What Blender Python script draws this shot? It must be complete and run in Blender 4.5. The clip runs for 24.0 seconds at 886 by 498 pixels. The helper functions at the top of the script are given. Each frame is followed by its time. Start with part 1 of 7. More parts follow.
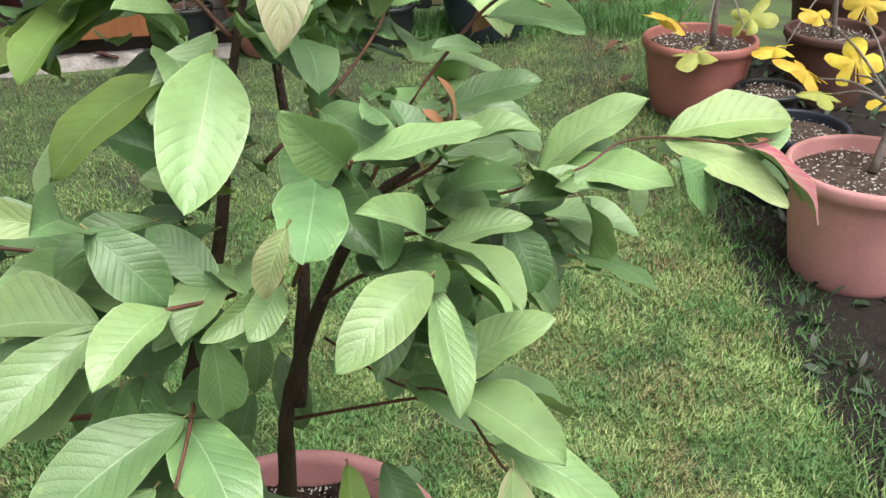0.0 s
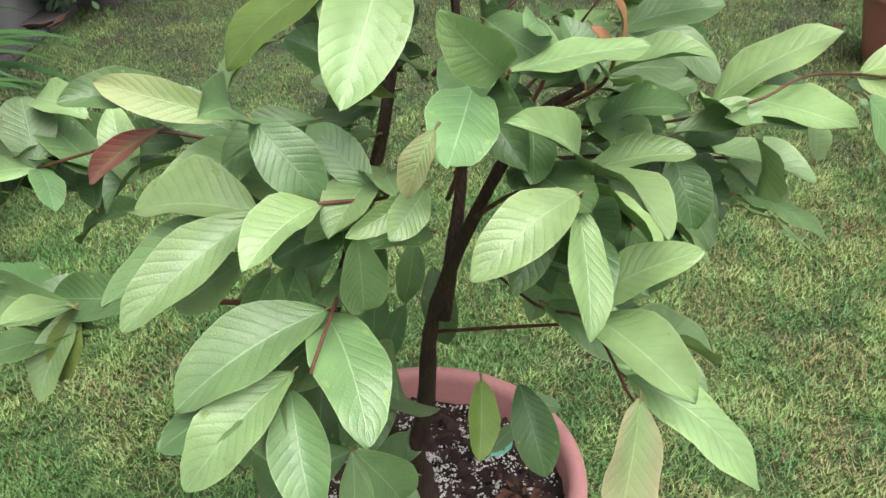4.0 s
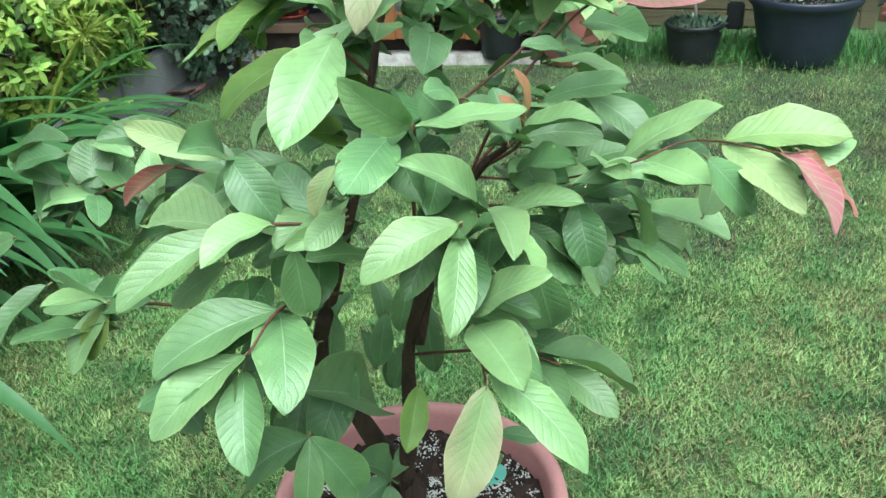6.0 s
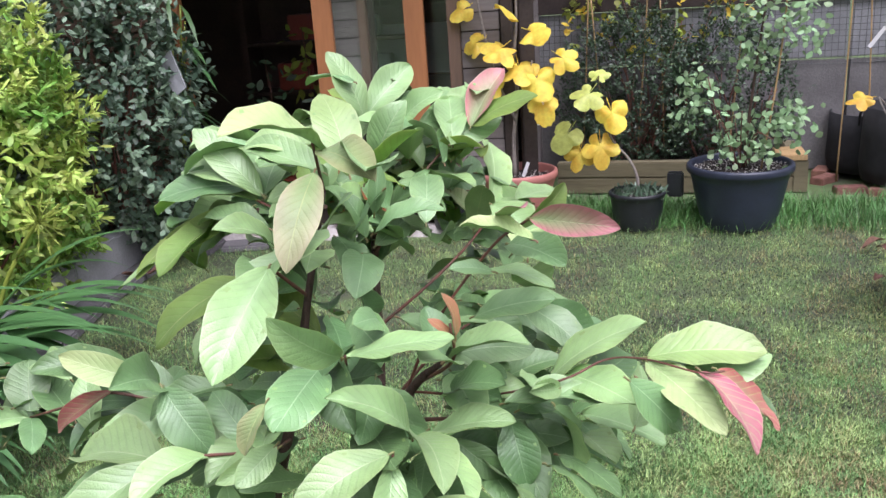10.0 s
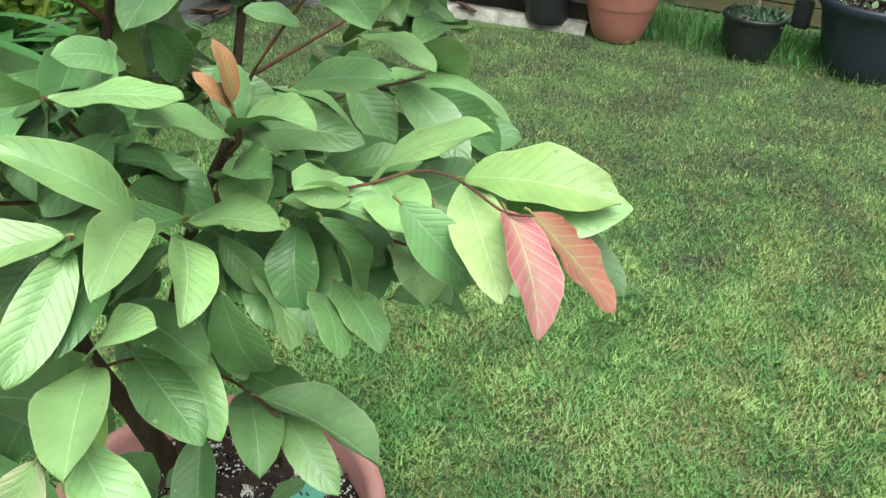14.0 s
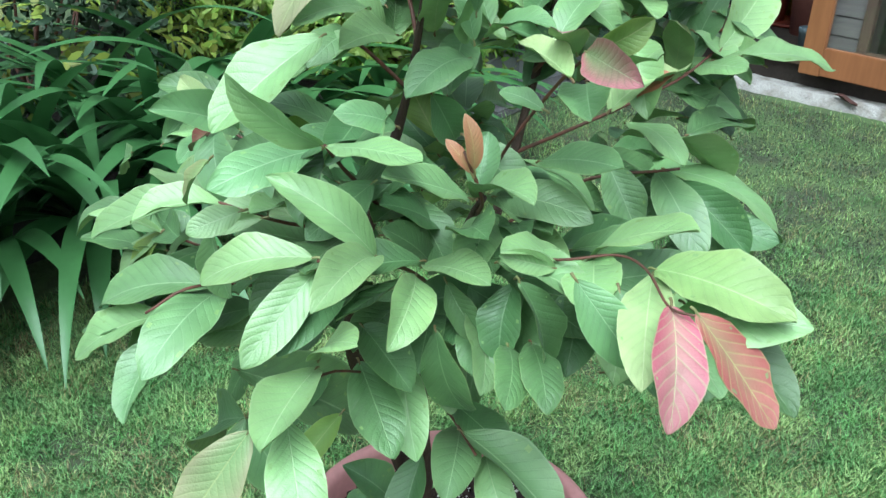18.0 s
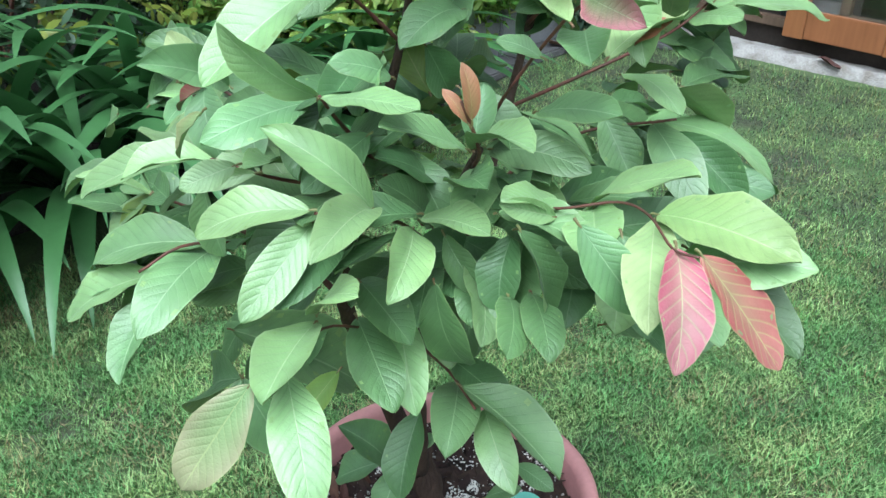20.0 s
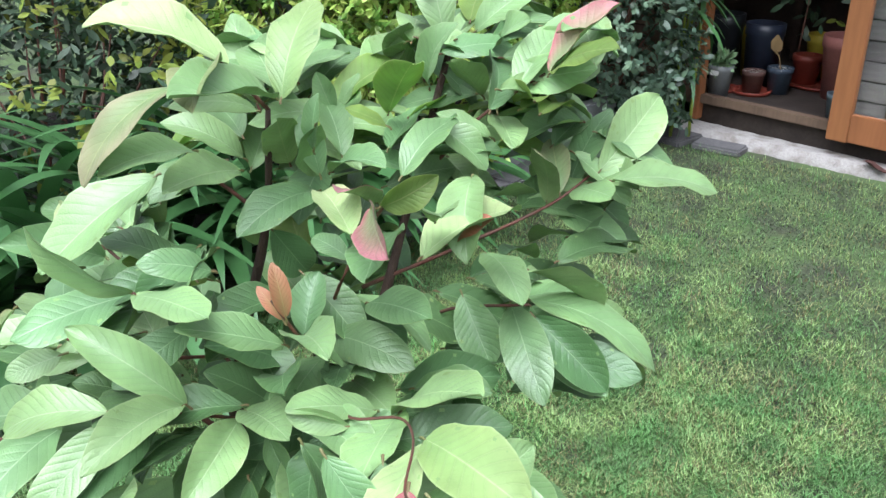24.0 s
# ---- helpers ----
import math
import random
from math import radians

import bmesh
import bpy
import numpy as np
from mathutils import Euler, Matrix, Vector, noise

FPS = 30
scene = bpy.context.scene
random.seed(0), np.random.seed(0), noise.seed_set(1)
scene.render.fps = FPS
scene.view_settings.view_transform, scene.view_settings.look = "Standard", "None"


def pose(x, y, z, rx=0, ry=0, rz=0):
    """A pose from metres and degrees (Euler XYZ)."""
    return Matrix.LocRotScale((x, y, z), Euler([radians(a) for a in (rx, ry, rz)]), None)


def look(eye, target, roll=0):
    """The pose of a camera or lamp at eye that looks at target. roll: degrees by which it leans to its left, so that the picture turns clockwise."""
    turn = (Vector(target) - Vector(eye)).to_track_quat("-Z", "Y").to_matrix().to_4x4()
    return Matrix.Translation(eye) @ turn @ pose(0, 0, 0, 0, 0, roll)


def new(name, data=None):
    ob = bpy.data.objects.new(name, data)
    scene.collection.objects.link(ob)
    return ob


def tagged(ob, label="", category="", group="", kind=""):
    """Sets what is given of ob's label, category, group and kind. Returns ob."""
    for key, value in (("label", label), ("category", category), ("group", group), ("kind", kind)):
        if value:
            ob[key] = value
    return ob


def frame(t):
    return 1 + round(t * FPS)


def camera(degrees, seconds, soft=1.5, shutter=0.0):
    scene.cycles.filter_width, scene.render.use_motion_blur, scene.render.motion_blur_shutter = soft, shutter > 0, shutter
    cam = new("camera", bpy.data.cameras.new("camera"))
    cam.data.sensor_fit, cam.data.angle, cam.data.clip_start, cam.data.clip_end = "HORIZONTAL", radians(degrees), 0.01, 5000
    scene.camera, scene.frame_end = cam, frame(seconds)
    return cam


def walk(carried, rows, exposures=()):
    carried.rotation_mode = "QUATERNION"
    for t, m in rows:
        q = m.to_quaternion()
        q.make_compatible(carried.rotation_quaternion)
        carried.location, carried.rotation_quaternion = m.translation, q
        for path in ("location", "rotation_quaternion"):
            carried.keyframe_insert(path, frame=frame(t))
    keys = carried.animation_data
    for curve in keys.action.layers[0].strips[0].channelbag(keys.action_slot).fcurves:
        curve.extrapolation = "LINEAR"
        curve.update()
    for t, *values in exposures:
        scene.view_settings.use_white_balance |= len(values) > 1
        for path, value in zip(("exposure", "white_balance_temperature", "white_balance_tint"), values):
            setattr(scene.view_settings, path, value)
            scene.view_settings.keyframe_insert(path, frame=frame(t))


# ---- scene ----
cam = camera(53.2, 24.0)
EXPOSURES = [(0.0, 0.42, 6650, 10), (1.5, 0.46, 6650, 12), (4.0, 0.38, 6650, 13), (5.0, 0.44, 6350, 10), (6.0, 0.58, 5800, -7), (7.0, 0.6, 5750, -4), (8.0, 0.62, 5900, 23), (9.0, 0.66, 6050, 22), (10.0, 0.66, 6050, 24), (11.5, 0.66, 6100, 6), (13.0, 0.6, 6450, -7), (14.0, 0.6, 6550, -9), (15.0, 0.6, 6050, -4), (16.0, 0.62, 5750, 10), (17.0, 0.58, 5500, -6), (20.0, 0.59, 5500, 2), (21.0, 0.56, 5600, -12), (22.0, 0.58, 5400, -10), (23.0, 0.64, 5500, -2), (24.0, 0.7, 5800, 11)]
PATH = [
    (0, (0.099, 0.033, 1.511), (-0.07, 1.775, 0.542), -1.3),
    (0.5, (0.197, 0.017, 1.508), (-0.24, 1.705, 0.529), -3.0),
    (1, (0.189, 0.008, 1.522), (-0.321, 1.682, 0.554), -3.7),
    (1.5, (0.164, 0.025, 1.532), (-0.359, 1.707, 0.583), -3.0),
    (3.5, (0.104, 0.033, 1.51), (-0.456, 1.657, 0.486), -3.4),
    (4, (0.121, 0.034, 1.489), (-0.418, 1.631, 0.412), -2.1),
    (4.5, (0.289, 0.016, 1.486), (-0.352, 1.585, 0.425), 0.5),
    (5, (0.428, -0.018, 1.472), (-0.359, 1.478, 0.403), -0.4),
    (5.5, (0.412, -0.049, 1.499), (-0.432, 1.446, 0.473), -2.5),
    (6, (0.384, -0.06, 1.527), (-0.456, 1.507, 0.612), -3.3),
    (6.5, (0.385, -0.057, 1.546), (-0.424, 1.577, 0.724), -3.0),
    (7, (0.385, -0.05, 1.572), (-0.435, 1.624, 0.847), -2.9),
    (7.5, (0.395, -0.058, 1.584), (-0.474, 1.625, 0.943), -3.6),
    (8, (0.404, -0.069, 1.577), (-0.489, 1.608, 0.952), -4.1),
    (8.5, (0.399, -0.056, 1.578), (-0.458, 1.636, 0.943), -3.8),
    (9, (0.394, -0.044, 1.58), (-0.427, 1.666, 0.946), -2.9),
    (9.5, (0.402, -0.042, 1.587), (-0.405, 1.683, 0.977), -3.2),
    (10, (0.415, -0.038, 1.598), (-0.389, 1.695, 1.008), -3.9),
    (10.5, (0.392, -0.038, 1.567), (-0.425, 1.659, 0.897), -3.0),
    (12.5, (0.52, -0.024, 1.49), (-0.231, 1.558, 0.525), 0.0),
    (13, (0.548, 0.083, 1.475), (-0.205, 1.665, 0.51), 2.1),
    (13.5, (0.546, 0.247, 1.478), (-0.249, 1.788, 0.48), 5.0),
    (14, (0.564, 0.316, 1.488), (-0.37, 1.768, 0.478), 3.7),
    (14.5, (0.639, 0.389, 1.52), (-0.515, 1.729, 0.586), 2.5),
    (15, (0.74, 0.445, 1.565), (-0.595, 1.667, 0.714), 1.4),
    (15.5, (0.761, 0.431, 1.586), (-0.623, 1.661, 0.83), 0.5),
    (16, (0.734, 0.402, 1.594), (-0.684, 1.636, 0.913), 0.2),
    (16.5, (0.707, 0.407, 1.605), (-0.742, 1.604, 0.922), 0.8),
    (17, (0.701, 0.382, 1.541), (-0.76, 1.467, 0.713), 3.0),
    (17.5, (0.695, 0.369, 1.529), (-0.813, 1.311, 0.612), 2.5),
    (19.5, (0.687, 0.357, 1.524), (-0.83, 1.282, 0.606), 1.4),
    (20, (0.685, 0.353, 1.508), (-0.785, 1.3, 0.537), 1.8),
    (20.5, (0.663, 0.359, 1.493), (-0.747, 1.324, 0.453), 2.2),
    (21, (0.671, 0.354, 1.49), (-0.701, 1.353, 0.431), 2.9),
    (21.5, (0.733, 0.387, 1.505), (-0.702, 1.347, 0.496), 4.0),
    (22, (0.806, 0.517, 1.523), (-0.742, 1.338, 0.56), 3.7),
    (22.5, (0.838, 0.582, 1.56), (-0.748, 1.343, 0.608), 1.9),
    (23, (0.806, 0.598, 1.579), (-0.786, 1.407, 0.679), 0.5),
    (23.5, (0.776, 0.598, 1.602), (-0.838, 1.47, 0.807), 0.2),
    (24, (0.754, 0.596, 1.606), (-0.872, 1.431, 0.796), 0.3),
]
walk(cam, [(t, look(eye, target, roll)) for t, eye, target, roll in PATH], EXPOSURES)

# ---- light ----
SUN_EL, SUN_AZ = radians(64), radians(135)
world = bpy.data.worlds.new("world")
scene.world = world
world.use_nodes = True
wn = world.node_tree.nodes
sky = wn.new("ShaderNodeTexSky")
sky.sky_type, sky.sun_disc = "NISHITA", False
sky.sun_elevation, sky.sun_rotation = SUN_EL, SUN_AZ
sky.air_density, sky.dust_density, sky.ozone_density = 1.0, 6.0, 0.6
hsv = wn.new("ShaderNodeHueSaturation")
hsv.inputs["Saturation"].default_value = 0.12
world.node_tree.links.new(sky.outputs[0], hsv.inputs["Color"])
world.node_tree.links.new(hsv.outputs[0], wn["Background"].inputs["Color"])
wn["Background"].inputs["Strength"].default_value = 0.115
sun = new("sun", bpy.data.lights.new("sun", "SUN"))
sun.data.energy, sun.data.angle, sun.data.color = 2.05, radians(55), (1.0, 0.98, 0.95)
sun.matrix_world = look((math.sin(SUN_AZ) * 5, math.cos(SUN_AZ) * 5, 10.25), (0, 0, 0))

# ---- materials ----
def mat(name, col, rough=0.6, metal=0.0, var=0.25, scale=8.0, bump=0.2, fine=60.0, spec=0.5, obj=0.0, col2=None, stretch=(1, 1, 1), mix2=(0.35, 0.65), isl=0.0, trans=0.0):
    """Procedural surface: broad stains, fine grain, relief, and a shade per object or island."""
    m = bpy.data.materials.new(name)
    m.use_nodes = True
    n, ln = m.node_tree.nodes, m.node_tree.links
    b = n["Principled BSDF"]
    b.inputs["Roughness"].default_value, b.inputs["Metallic"].default_value = rough, metal
    b.inputs["Specular IOR Level"].default_value = spec
    tc, mp = n.new("ShaderNodeTexCoord"), n.new("ShaderNodeMapping")
    mp.inputs["Scale"].default_value = stretch
    ln.new(tc.outputs["Object"], mp.inputs["Vector"])
    big, small = n.new("ShaderNodeTexNoise"), n.new("ShaderNodeTexNoise")
    big.inputs["Scale"].default_value, small.inputs["Scale"].default_value = scale, fine
    big.inputs["Detail"].default_value, small.inputs["Detail"].default_value = 5, 4
    for t in (big, small):
        ln.new(mp.outputs[0], t.inputs["Vector"])
    ramp = n.new("ShaderNodeValToRGB")
    c2 = col2 or tuple(c * (1 - var) for c in col)
    ramp.color_ramp.elements[0].color, ramp.color_ramp.elements[1].color = (*c2, 1), (*col, 1)
    ramp.color_ramp.elements[0].position, ramp.color_ramp.elements[1].position = mix2
    ln.new(big.outputs["Fac"], ramp.inputs["Fac"])
    h = n.new("ShaderNodeHueSaturation")
    ln.new(ramp.outputs[0], h.inputs["Color"])
    mr = n.new("ShaderNodeMapRange")
    mr.inputs["To Min"].default_value, mr.inputs["To Max"].default_value = 1 - var, 1 + var
    ln.new(small.outputs["Fac"], mr.inputs["Value"])
    last = mr.outputs[0]
    if obj or isl:
        src = n.new("ShaderNodeObjectInfo").outputs["Random"] if obj else n.new("ShaderNodeNewGeometry").outputs["Random Per Island"]
        m2 = n.new("ShaderNodeMapRange")
        m2.inputs["To Min"].default_value, m2.inputs["To Max"].default_value = 1 - (obj or isl), 1 + (obj or isl)
        ln.new(src, m2.inputs["Value"])
        mul = n.new("ShaderNodeMath")
        mul.operation = "MULTIPLY"
        ln.new(last, mul.inputs[0]), ln.new(m2.outputs[0], mul.inputs[1])
        last = mul.outputs[0]
        hs = n.new("ShaderNodeMapRange")
        hs.inputs["To Min"].default_value, hs.inputs["To Max"].default_value = 0.5 - 0.05 * (obj or isl), 0.5 + 0.05 * (obj or isl)
        ln.new(src, hs.inputs["Value"]), ln.new(hs.outputs[0], h.inputs["Hue"])
    ln.new(last, h.inputs["Value"])
    ln.new(h.outputs[0], b.inputs["Base Color"])
    if bump:
        bp = n.new("ShaderNodeBump")
        bp.inputs["Strength"].default_value, bp.inputs["Distance"].default_value = bump, 0.01
        ln.new(small.outputs["Fac"], bp.inputs["Height"]), ln.new(bp.outputs[0], b.inputs["Normal"])
    if trans:
        tr, mx, out = n.new("ShaderNodeBsdfTranslucent"), n.new("ShaderNodeMixShader"), n["Material Output"]
        mx.inputs[0].default_value = trans
        ln.new(h.outputs[0], tr.inputs["Color"]), ln.new(b.outputs[0], mx.inputs[1])
        ln.new(tr.outputs[0], mx.inputs[2]), ln.new(mx.outputs[0], out.inputs["Surface"])
    return m


def leaf_mat(name, base, edge, tip, vein, rough=0.42, spec=0.5, trans=0.15, var=0.2, veins=11.0, sidef=0.4, ep=2.0, vw=12.0):
    """Leaf surface on the blade's UV (u along, v across): midrib, side veins, blush to margin and tip."""
    m = bpy.data.materials.new(name)
    m.use_nodes = True
    n, ln = m.node_tree.nodes, m.node_tree.links
    b = n["Principled BSDF"]
    b.inputs["Roughness"].default_value, b.inputs["Specular IOR Level"].default_value = rough, spec
    b.inputs["Sheen Weight"].default_value, b.inputs["Sheen Roughness"].default_value = 0.05, 0.4
    uv, sep = n.new("ShaderNodeUVMap"), n.new("ShaderNodeSeparateXYZ")
    ln.new(uv.outputs[0], sep.inputs[0])

    def op(kind, a, c=None, clamp=False):
        k = n.new("ShaderNodeMath")
        k.operation, k.use_clamp = kind, clamp
        for i, v in enumerate((a, c)):
            if v is None:
                continue
            if isinstance(v, (int, float)):
                k.inputs[i].default_value = v
            else:
                ln.new(v, k.inputs[i])
        return k.outputs[0]

    def blend(fac, a, c):
        k = n.new("ShaderNodeMix")
        k.data_type = "RGBA"
        ln.new(fac, k.inputs[0])
        for s, v in ((6, a), (7, c)):
            if isinstance(v, tuple):
                k.inputs[s].default_value = (*v, 1)
            else:
                ln.new(v, k.inputs[s])
        return k.outputs[2]

    noi = n.new("ShaderNodeTexNoise")
    noi.inputs["Scale"].default_value, noi.inputs["Detail"].default_value = 28, 5
    tc = n.new("ShaderNodeTexCoord")
    ln.new(tc.outputs["Object"], noi.inputs["Vector"])
    fine = n.new("ShaderNodeTexVoronoi")
    fine.feature = "DISTANCE_TO_EDGE"
    fine.inputs["Scale"].default_value = 260
    ln.new(tc.outputs["Object"], fine.inputs["Vector"])
    av = op("ABSOLUTE", sep.outputs["Y"])
    wob = op("MULTIPLY", op("SUBTRACT", noi.outputs["Fac"], 0.5), 0.35)
    # side veins run forward from the midrib
    ph = op("MULTIPLY", op("SUBTRACT", sep.outputs["X"], op("MULTIPLY", av, 0.22)), veins * 2)
    tri = op("PINGPONG", op("ADD", ph, wob), 1.0)
    side = op("MULTIPLY", op("SUBTRACT", 1.0, op("MULTIPLY", tri, vw), True), sidef)
    mid = op("SUBTRACT", 1.0, op("MULTIPLY", av, 23.0), True)
    vf = op("MAXIMUM", op("MULTIPLY", mid, 0.9), side)
    ef = op("MULTIPLY", op("POWER", op("ADD", av, op("MULTIPLY", wob, 0.6)), ep), 1.0, True)
    tf = op("MULTIPLY", op("ADD", sep.outputs["X"], op("MULTIPLY", wob, 1.2)), 1.0, True)
    c = blend(ef, base, edge)
    c = blend(op("POWER", tf, 1.6), c, tip) if tip else c
    c = blend(vf, c, vein)
    rim = op("MULTIPLY", op("SUBTRACT", op("MULTIPLY", av, 16.0), 15.0, True), 0.55)
    c = blend(rim, c, vein)
    h = n.new("ShaderNodeHueSaturation")
    ln.new(c, h.inputs["Color"])
    oi = n.new("ShaderNodeObjectInfo")
    mr = n.new("ShaderNodeMapRange")
    mr.inputs["To Min"].default_value, mr.inputs["To Max"].default_value = 1 - var, 1 + var
    ln.new(oi.outputs["Random"], mr.inputs["Value"])
    # furrow shade beside the veins is painted into the colour; panels stay paler
    deep = op("ADD", 0.03, op("MULTIPLY", op("POWER", op("FRACT", op("MULTIPLY", oi.outputs["Random"], 13.7)), 1.4), 0.11))
    quilt = op("SUBTRACT", 1.06, op("MULTIPLY", op("SUBTRACT", 1.0, op("MULTIPLY", tri, 2.2), True), deep))
    sh = op("MULTIPLY", op("MULTIPLY", mr.outputs[0], quilt), op("ADD", 0.62, op("MULTIPLY", noi.outputs["Fac"], 0.76)))
    ln.new(sh, h.inputs["Value"])
    hm = n.new("ShaderNodeMapRange")
    hm.inputs["To Min"].default_value, hm.inputs["To Max"].default_value = 0.485, 0.505
    ln.new(op("FRACT", op("MULTIPLY", oi.outputs["Random"], 7.3)), hm.inputs["Value"])
    ln.new(hm.outputs[0], h.inputs["Hue"])
    ln.new(h.outputs[0], b.inputs["Base Color"])
    bp = n.new("ShaderNodeBump")
    bp.inputs["Strength"].default_value, bp.inputs["Distance"].default_value = 0.38, 0.0012
    hh = op("SUBTRACT", op("ADD", op("MULTIPLY", noi.outputs["Fac"], 0.25), op("MULTIPLY", op("MINIMUM", fine.outputs["Distance"], 0.25), 1.1)), op("MAXIMUM", op("MULTIPLY", mid, 1.0), op("MULTIPLY", op("POWER", op("SUBTRACT", 1.0, tri), 3.0), 0.8)))
    ln.new(hh, bp.inputs["Height"]), ln.new(bp.outputs[0], b.inputs["Normal"])
    tr, mx, out = n.new("ShaderNodeBsdfTranslucent"), n.new("ShaderNodeMixShader"), n["Material Output"]
    mx.inputs[0].default_value = trans
    ln.new(h.outputs[0], tr.inputs["Color"]), ln.new(b.outputs[0], mx.inputs[1])
    ln.new(tr.outputs[0], mx.inputs[2]), ln.new(mx.outputs[0], out.inputs["Surface"])
    return m


def glass_mat(name, tint=(0.9, 0.95, 0.93)):
    m = bpy.data.materials.new(name)
    m.use_nodes = True
    b = m.node_tree.nodes["Principled BSDF"]
    b.inputs["Base Color"].default_value = (*tint, 1)
    b.inputs["Transmission Weight"].default_value, b.inputs["Roughness"].default_value, b.inputs["IOR"].default_value = 1.0, 0.02, 1.45
    return m


M = {}
M["leaf_top"] = leaf_mat("leaf_top", (0.165, 0.315, 0.128), (0.178, 0.33, 0.122), None, (0.34, 0.51, 0.27), rough=0.42, spec=0.95)
M["leaf_under"] = leaf_mat("leaf_under", (0.26, 0.41, 0.165), (0.26, 0.41, 0.155), None, (0.36, 0.46, 0.2), rough=0.6)
M["leaf_fresh"] = leaf_mat("leaf_fresh", (0.262, 0.445, 0.182), (0.282, 0.46, 0.175), None, (0.45, 0.6, 0.32), rough=0.42, spec=1.0)
# darker copy of leaf_top: shade inside the crown is put into the colour
M["leaf_shaded"] = leaf_mat("leaf_shaded", (0.108, 0.228, 0.082), (0.115, 0.235, 0.08), None, (0.25, 0.4, 0.19), rough=0.42, spec=0.8)
M["leaf_lime"] = leaf_mat("leaf_lime", (0.28, 0.44, 0.13), (0.31, 0.46, 0.115), None, (0.5, 0.58, 0.24), trans=0.55)
M["leaf_spring"] = leaf_mat("leaf_spring", (0.275, 0.45, 0.152), (0.31, 0.46, 0.15), (0.33, 0.46, 0.17), (0.47, 0.6, 0.28), spec=0.8)
M["leaf_blush"] = leaf_mat("leaf_blush", (0.22, 0.35, 0.14), (0.29, 0.31, 0.15), (0.28, 0.31, 0.15), (0.42, 0.47, 0.22))
M["leaf_pink_edge"] = leaf_mat("leaf_pink_edge", (0.26, 0.39, 0.17), (0.52, 0.13, 0.19), (0.55, 0.22, 0.24), (0.45, 0.5, 0.28))
M["leaf_blush_edge"] = leaf_mat("leaf_blush_edge", (0.24, 0.37, 0.15), (0.34, 0.31, 0.19), (0.32, 0.31, 0.18), (0.4, 0.46, 0.21), sidef=0.5, vw=7.0)
M["leaf_pale"] = leaf_mat("leaf_pale", (0.33, 0.48, 0.2), (0.38, 0.48, 0.21), (0.38, 0.45, 0.21), (0.52, 0.6, 0.33))
M["leaf_pink"] = leaf_mat("leaf_pink", (0.52, 0.28, 0.24), (0.53, 0.07, 0.16), (0.53, 0.22, 0.25), (0.56, 0.55, 0.3), veins=9.0, sidef=0.5, ep=1.2, vw=3.4)
M["leaf_orange"] = leaf_mat("leaf_orange", (0.4, 0.24, 0.11), (0.45, 0.15, 0.09), (0.44, 0.2, 0.11), (0.5, 0.4, 0.17))
M["leaf_red"] = leaf_mat("leaf_red", (0.36, 0.24, 0.14), (0.43, 0.08, 0.09), (0.42, 0.16, 0.14), (0.46, 0.46, 0.19), veins=9.0, sidef=0.48, ep=1.2, vw=3.6)
M["petiole"] = mat("petiole", (0.17, 0.1, 0.05), 0.5, var=0.4, scale=25, col2=(0.22, 0.24, 0.09))
M["bark"] = mat("bark", (0.075, 0.045, 0.032), 0.85, var=0.45, scale=35, fine=160, bump=0.8, stretch=(1, 1, 0.35))
M["twig"] = mat("twig", (0.17, 0.06, 0.042), 0.6, var=0.4, scale=50, col2=(0.08, 0.045, 0.03))
M["terracotta"] = mat("terracotta", (0.67, 0.325, 0.315), 0.55, var=0.13, scale=9, fine=90, bump=0.08, obj=0.06)
M["terracotta_mid"] = mat("terracotta_mid", (0.42, 0.165, 0.14), 0.55, var=0.15, scale=8, fine=80, bump=0.08)
M["terracotta_old"] = mat("terracotta_old", (0.13, 0.065, 0.052), 0.6, var=0.25, scale=7, fine=70, bump=0.12, obj=0.12)
M["soil"] = mat("soil", (0.024, 0.017, 0.014), 0.95, var=0.5, scale=30, fine=140, bump=1.0)
M["potting_soil"] = mat("potting_soil", (0.1, 0.068, 0.05), 0.95, var=0.5, scale=30, fine=120, bump=1.0)
M["perlite"] = mat("perlite", (0.78, 0.76, 0.72), 0.9, var=0.15, isl=0.12)
M["chip"] = mat("chip", (0.042, 0.022, 0.018), 0.9, var=0.4, isl=0.5, scale=60)
M["dry_leaf"] = mat("dry_leaf", (0.12, 0.052, 0.036), 0.8, var=0.35, scale=40, obj=0.3)
M["teal"] = mat("teal", (0.22, 0.62, 0.5), 0.5, var=0.12, scale=20)
M["black_plastic"] = mat("black_plastic", (0.018, 0.02, 0.024), 0.42, var=0.25, scale=12, bump=0.05)
M["blue_black"] = mat("blue_black", (0.026, 0.033, 0.056), 0.4, var=0.2, scale=10, bump=0.06)
M["fabric"] = mat("fabric", (0.02, 0.021, 0.024), 0.95, var=0.35, scale=14, fine=300, bump=0.4)
M["orange_wood"] = mat("orange_wood", (0.38, 0.15, 0.062), 0.45, var=0.22, scale=5, fine=45, bump=0.12, stretch=(1, 1, 0.12), obj=0.06)
M["grey_wood"] = mat("grey_wood", (0.2, 0.175, 0.172), 0.8, var=0.25, scale=6, fine=60, bump=0.3, stretch=(0.12, 1, 1), obj=0.2)
M["brown_wood"] = mat("brown_wood", (0.17, 0.11, 0.075), 0.75, var=0.3, scale=6, fine=50, bump=0.3, stretch=(1, 1, 0.12), obj=0.15)
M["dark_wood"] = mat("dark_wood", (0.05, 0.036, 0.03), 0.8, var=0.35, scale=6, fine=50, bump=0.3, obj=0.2)
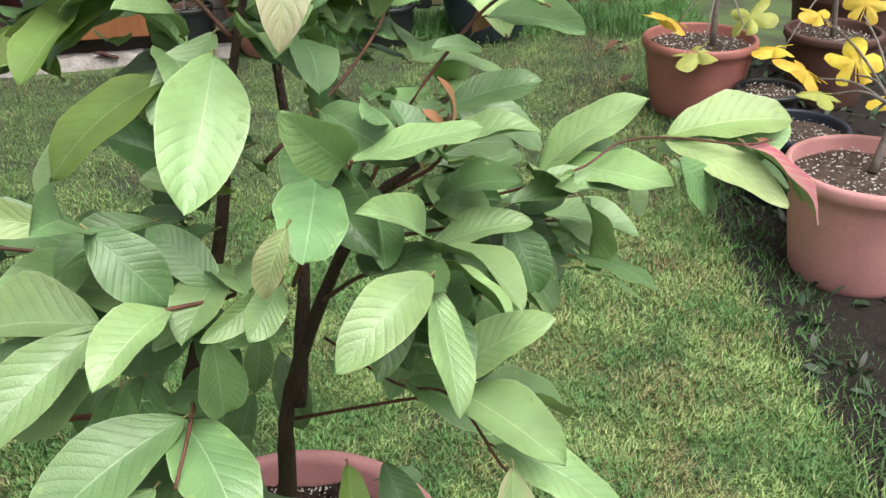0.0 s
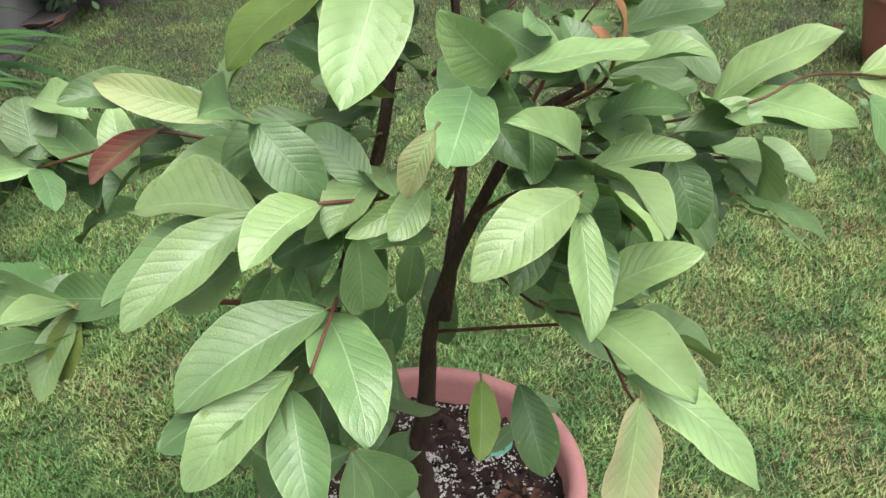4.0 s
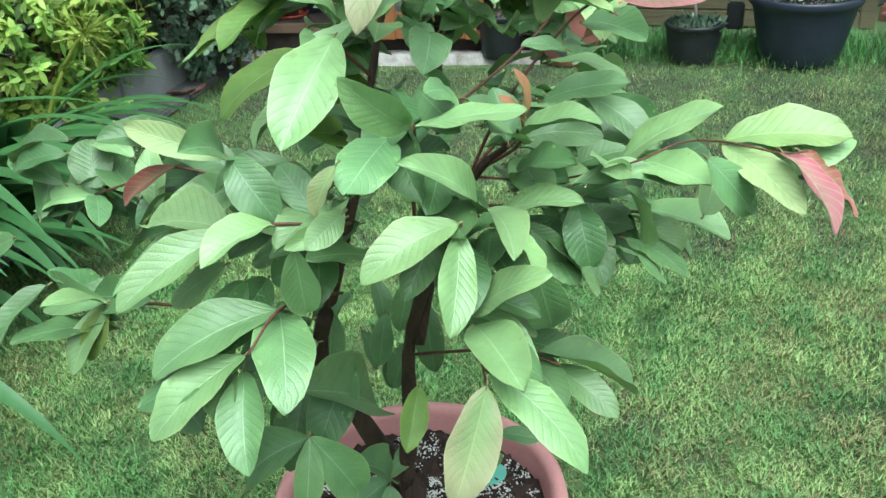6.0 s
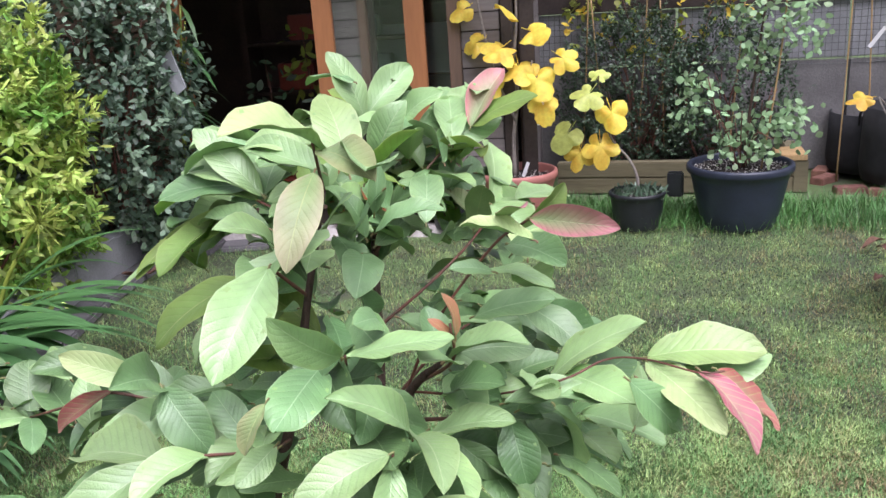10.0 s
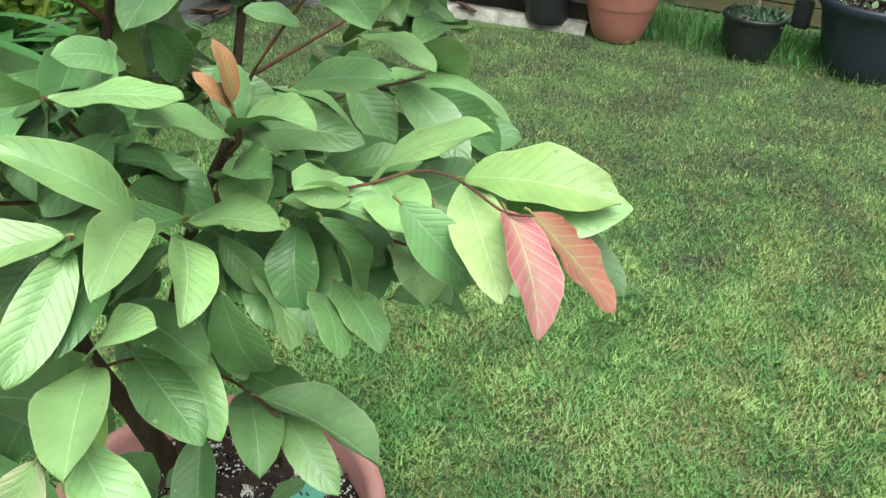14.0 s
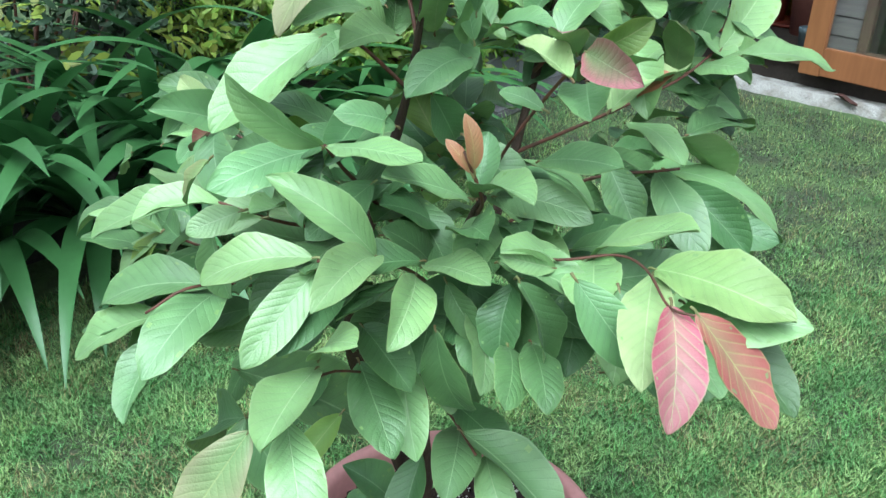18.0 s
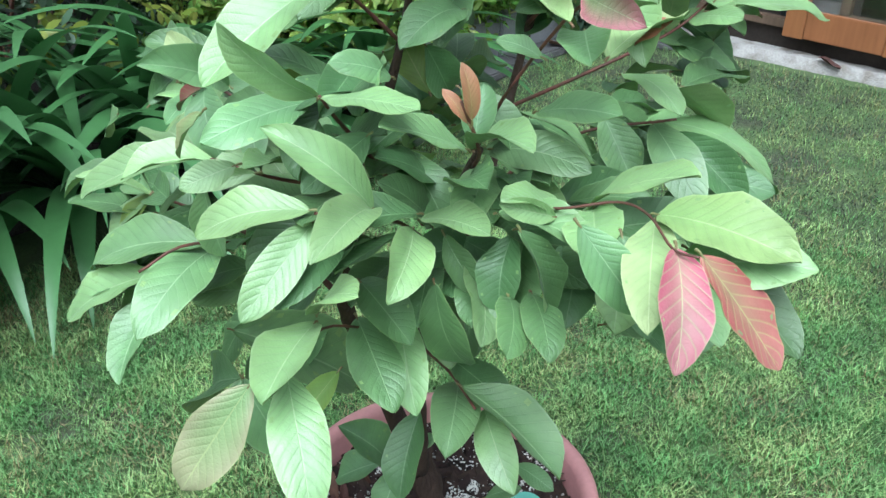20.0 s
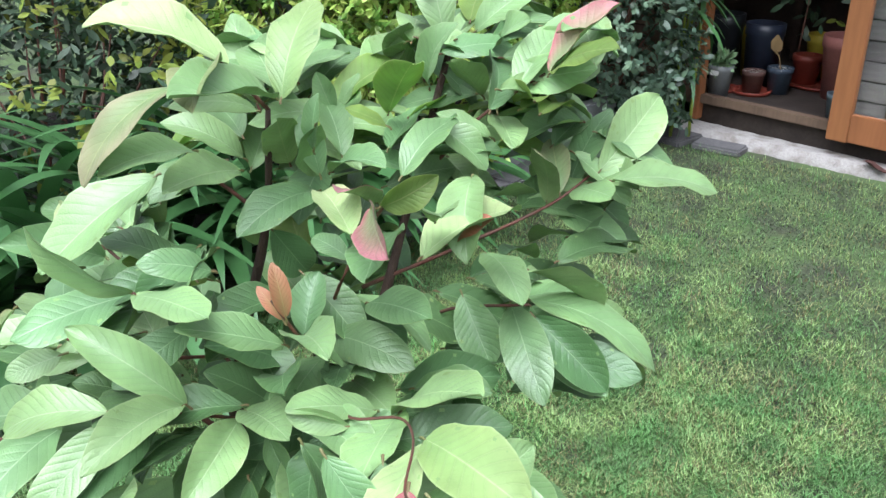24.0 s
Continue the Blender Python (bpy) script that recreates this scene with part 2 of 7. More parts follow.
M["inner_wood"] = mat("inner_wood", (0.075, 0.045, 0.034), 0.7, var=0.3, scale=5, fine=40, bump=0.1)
M["sleeper"] = mat("sleeper", (0.15, 0.13, 0.075), 0.8, var=0.3, scale=6, fine=60, bump=0.3, stretch=(0.15, 1, 1))
M["concrete"] = mat("concrete", (0.41, 0.385, 0.37), 0.95, var=0.3, scale=11, fine=90, bump=0.9, obj=0.12, col2=(0.25, 0.225, 0.2), mix2=(0.36, 0.56))
M["concrete_dark"] = mat("concrete_dark", (0.17, 0.165, 0.165), 0.9, var=0.3, scale=4, fine=70, bump=0.4, obj=0.12)
M["stone"] = mat("stone", (0.15, 0.145, 0.15), 0.9, var=0.3, scale=8, fine=80, bump=0.5, obj=0.2)
M["wall_light"] = mat("wall_light", (0.31, 0.315, 0.33), 0.9, var=0.2, scale=5, fine=80, bump=0.3, obj=0.08)
M["brick"] = mat("brick", (0.24, 0.11, 0.085), 0.9, var=0.3, scale=20, fine=120, bump=0.4, obj=0.2)
M["white"] = mat("white", (0.75, 0.75, 0.76), 0.5, var=0.05)
M["grey_plastic"] = mat("grey_plastic", (0.26, 0.27, 0.28), 0.5, var=0.12, obj=0.1)
M["slate_plastic"] = mat("slate_plastic", (0.13, 0.17, 0.2), 0.5, var=0.12)
M["blue_plastic"] = mat("blue_plastic", (0.06, 0.085, 0.12), 0.45, var=0.15)
M["red_plastic"] = mat("red_plastic", (0.28, 0.055, 0.035), 0.45, var=0.15)
M["yellow_plastic"] = mat("yellow_plastic", (0.65, 0.5, 0.06), 0.5, var=0.15)
M["wire"] = mat("wire", (0.12, 0.13, 0.13), 0.5, metal=0.6, var=0.2)
M["cane"] = mat("cane", (0.42, 0.28, 0.13), 0.6, var=0.25, scale=20, stretch=(1, 1, 0.2))
M["fig_yellow"] = mat("fig_yellow", (0.82, 0.68, 0.1), 0.55, var=0.22, scale=14, obj=0.15, trans=0.3, col2=(0.74, 0.46, 0.05))
M["fig_green"] = mat("fig_green", (0.55, 0.62, 0.16), 0.5, var=0.2, scale=25, obj=0.15, trans=0.3)
M["fig_bark"] = mat("fig_bark", (0.23, 0.2, 0.18), 0.75, var=0.3, scale=30)
M["round_leaf"] = mat("round_leaf", (0.3, 0.46, 0.24), 0.5, var=0.2, scale=20, isl=0.35, trans=0.2)
M["hedge_leaf"] = mat("hedge_leaf", (0.52, 0.64, 0.15), 0.42, var=0.15, scale=4.0, fine=3, bump=0, isl=0.4, trans=0.25, col2=(0.17, 0.33, 0.06), mix2=(0.4, 0.58))
M["grey_tip"] = mat("grey_tip", (0.2, 0.29, 0.19), 0.42, var=0.2, scale=3, fine=5, bump=0, isl=0.4, trans=0.12)
M["grey_leaf"] = mat("grey_leaf", (0.085, 0.14, 0.09), 0.38, var=0.2, scale=3, fine=5, bump=0, isl=0.45, trans=0.1)
M["dark_leaf"] = mat("dark_leaf", (0.05, 0.09, 0.045), 0.5, var=0.25, scale=4, fine=6, bump=0, isl=0.5, trans=0.1)
M["strap_leaf"] = mat("strap_leaf", (0.075, 0.185, 0.06), 0.36, var=0.15, scale=4, fine=30, bump=0.05, isl=0.3, trans=0.12)
M["vine_leaf"] = mat("vine_leaf", (0.3, 0.36, 0.06), 0.5, var=0.2, scale=5, fine=8, bump=0, isl=0.45, trans=0.25)
M["grass"] = mat("grass", (0.47, 0.65, 0.25), 0.6, var=0.08, scale=5.0, fine=14, bump=0, isl=0.22, trans=0.2, col2=(0.2, 0.39, 0.14), mix2=(0.43, 0.57))
M["grass_deep"] = mat("grass_deep", (0.26, 0.54, 0.17), 0.5, var=0.15, scale=3.4, fine=14, bump=0, isl=0.35, trans=0.2, col2=(0.09, 0.2, 0.06))
M["rough_grass"] = mat("rough_grass", (0.13, 0.3, 0.08), 0.5, var=0.15, scale=4, fine=14, bump=0, isl=0.4, trans=0.2, col2=(0.06, 0.15, 0.04))
M["moss"] = mat("moss", (0.09, 0.13, 0.075), 0.7, var=0.2, scale=4, fine=14, bump=0, isl=0.5, trans=0.1, col2=(0.06, 0.07, 0.05))
M["straw"] = mat("straw", (0.44, 0.47, 0.2), 0.7, var=0.2, scale=3, fine=9, bump=0, isl=0.35, trans=0.2, col2=(0.4, 0.31, 0.17))
M["lawn_soil"] = mat("lawn_soil", (0.09, 0.14, 0.05), 0.95, var=0.3, scale=3.0, fine=45, bump=0.8, col2=(0.06, 0.07, 0.04), mix2=(0.36, 0.56))
M["glass"] = glass_mat("glass")


# ---- mesh helpers ----
def mesh_ob(name, verts, faces, material, parent=None, label="", smooth=True, uvs=None, mats=None, slots=()):
    me = bpy.data.meshes.new(name)
    me.from_pydata([tuple(v) for v in verts], [], faces)
    me.materials.append(material)
    for s in slots:
        me.materials.append(s)
    if mats is not None:
        me.polygons.foreach_set("material_index", mats)
    if smooth:
        me.polygons.foreach_set("use_smooth", [True] * len(me.polygons))
    if uvs is not None:
        lay = me.uv_layers.new(name="UVMap")
        idx = np.empty(len(me.loops), dtype=np.int32)
        me.loops.foreach_get("vertex_index", idx)
        lay.data.foreach_set("uv", np.asarray(uvs, dtype=np.float32)[idx].ravel())
    me.update()
    ob = new(name, me)
    if parent is not None:
        ob.parent = parent
    if label:
        ob["label"] = label
    return ob


def part(name, bm, material, parent=None, label="", smooth=False):
    me = bpy.data.meshes.new(name)
    bm.to_mesh(me)
    bm.free()
    me.materials.append(material)
    if smooth:
        me.polygons.foreach_set("use_smooth", [True] * len(me.polygons))
    ob = new(name, me)
    if parent is not None:
        ob.parent = parent
    if label:
        ob["label"] = label
    return ob


def thing(name, label, category, group="", kind="", at=(0, 0, 0), turn=0.0):
    e = new(name)
    e.empty_display_size = 0.05
    e.matrix_basis = pose(*at, 0, 0, turn)
    return tagged(e, label, category, group, kind)


def box_bm(size, at=(0, 0, 0), bevel=0.004, turn=None):
    bm = bmesh.new()
    bmesh.ops.create_cube(bm, size=1)
    bmesh.ops.scale(bm, vec=size, verts=bm.verts)
    if bevel:
        bmesh.ops.bevel(bm, geom=bm.edges[:], offset=bevel, segments=2, affect="EDGES")
    if turn is not None:
        bmesh.ops.rotate(bm, cent=(0, 0, 0), matrix=turn, verts=bm.verts)
    bmesh.ops.translate(bm, vec=at, verts=bm.verts)
    return bm


def box(name, size, at, material, parent=None, label="", bevel=0.004, turn=None):
    return part(name, box_bm(size, at, bevel, turn), material, parent, label)


def lathe(name, prof, material, parent=None, at=(0, 0, 0), label="", seg=48, wob=0.0):
    """Turned body from (radius, height) pairs."""
    a = np.linspace(0, 2 * np.pi, seg, endpoint=False)
    vs, fs = [], []
    for r, z in prof:
        rr = r * (1 + wob * np.sin(3 * a + 1) + wob * np.sin(2 * a))
        vs += [(at[0] + r_ * c, at[1] + r_ * s, at[2] + z) for r_, c, s in zip(rr, np.cos(a), np.sin(a))]
    for i in range(len(prof) - 1):
        for j in range(seg):
            k = (j + 1) % seg
            fs.append((i * seg + j, i * seg + k, (i + 1) * seg + k, (i + 1) * seg + j))
    return mesh_ob(name, vs, fs, material, parent, label)


def tube_geo(pts, radii, seg=7, cap=True):
    pts = [Vector(p) for p in pts]
    vs, fs = [], []
    ref = Vector((0.3, 0.2, 1)).normalized()
    for i, p in enumerate(pts):
        d = (pts[min(i + 1, len(pts) - 1)] - pts[max(i - 1, 0)]).normalized()
        x = d.cross(ref if abs(d.dot(ref)) < 0.95 else Vector((1, 0, 0))).normalized()
        y = d.cross(x)
        for j in range(seg):
            t = 2 * math.pi * j / seg
            vs.append(p + (x * math.cos(t) + y * math.sin(t)) * radii[i])
    for i in range(len(pts) - 1):
        for j in range(seg):
            k = (j + 1) % seg
            fs.append((i * seg + j, i * seg + k, (i + 1) * seg + k, (i + 1) * seg + j))
    if cap:
        n = len(pts) - 1
        fs.append(tuple(range(n * seg, n * seg + seg)))
        fs.append(tuple(reversed(range(seg))))
    return vs, fs


def smooth_path(pts, n=6):
    """Catmull-Rom through the points."""
    p = [Vector(q) for q in pts]
    p = [2 * p[0] - p[1]] + p + [2 * p[-1] - p[-2]]
    out = []
    for i in range(1, len(p) - 2):
        for k in range(n):
            t = k / n
            a, b, c, d = p[i - 1], p[i], p[i + 1], p[i + 2]
            out.append(0.5 * (2 * b + (c - a) * t + (2 * a - 5 * b + 4 * c - d) * t * t + (3 * b - a - 3 * c + d) * t ** 3))
    return out + [p[-2]]


def stem(name, pts, r0, r1, material, parent=None, label="", seg=7, n=5, rough=0.0):
    path = smooth_path(pts, n)
    rad = [r0 + (r1 - r0) * (i / (len(path) - 1)) ** 0.7 for i in range(len(path))]
    if rough:
        rad = [r * (1 + rough * noise.noise(p * 30)) for r, p in zip(rad, path)]
    return mesh_ob(name, *tube_geo(path, rad, seg), material, parent, label)


def join_geo(parts):
    vs, fs = [], []
    for v, f in parts:
        o = len(vs)
        vs += list(v)
        fs += [tuple(i + o for i in q) for q in f]
    return vs, fs


def scatter_leaves(pos, axis, up, length, width, bend=0.15, nseg=3):
    """Many small blades in one go: position, direction, face normal, size arrays. Returns verts, faces."""
    n = len(pos)
    axis = axis / np.linalg.norm(axis, axis=1, keepdims=True)
    side = np.cross(up, axis)
    side /= np.linalg.norm(side, axis=1, keepdims=True) + 1e-9
    nrm = np.cross(axis, side)
    prof = {2: ((0, 0.0), (0.5, 1.0), (1, 0.0)), 3: ((0, 0.12), (0.35, 0.9), (0.7, 0.85), (1, 0.0))}[nseg]
    vs, fs, row = [], [], 0
    for s, w in prof:
        c = pos + axis * (s * length)[:, None] - nrm * (bend * length * s * s)[:, None]
        if w == 0:
            vs.append(c[:, None, :])
        else:
            off = side * (0.5 * w * width)[:, None]
            vs.append(np.stack([c - off, c + off], 1))
    k = [v.shape[1] for v in vs]
    allv = np.concatenate(vs, 1)
    per = allv.shape[1]
    o, faces = 0, []
    for a, b in zip(k[:-1], k[1:]):
        if a == 2 and b == 2:
            faces.append((o, o + 1, o + 3, o + 2))
        elif a == 2:
            faces.append((o, o + 1, o + 2))
        else:
            faces.append((o, o + 1, o + 2))
        o += a
    base = np.arange(n) * per
    return allv.reshape(-1, 3), per, faces, base


def leaves_ob(name, pos, axis, up, length, width, material, parent=None, label="", bend=0.15, nseg=3):
    v, per, faces, base = scatter_leaves(np.asarray(pos, float), np.asarray(axis, float), np.asarray(up, float), np.asarray(length, float), np.asarray(width, float), bend, nseg)
    me = bpy.data.meshes.new(name)
    n = len(base)
    quads = [f for f in faces]
    loops = np.concatenate([(base[:, None] + np.array(f)[None]) .reshape(n, -1) for f in quads], 1)
    lens = np.array([len(f) for f in quads])
    starts1 = np.concatenate([[0], np.cumsum(lens)[:-1]])
    tot = int(lens.sum())
    me.vertices.add(len(v))
    me.vertices.foreach_set("co", v.astype(np.float32).ravel())
    me.loops.add(n * tot)
    me.loops.foreach_set("vertex_index", loops.astype(np.int32).ravel())
    me.polygons.add(n * len(quads))
    me.polygons.foreach_set("loop_start", (np.arange(n)[:, None] * tot + starts1[None]).astype(np.int32).ravel())
    me.update(calc_edges=True)
    me.materials.append(material)
    ob = new(name, me)
    if parent is not None:
        ob.parent = parent
    if label:
        ob["label"] = label
    return ob

# ---- ground ----
g = [-3000, -400, -60, -14] + [round(-8 + 0.25 * i, 3) for i in range(65)] + [14, 60, 400, 3000]
gv = [(x, y, 0.012 * noise.noise(Vector((x * 0.9, y * 0.9, 0))) - 0.006 if abs(x) < 8 and abs(y) < 8 else -0.01) for y in g for x in g]
gn = len(g)
gf = [(j * gn + i, j * gn + i + 1, (j + 1) * gn + i + 1, (j + 1) * gn + i) for j in range(gn - 1) for i in range(gn - 1)]
ground = mesh_ob("ground", gv, gf, M["lawn_soil"])
tagged(ground, "mossy lawn soil under short grass", "ground", kind="structure")

# ---- shed: a local frame u along the front, v inward ----
SH = pose(-3.5, 4.66, 0, 0, 0, 15)
shed = thing("summerhouse", "weathered timber summerhouse with an open orange door", "shed")
shed.matrix_basis = SH


def plank_run(u0, u1, z0, z1, v, parent, material, pitch=0.112, thick=0.018):
    z = z0
    base = None
    while z < z1 - 0.01:
        h = min(pitch - 0.006, z1 - z)
        if base is None or abs(h - pitch + 0.006) > 1e-4:
            o = box("plank", (u1 - u0, thick, h), (0, 0, 0), material, parent, bevel=0.004)
            if base is None:
                base = o
        else:
            o = new("plank", base.data)
            o.parent = parent
        o.location = ((u0 + u1) / 2, v + random.uniform(-0.002, 0.002), z + h / 2)
        z += pitch


WT = 2.15
box("backing", (0.35, 0.03, WT - 0.12), (1.08, 0.045, 0.12 + (WT - 0.12) / 2), M["dark_wood"], shed)
plank_run(0.9, 1.16, 0.14, WT, 0.012, shed, M["grey_wood"])
plank_run(1.8, 2.04, 0.14, WT, 0.012, shed, M["grey_wood"])
box("backing", (0.3, 0.03, WT - 0.12), (1.93, 0.045, 0.12 + (WT - 0.12) / 2), M["dark_wood"], shed)
box("post", (0.055, 0.07, WT - 0.05), (-0.03, 0.0, 0.05 + (WT - 0.05) / 2), M["orange_wood"], shed)
box("sill", (1.2, 0.07, 0.055), (0.58, 0.02, 0.185), M["brown_wood"], shed, "varnished threshold board")
box("lintel", (2.2, 0.09, 0.12), (1.0, 0.03, WT + 0.06), M["orange_wood"], shed)
box("plinth", (2.1, 0.06, 0.13), (1.03, 0.06, 0.085), M["dark_wood"], shed)
box("corner_post", (0.07, 0.1, WT - 0.05), (2.085, 0.03, 0.05 + (WT - 0.05) / 2), M["dark_wood"], shed)
box("corner_post", (0.09, 0.06, WT - 0.05), (2.2, 0.1, 0.05 + (WT - 0.05) / 2), M["dark_wood"], shed)
win = box("window_frame", (0.055, 0.06, WT - 0.3), (1.19, 0.0, 0.3 + (WT - 0.3) / 2), M["brown_wood"], shed)
box("mullion", (0.075, 0.06, WT - 0.3), (1.76, 0.0, 0.3 + (WT - 0.3) / 2), M["brown_wood"], win)
box("window_sill", (0.64, 0.08, 0.06), (1.475, -0.005, 0.27), M["brown_wood"], win)
box("panel", (0.6, 0.02, 0.12), (1.475, 0.03, 0.18), M["dark_wood"], shed)
pane = box("pane", (0.5, 0.005, WT - 0.35), (1.475, 0.03, 0.3 + (WT - 0.35) / 2), M["glass"], win, bevel=0)
pane.visible_shadow = False
# side wall, roof, floor and inside
plank_run(-0.9, -0.06, 0.14, WT, 0.012, shed, M["brown_wood"])
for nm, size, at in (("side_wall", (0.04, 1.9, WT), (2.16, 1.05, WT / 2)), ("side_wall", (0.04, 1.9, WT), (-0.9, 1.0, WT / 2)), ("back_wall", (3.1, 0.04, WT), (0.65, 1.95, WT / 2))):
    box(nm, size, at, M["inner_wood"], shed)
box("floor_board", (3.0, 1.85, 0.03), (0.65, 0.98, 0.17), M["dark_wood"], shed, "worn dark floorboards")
box("roof", (3.5, 2.6, 0.06), (0.65, 0.8, WT + 0.15), M["dark_wood"], shed, turn=Matrix.Rotation(radians(4), 3, "X"))
for k in range(16):
    o = box("plank", (0.016, 1.8, 0.106), (2.19, 1.06, 0.2 + k * 0.112), M["grey_wood"], shed, bevel=0.003)
box("side_window_sill", (0.05, 0.8, 0.04), (2.23, 0.75, 0.62), M["white"], shed)
# open door leaf lying back over the wall
door = thing("door_leaf", "orange-stained glazed door standing open against the wall", "door")
door.parent = shed
door.location = (0, -0.13, 0)
box("stile", (0.12, 0.045, 1.9), (0.97, 0, 0.15 + 0.95), M["orange_wood"], door)
box("stile", (0.12, 0.045, 1.9), (1.54, 0, 0.15 + 0.95), M["orange_wood"], door)
box("bottom_rail", (0.445, 0.04, 0.16), (1.255, 0, 0.235), M["orange_wood"], door)
box("top_rail", (0.445, 0.04, 0.12), (1.255, 0, 1.99), M["orange_wood"], door)
dp = box("pane", (0.45, 0.005, 1.62), (1.255, 0.005, 1.12), M["glass"], door, bevel=0)
dp.visible_shadow = False
box("hinge", (0.05, 0.012, 0.07), (1.58, -0.03, 0.25), M["black_plastic"], door, "black iron hinge")
door.parent = None
door.matrix_basis = SH @ pose(0, -0.13, 0)

# concrete strip in front of the shed
step = thing("concrete_edging", "pale rough concrete strip along the shed foot", "edging", kind="structure")
step.matrix_basis = SH
nu, nv, cv = 90, 7, []
for j in range(nv):
    for i in range(nu):
        u = -0.1 + 2.05 * i / (nu - 1)
        q = j / (nv - 1)
        lip = 0.018 * noise.noise(Vector((u * 9, 0, 1))) + 0.012 * noise.noise(Vector((u * 31, 0, 2)))
        v = -0.03 - (0.23 - 0.055 * u) * q + lip * q
        cv.append((u, v, (0.058 + 0.008 * noise.noise(Vector((u * 14, v * 14, 5)))) if 0 < j < nv - 1 else (0.046 if j == 0 else -0.01)))
mesh_ob("slab", cv, [(j * nu + i, (j + 1) * nu + i, (j + 1) * nu + i + 1, j * nu + i + 1) for j in range(nv - 1) for i in range(nu - 1)], M["concrete"], step)

# ---- raised bed and fence at the back: frame along the sleepers ----
BD = pose(-1.46, 6.13, 0, 0, 0, 10)
bed = thing("raised_bed", "timber sleeper raised bed with dark soil", "planter")
bed.matrix_basis = BD
box("sleeper", (1.62, 0.1, 0.115), (0.8, 0.0, 0.06), M["sleeper"], bed, bevel=0.008)
box("sleeper", (1.62, 0.1, 0.11), (0.8, 0.003, 0.175), M["sleeper"], bed, bevel=0.008)
box("sleeper", (0.1, 0.75, 0.225), (1.66, 0.33, 0.115), M["sleeper"], bed, bevel=0.008)
box("sleeper_top", (0.2, 0.3, 0.04), (1.6, 0.1, 0.25), M["cane"], bed, "pale offcut board lying on the corner")
box("soil", (1.56, 0.65, 0.19), (0.8, 0.375, 0.1), M["soil"], bed, bevel=0.01)
fence = thing("boundary_wall", "grey concrete panel wall with wire netting under a dark timber rail", "wall", kind="structure")
fence.matrix_basis = BD
for k in range(5):
    box("panel", (1.2, 0.06, 0.82), (-1.0 + k * 1.22, 0.74, 0.41), M["concrete_dark"], fence, bevel=0.006)
    box("panel", (1.2, 0.05, 0.4), (-1.0 + k * 1.22, 0.745, 1.04), M["wall_light"], fence, bevel=0.006)
box("rail", (6.2, 0.08, 0.14), (1.4, 0.72, 1.32), M["dark_wood"], fence)
for k in range(44):
    box("board", (0.14, 0.02, 0.9), (-1.6 + k * 0.145, 0.78 + 0.012 * (k % 2), 1.8), M["dark_wood"], fence, bevel=0)
wires = []
for k in range(86):
    u = -0.5 + k * 0.045
    wires.append(tube_geo([(u, 0.70, 0.8), (u + 0.006 * math.sin(k), 0.695, 1.26)], [0.0026] * 2, 3, False))
for k in range(11):
    z = 0.8 + k * 0.046
    wires.append(tube_geo([(-0.5 + i * 0.4, 0.70 + 0.006 * math.sin(i * 2 + k), z + 0.008 * math.sin(i * 1.7 + k)) for i in range(10)], [0.0026] * 10, 3, False))
mesh_ob("wire_netting", *join_geo(wires), M["wire"], fence, "sagging square wire netting")

# ---- bed edge at the side ----
kerb = thing("low_wall", "low grey rendered wall with flat edging stones", "wall", kind="structure")
KL = [(-1.75, -0.7), (-2.15, 0.4), (-2.55, 1.7), (-2.85, 2.5), (-3.2, 3.3), (-3.42, 4.1)]
for i in range(len(KL) - 1):
    a, b2 = Vector((*KL[i], 0)), Vector((*KL[i + 1], 0))
    d = b2 - a
    ang = math.atan2(d.y, d.x)
    n3 = Matrix.Rotation(ang, 3, "Z")
    if i >= 3:
        box("wall_block", (d.length, 0.1, 0.26), (a + b2) / 2 + n3 @ Vector((0, 0.16, 0.13)), M["wall_light"], kerb, bevel=0.008, turn=n3)
    m = max(2, round(d.length / 0.42))
    for k in range(m):
        if i >= 2:
            box("edging_stone", (d.length / m - 0.012, 0.17, 0.05), a + d * ((k + 0.5) / m) + n3 @ Vector((0, 0.03, 0.015 + random.uniform(-0.006, 0.006))), M["stone"], kerb, bevel=0.01, turn=n3 @ Matrix.Rotation(random.uniform(-0.05, 0.05), 3, "Z"))
for k, (x, y, w, d) in enumerate(((-3.42, 4.3, 0.42, 0.26), (-3.05, 4.42, 0.3, 0.16))):
    box("edging_stone", (w, d, 0.05), (x, y, 0.012), M["stone"], kerb, bevel=0.012, turn=Matrix.Rotation(radians(12 + 14 * k), 3, "Z"))
sb = [(x, y) for x, y in KL]
soil_v = [(x - 0.06, y, 0.05 + 0.03 * math.sin(i)) for i, (x, y) in enumerate(sb)] + [(x - 3.2, y + 0.6, 0.1) for x, y in sb]
side_bed = mesh_ob("side_bed", soil_v, [(i, i + 1, len(sb) + i + 1, len(sb) + i) for i in range(len(sb) - 1)], M["soil"])
tagged(side_bed, "dark bare soil of the side border", "soil", kind="structure")


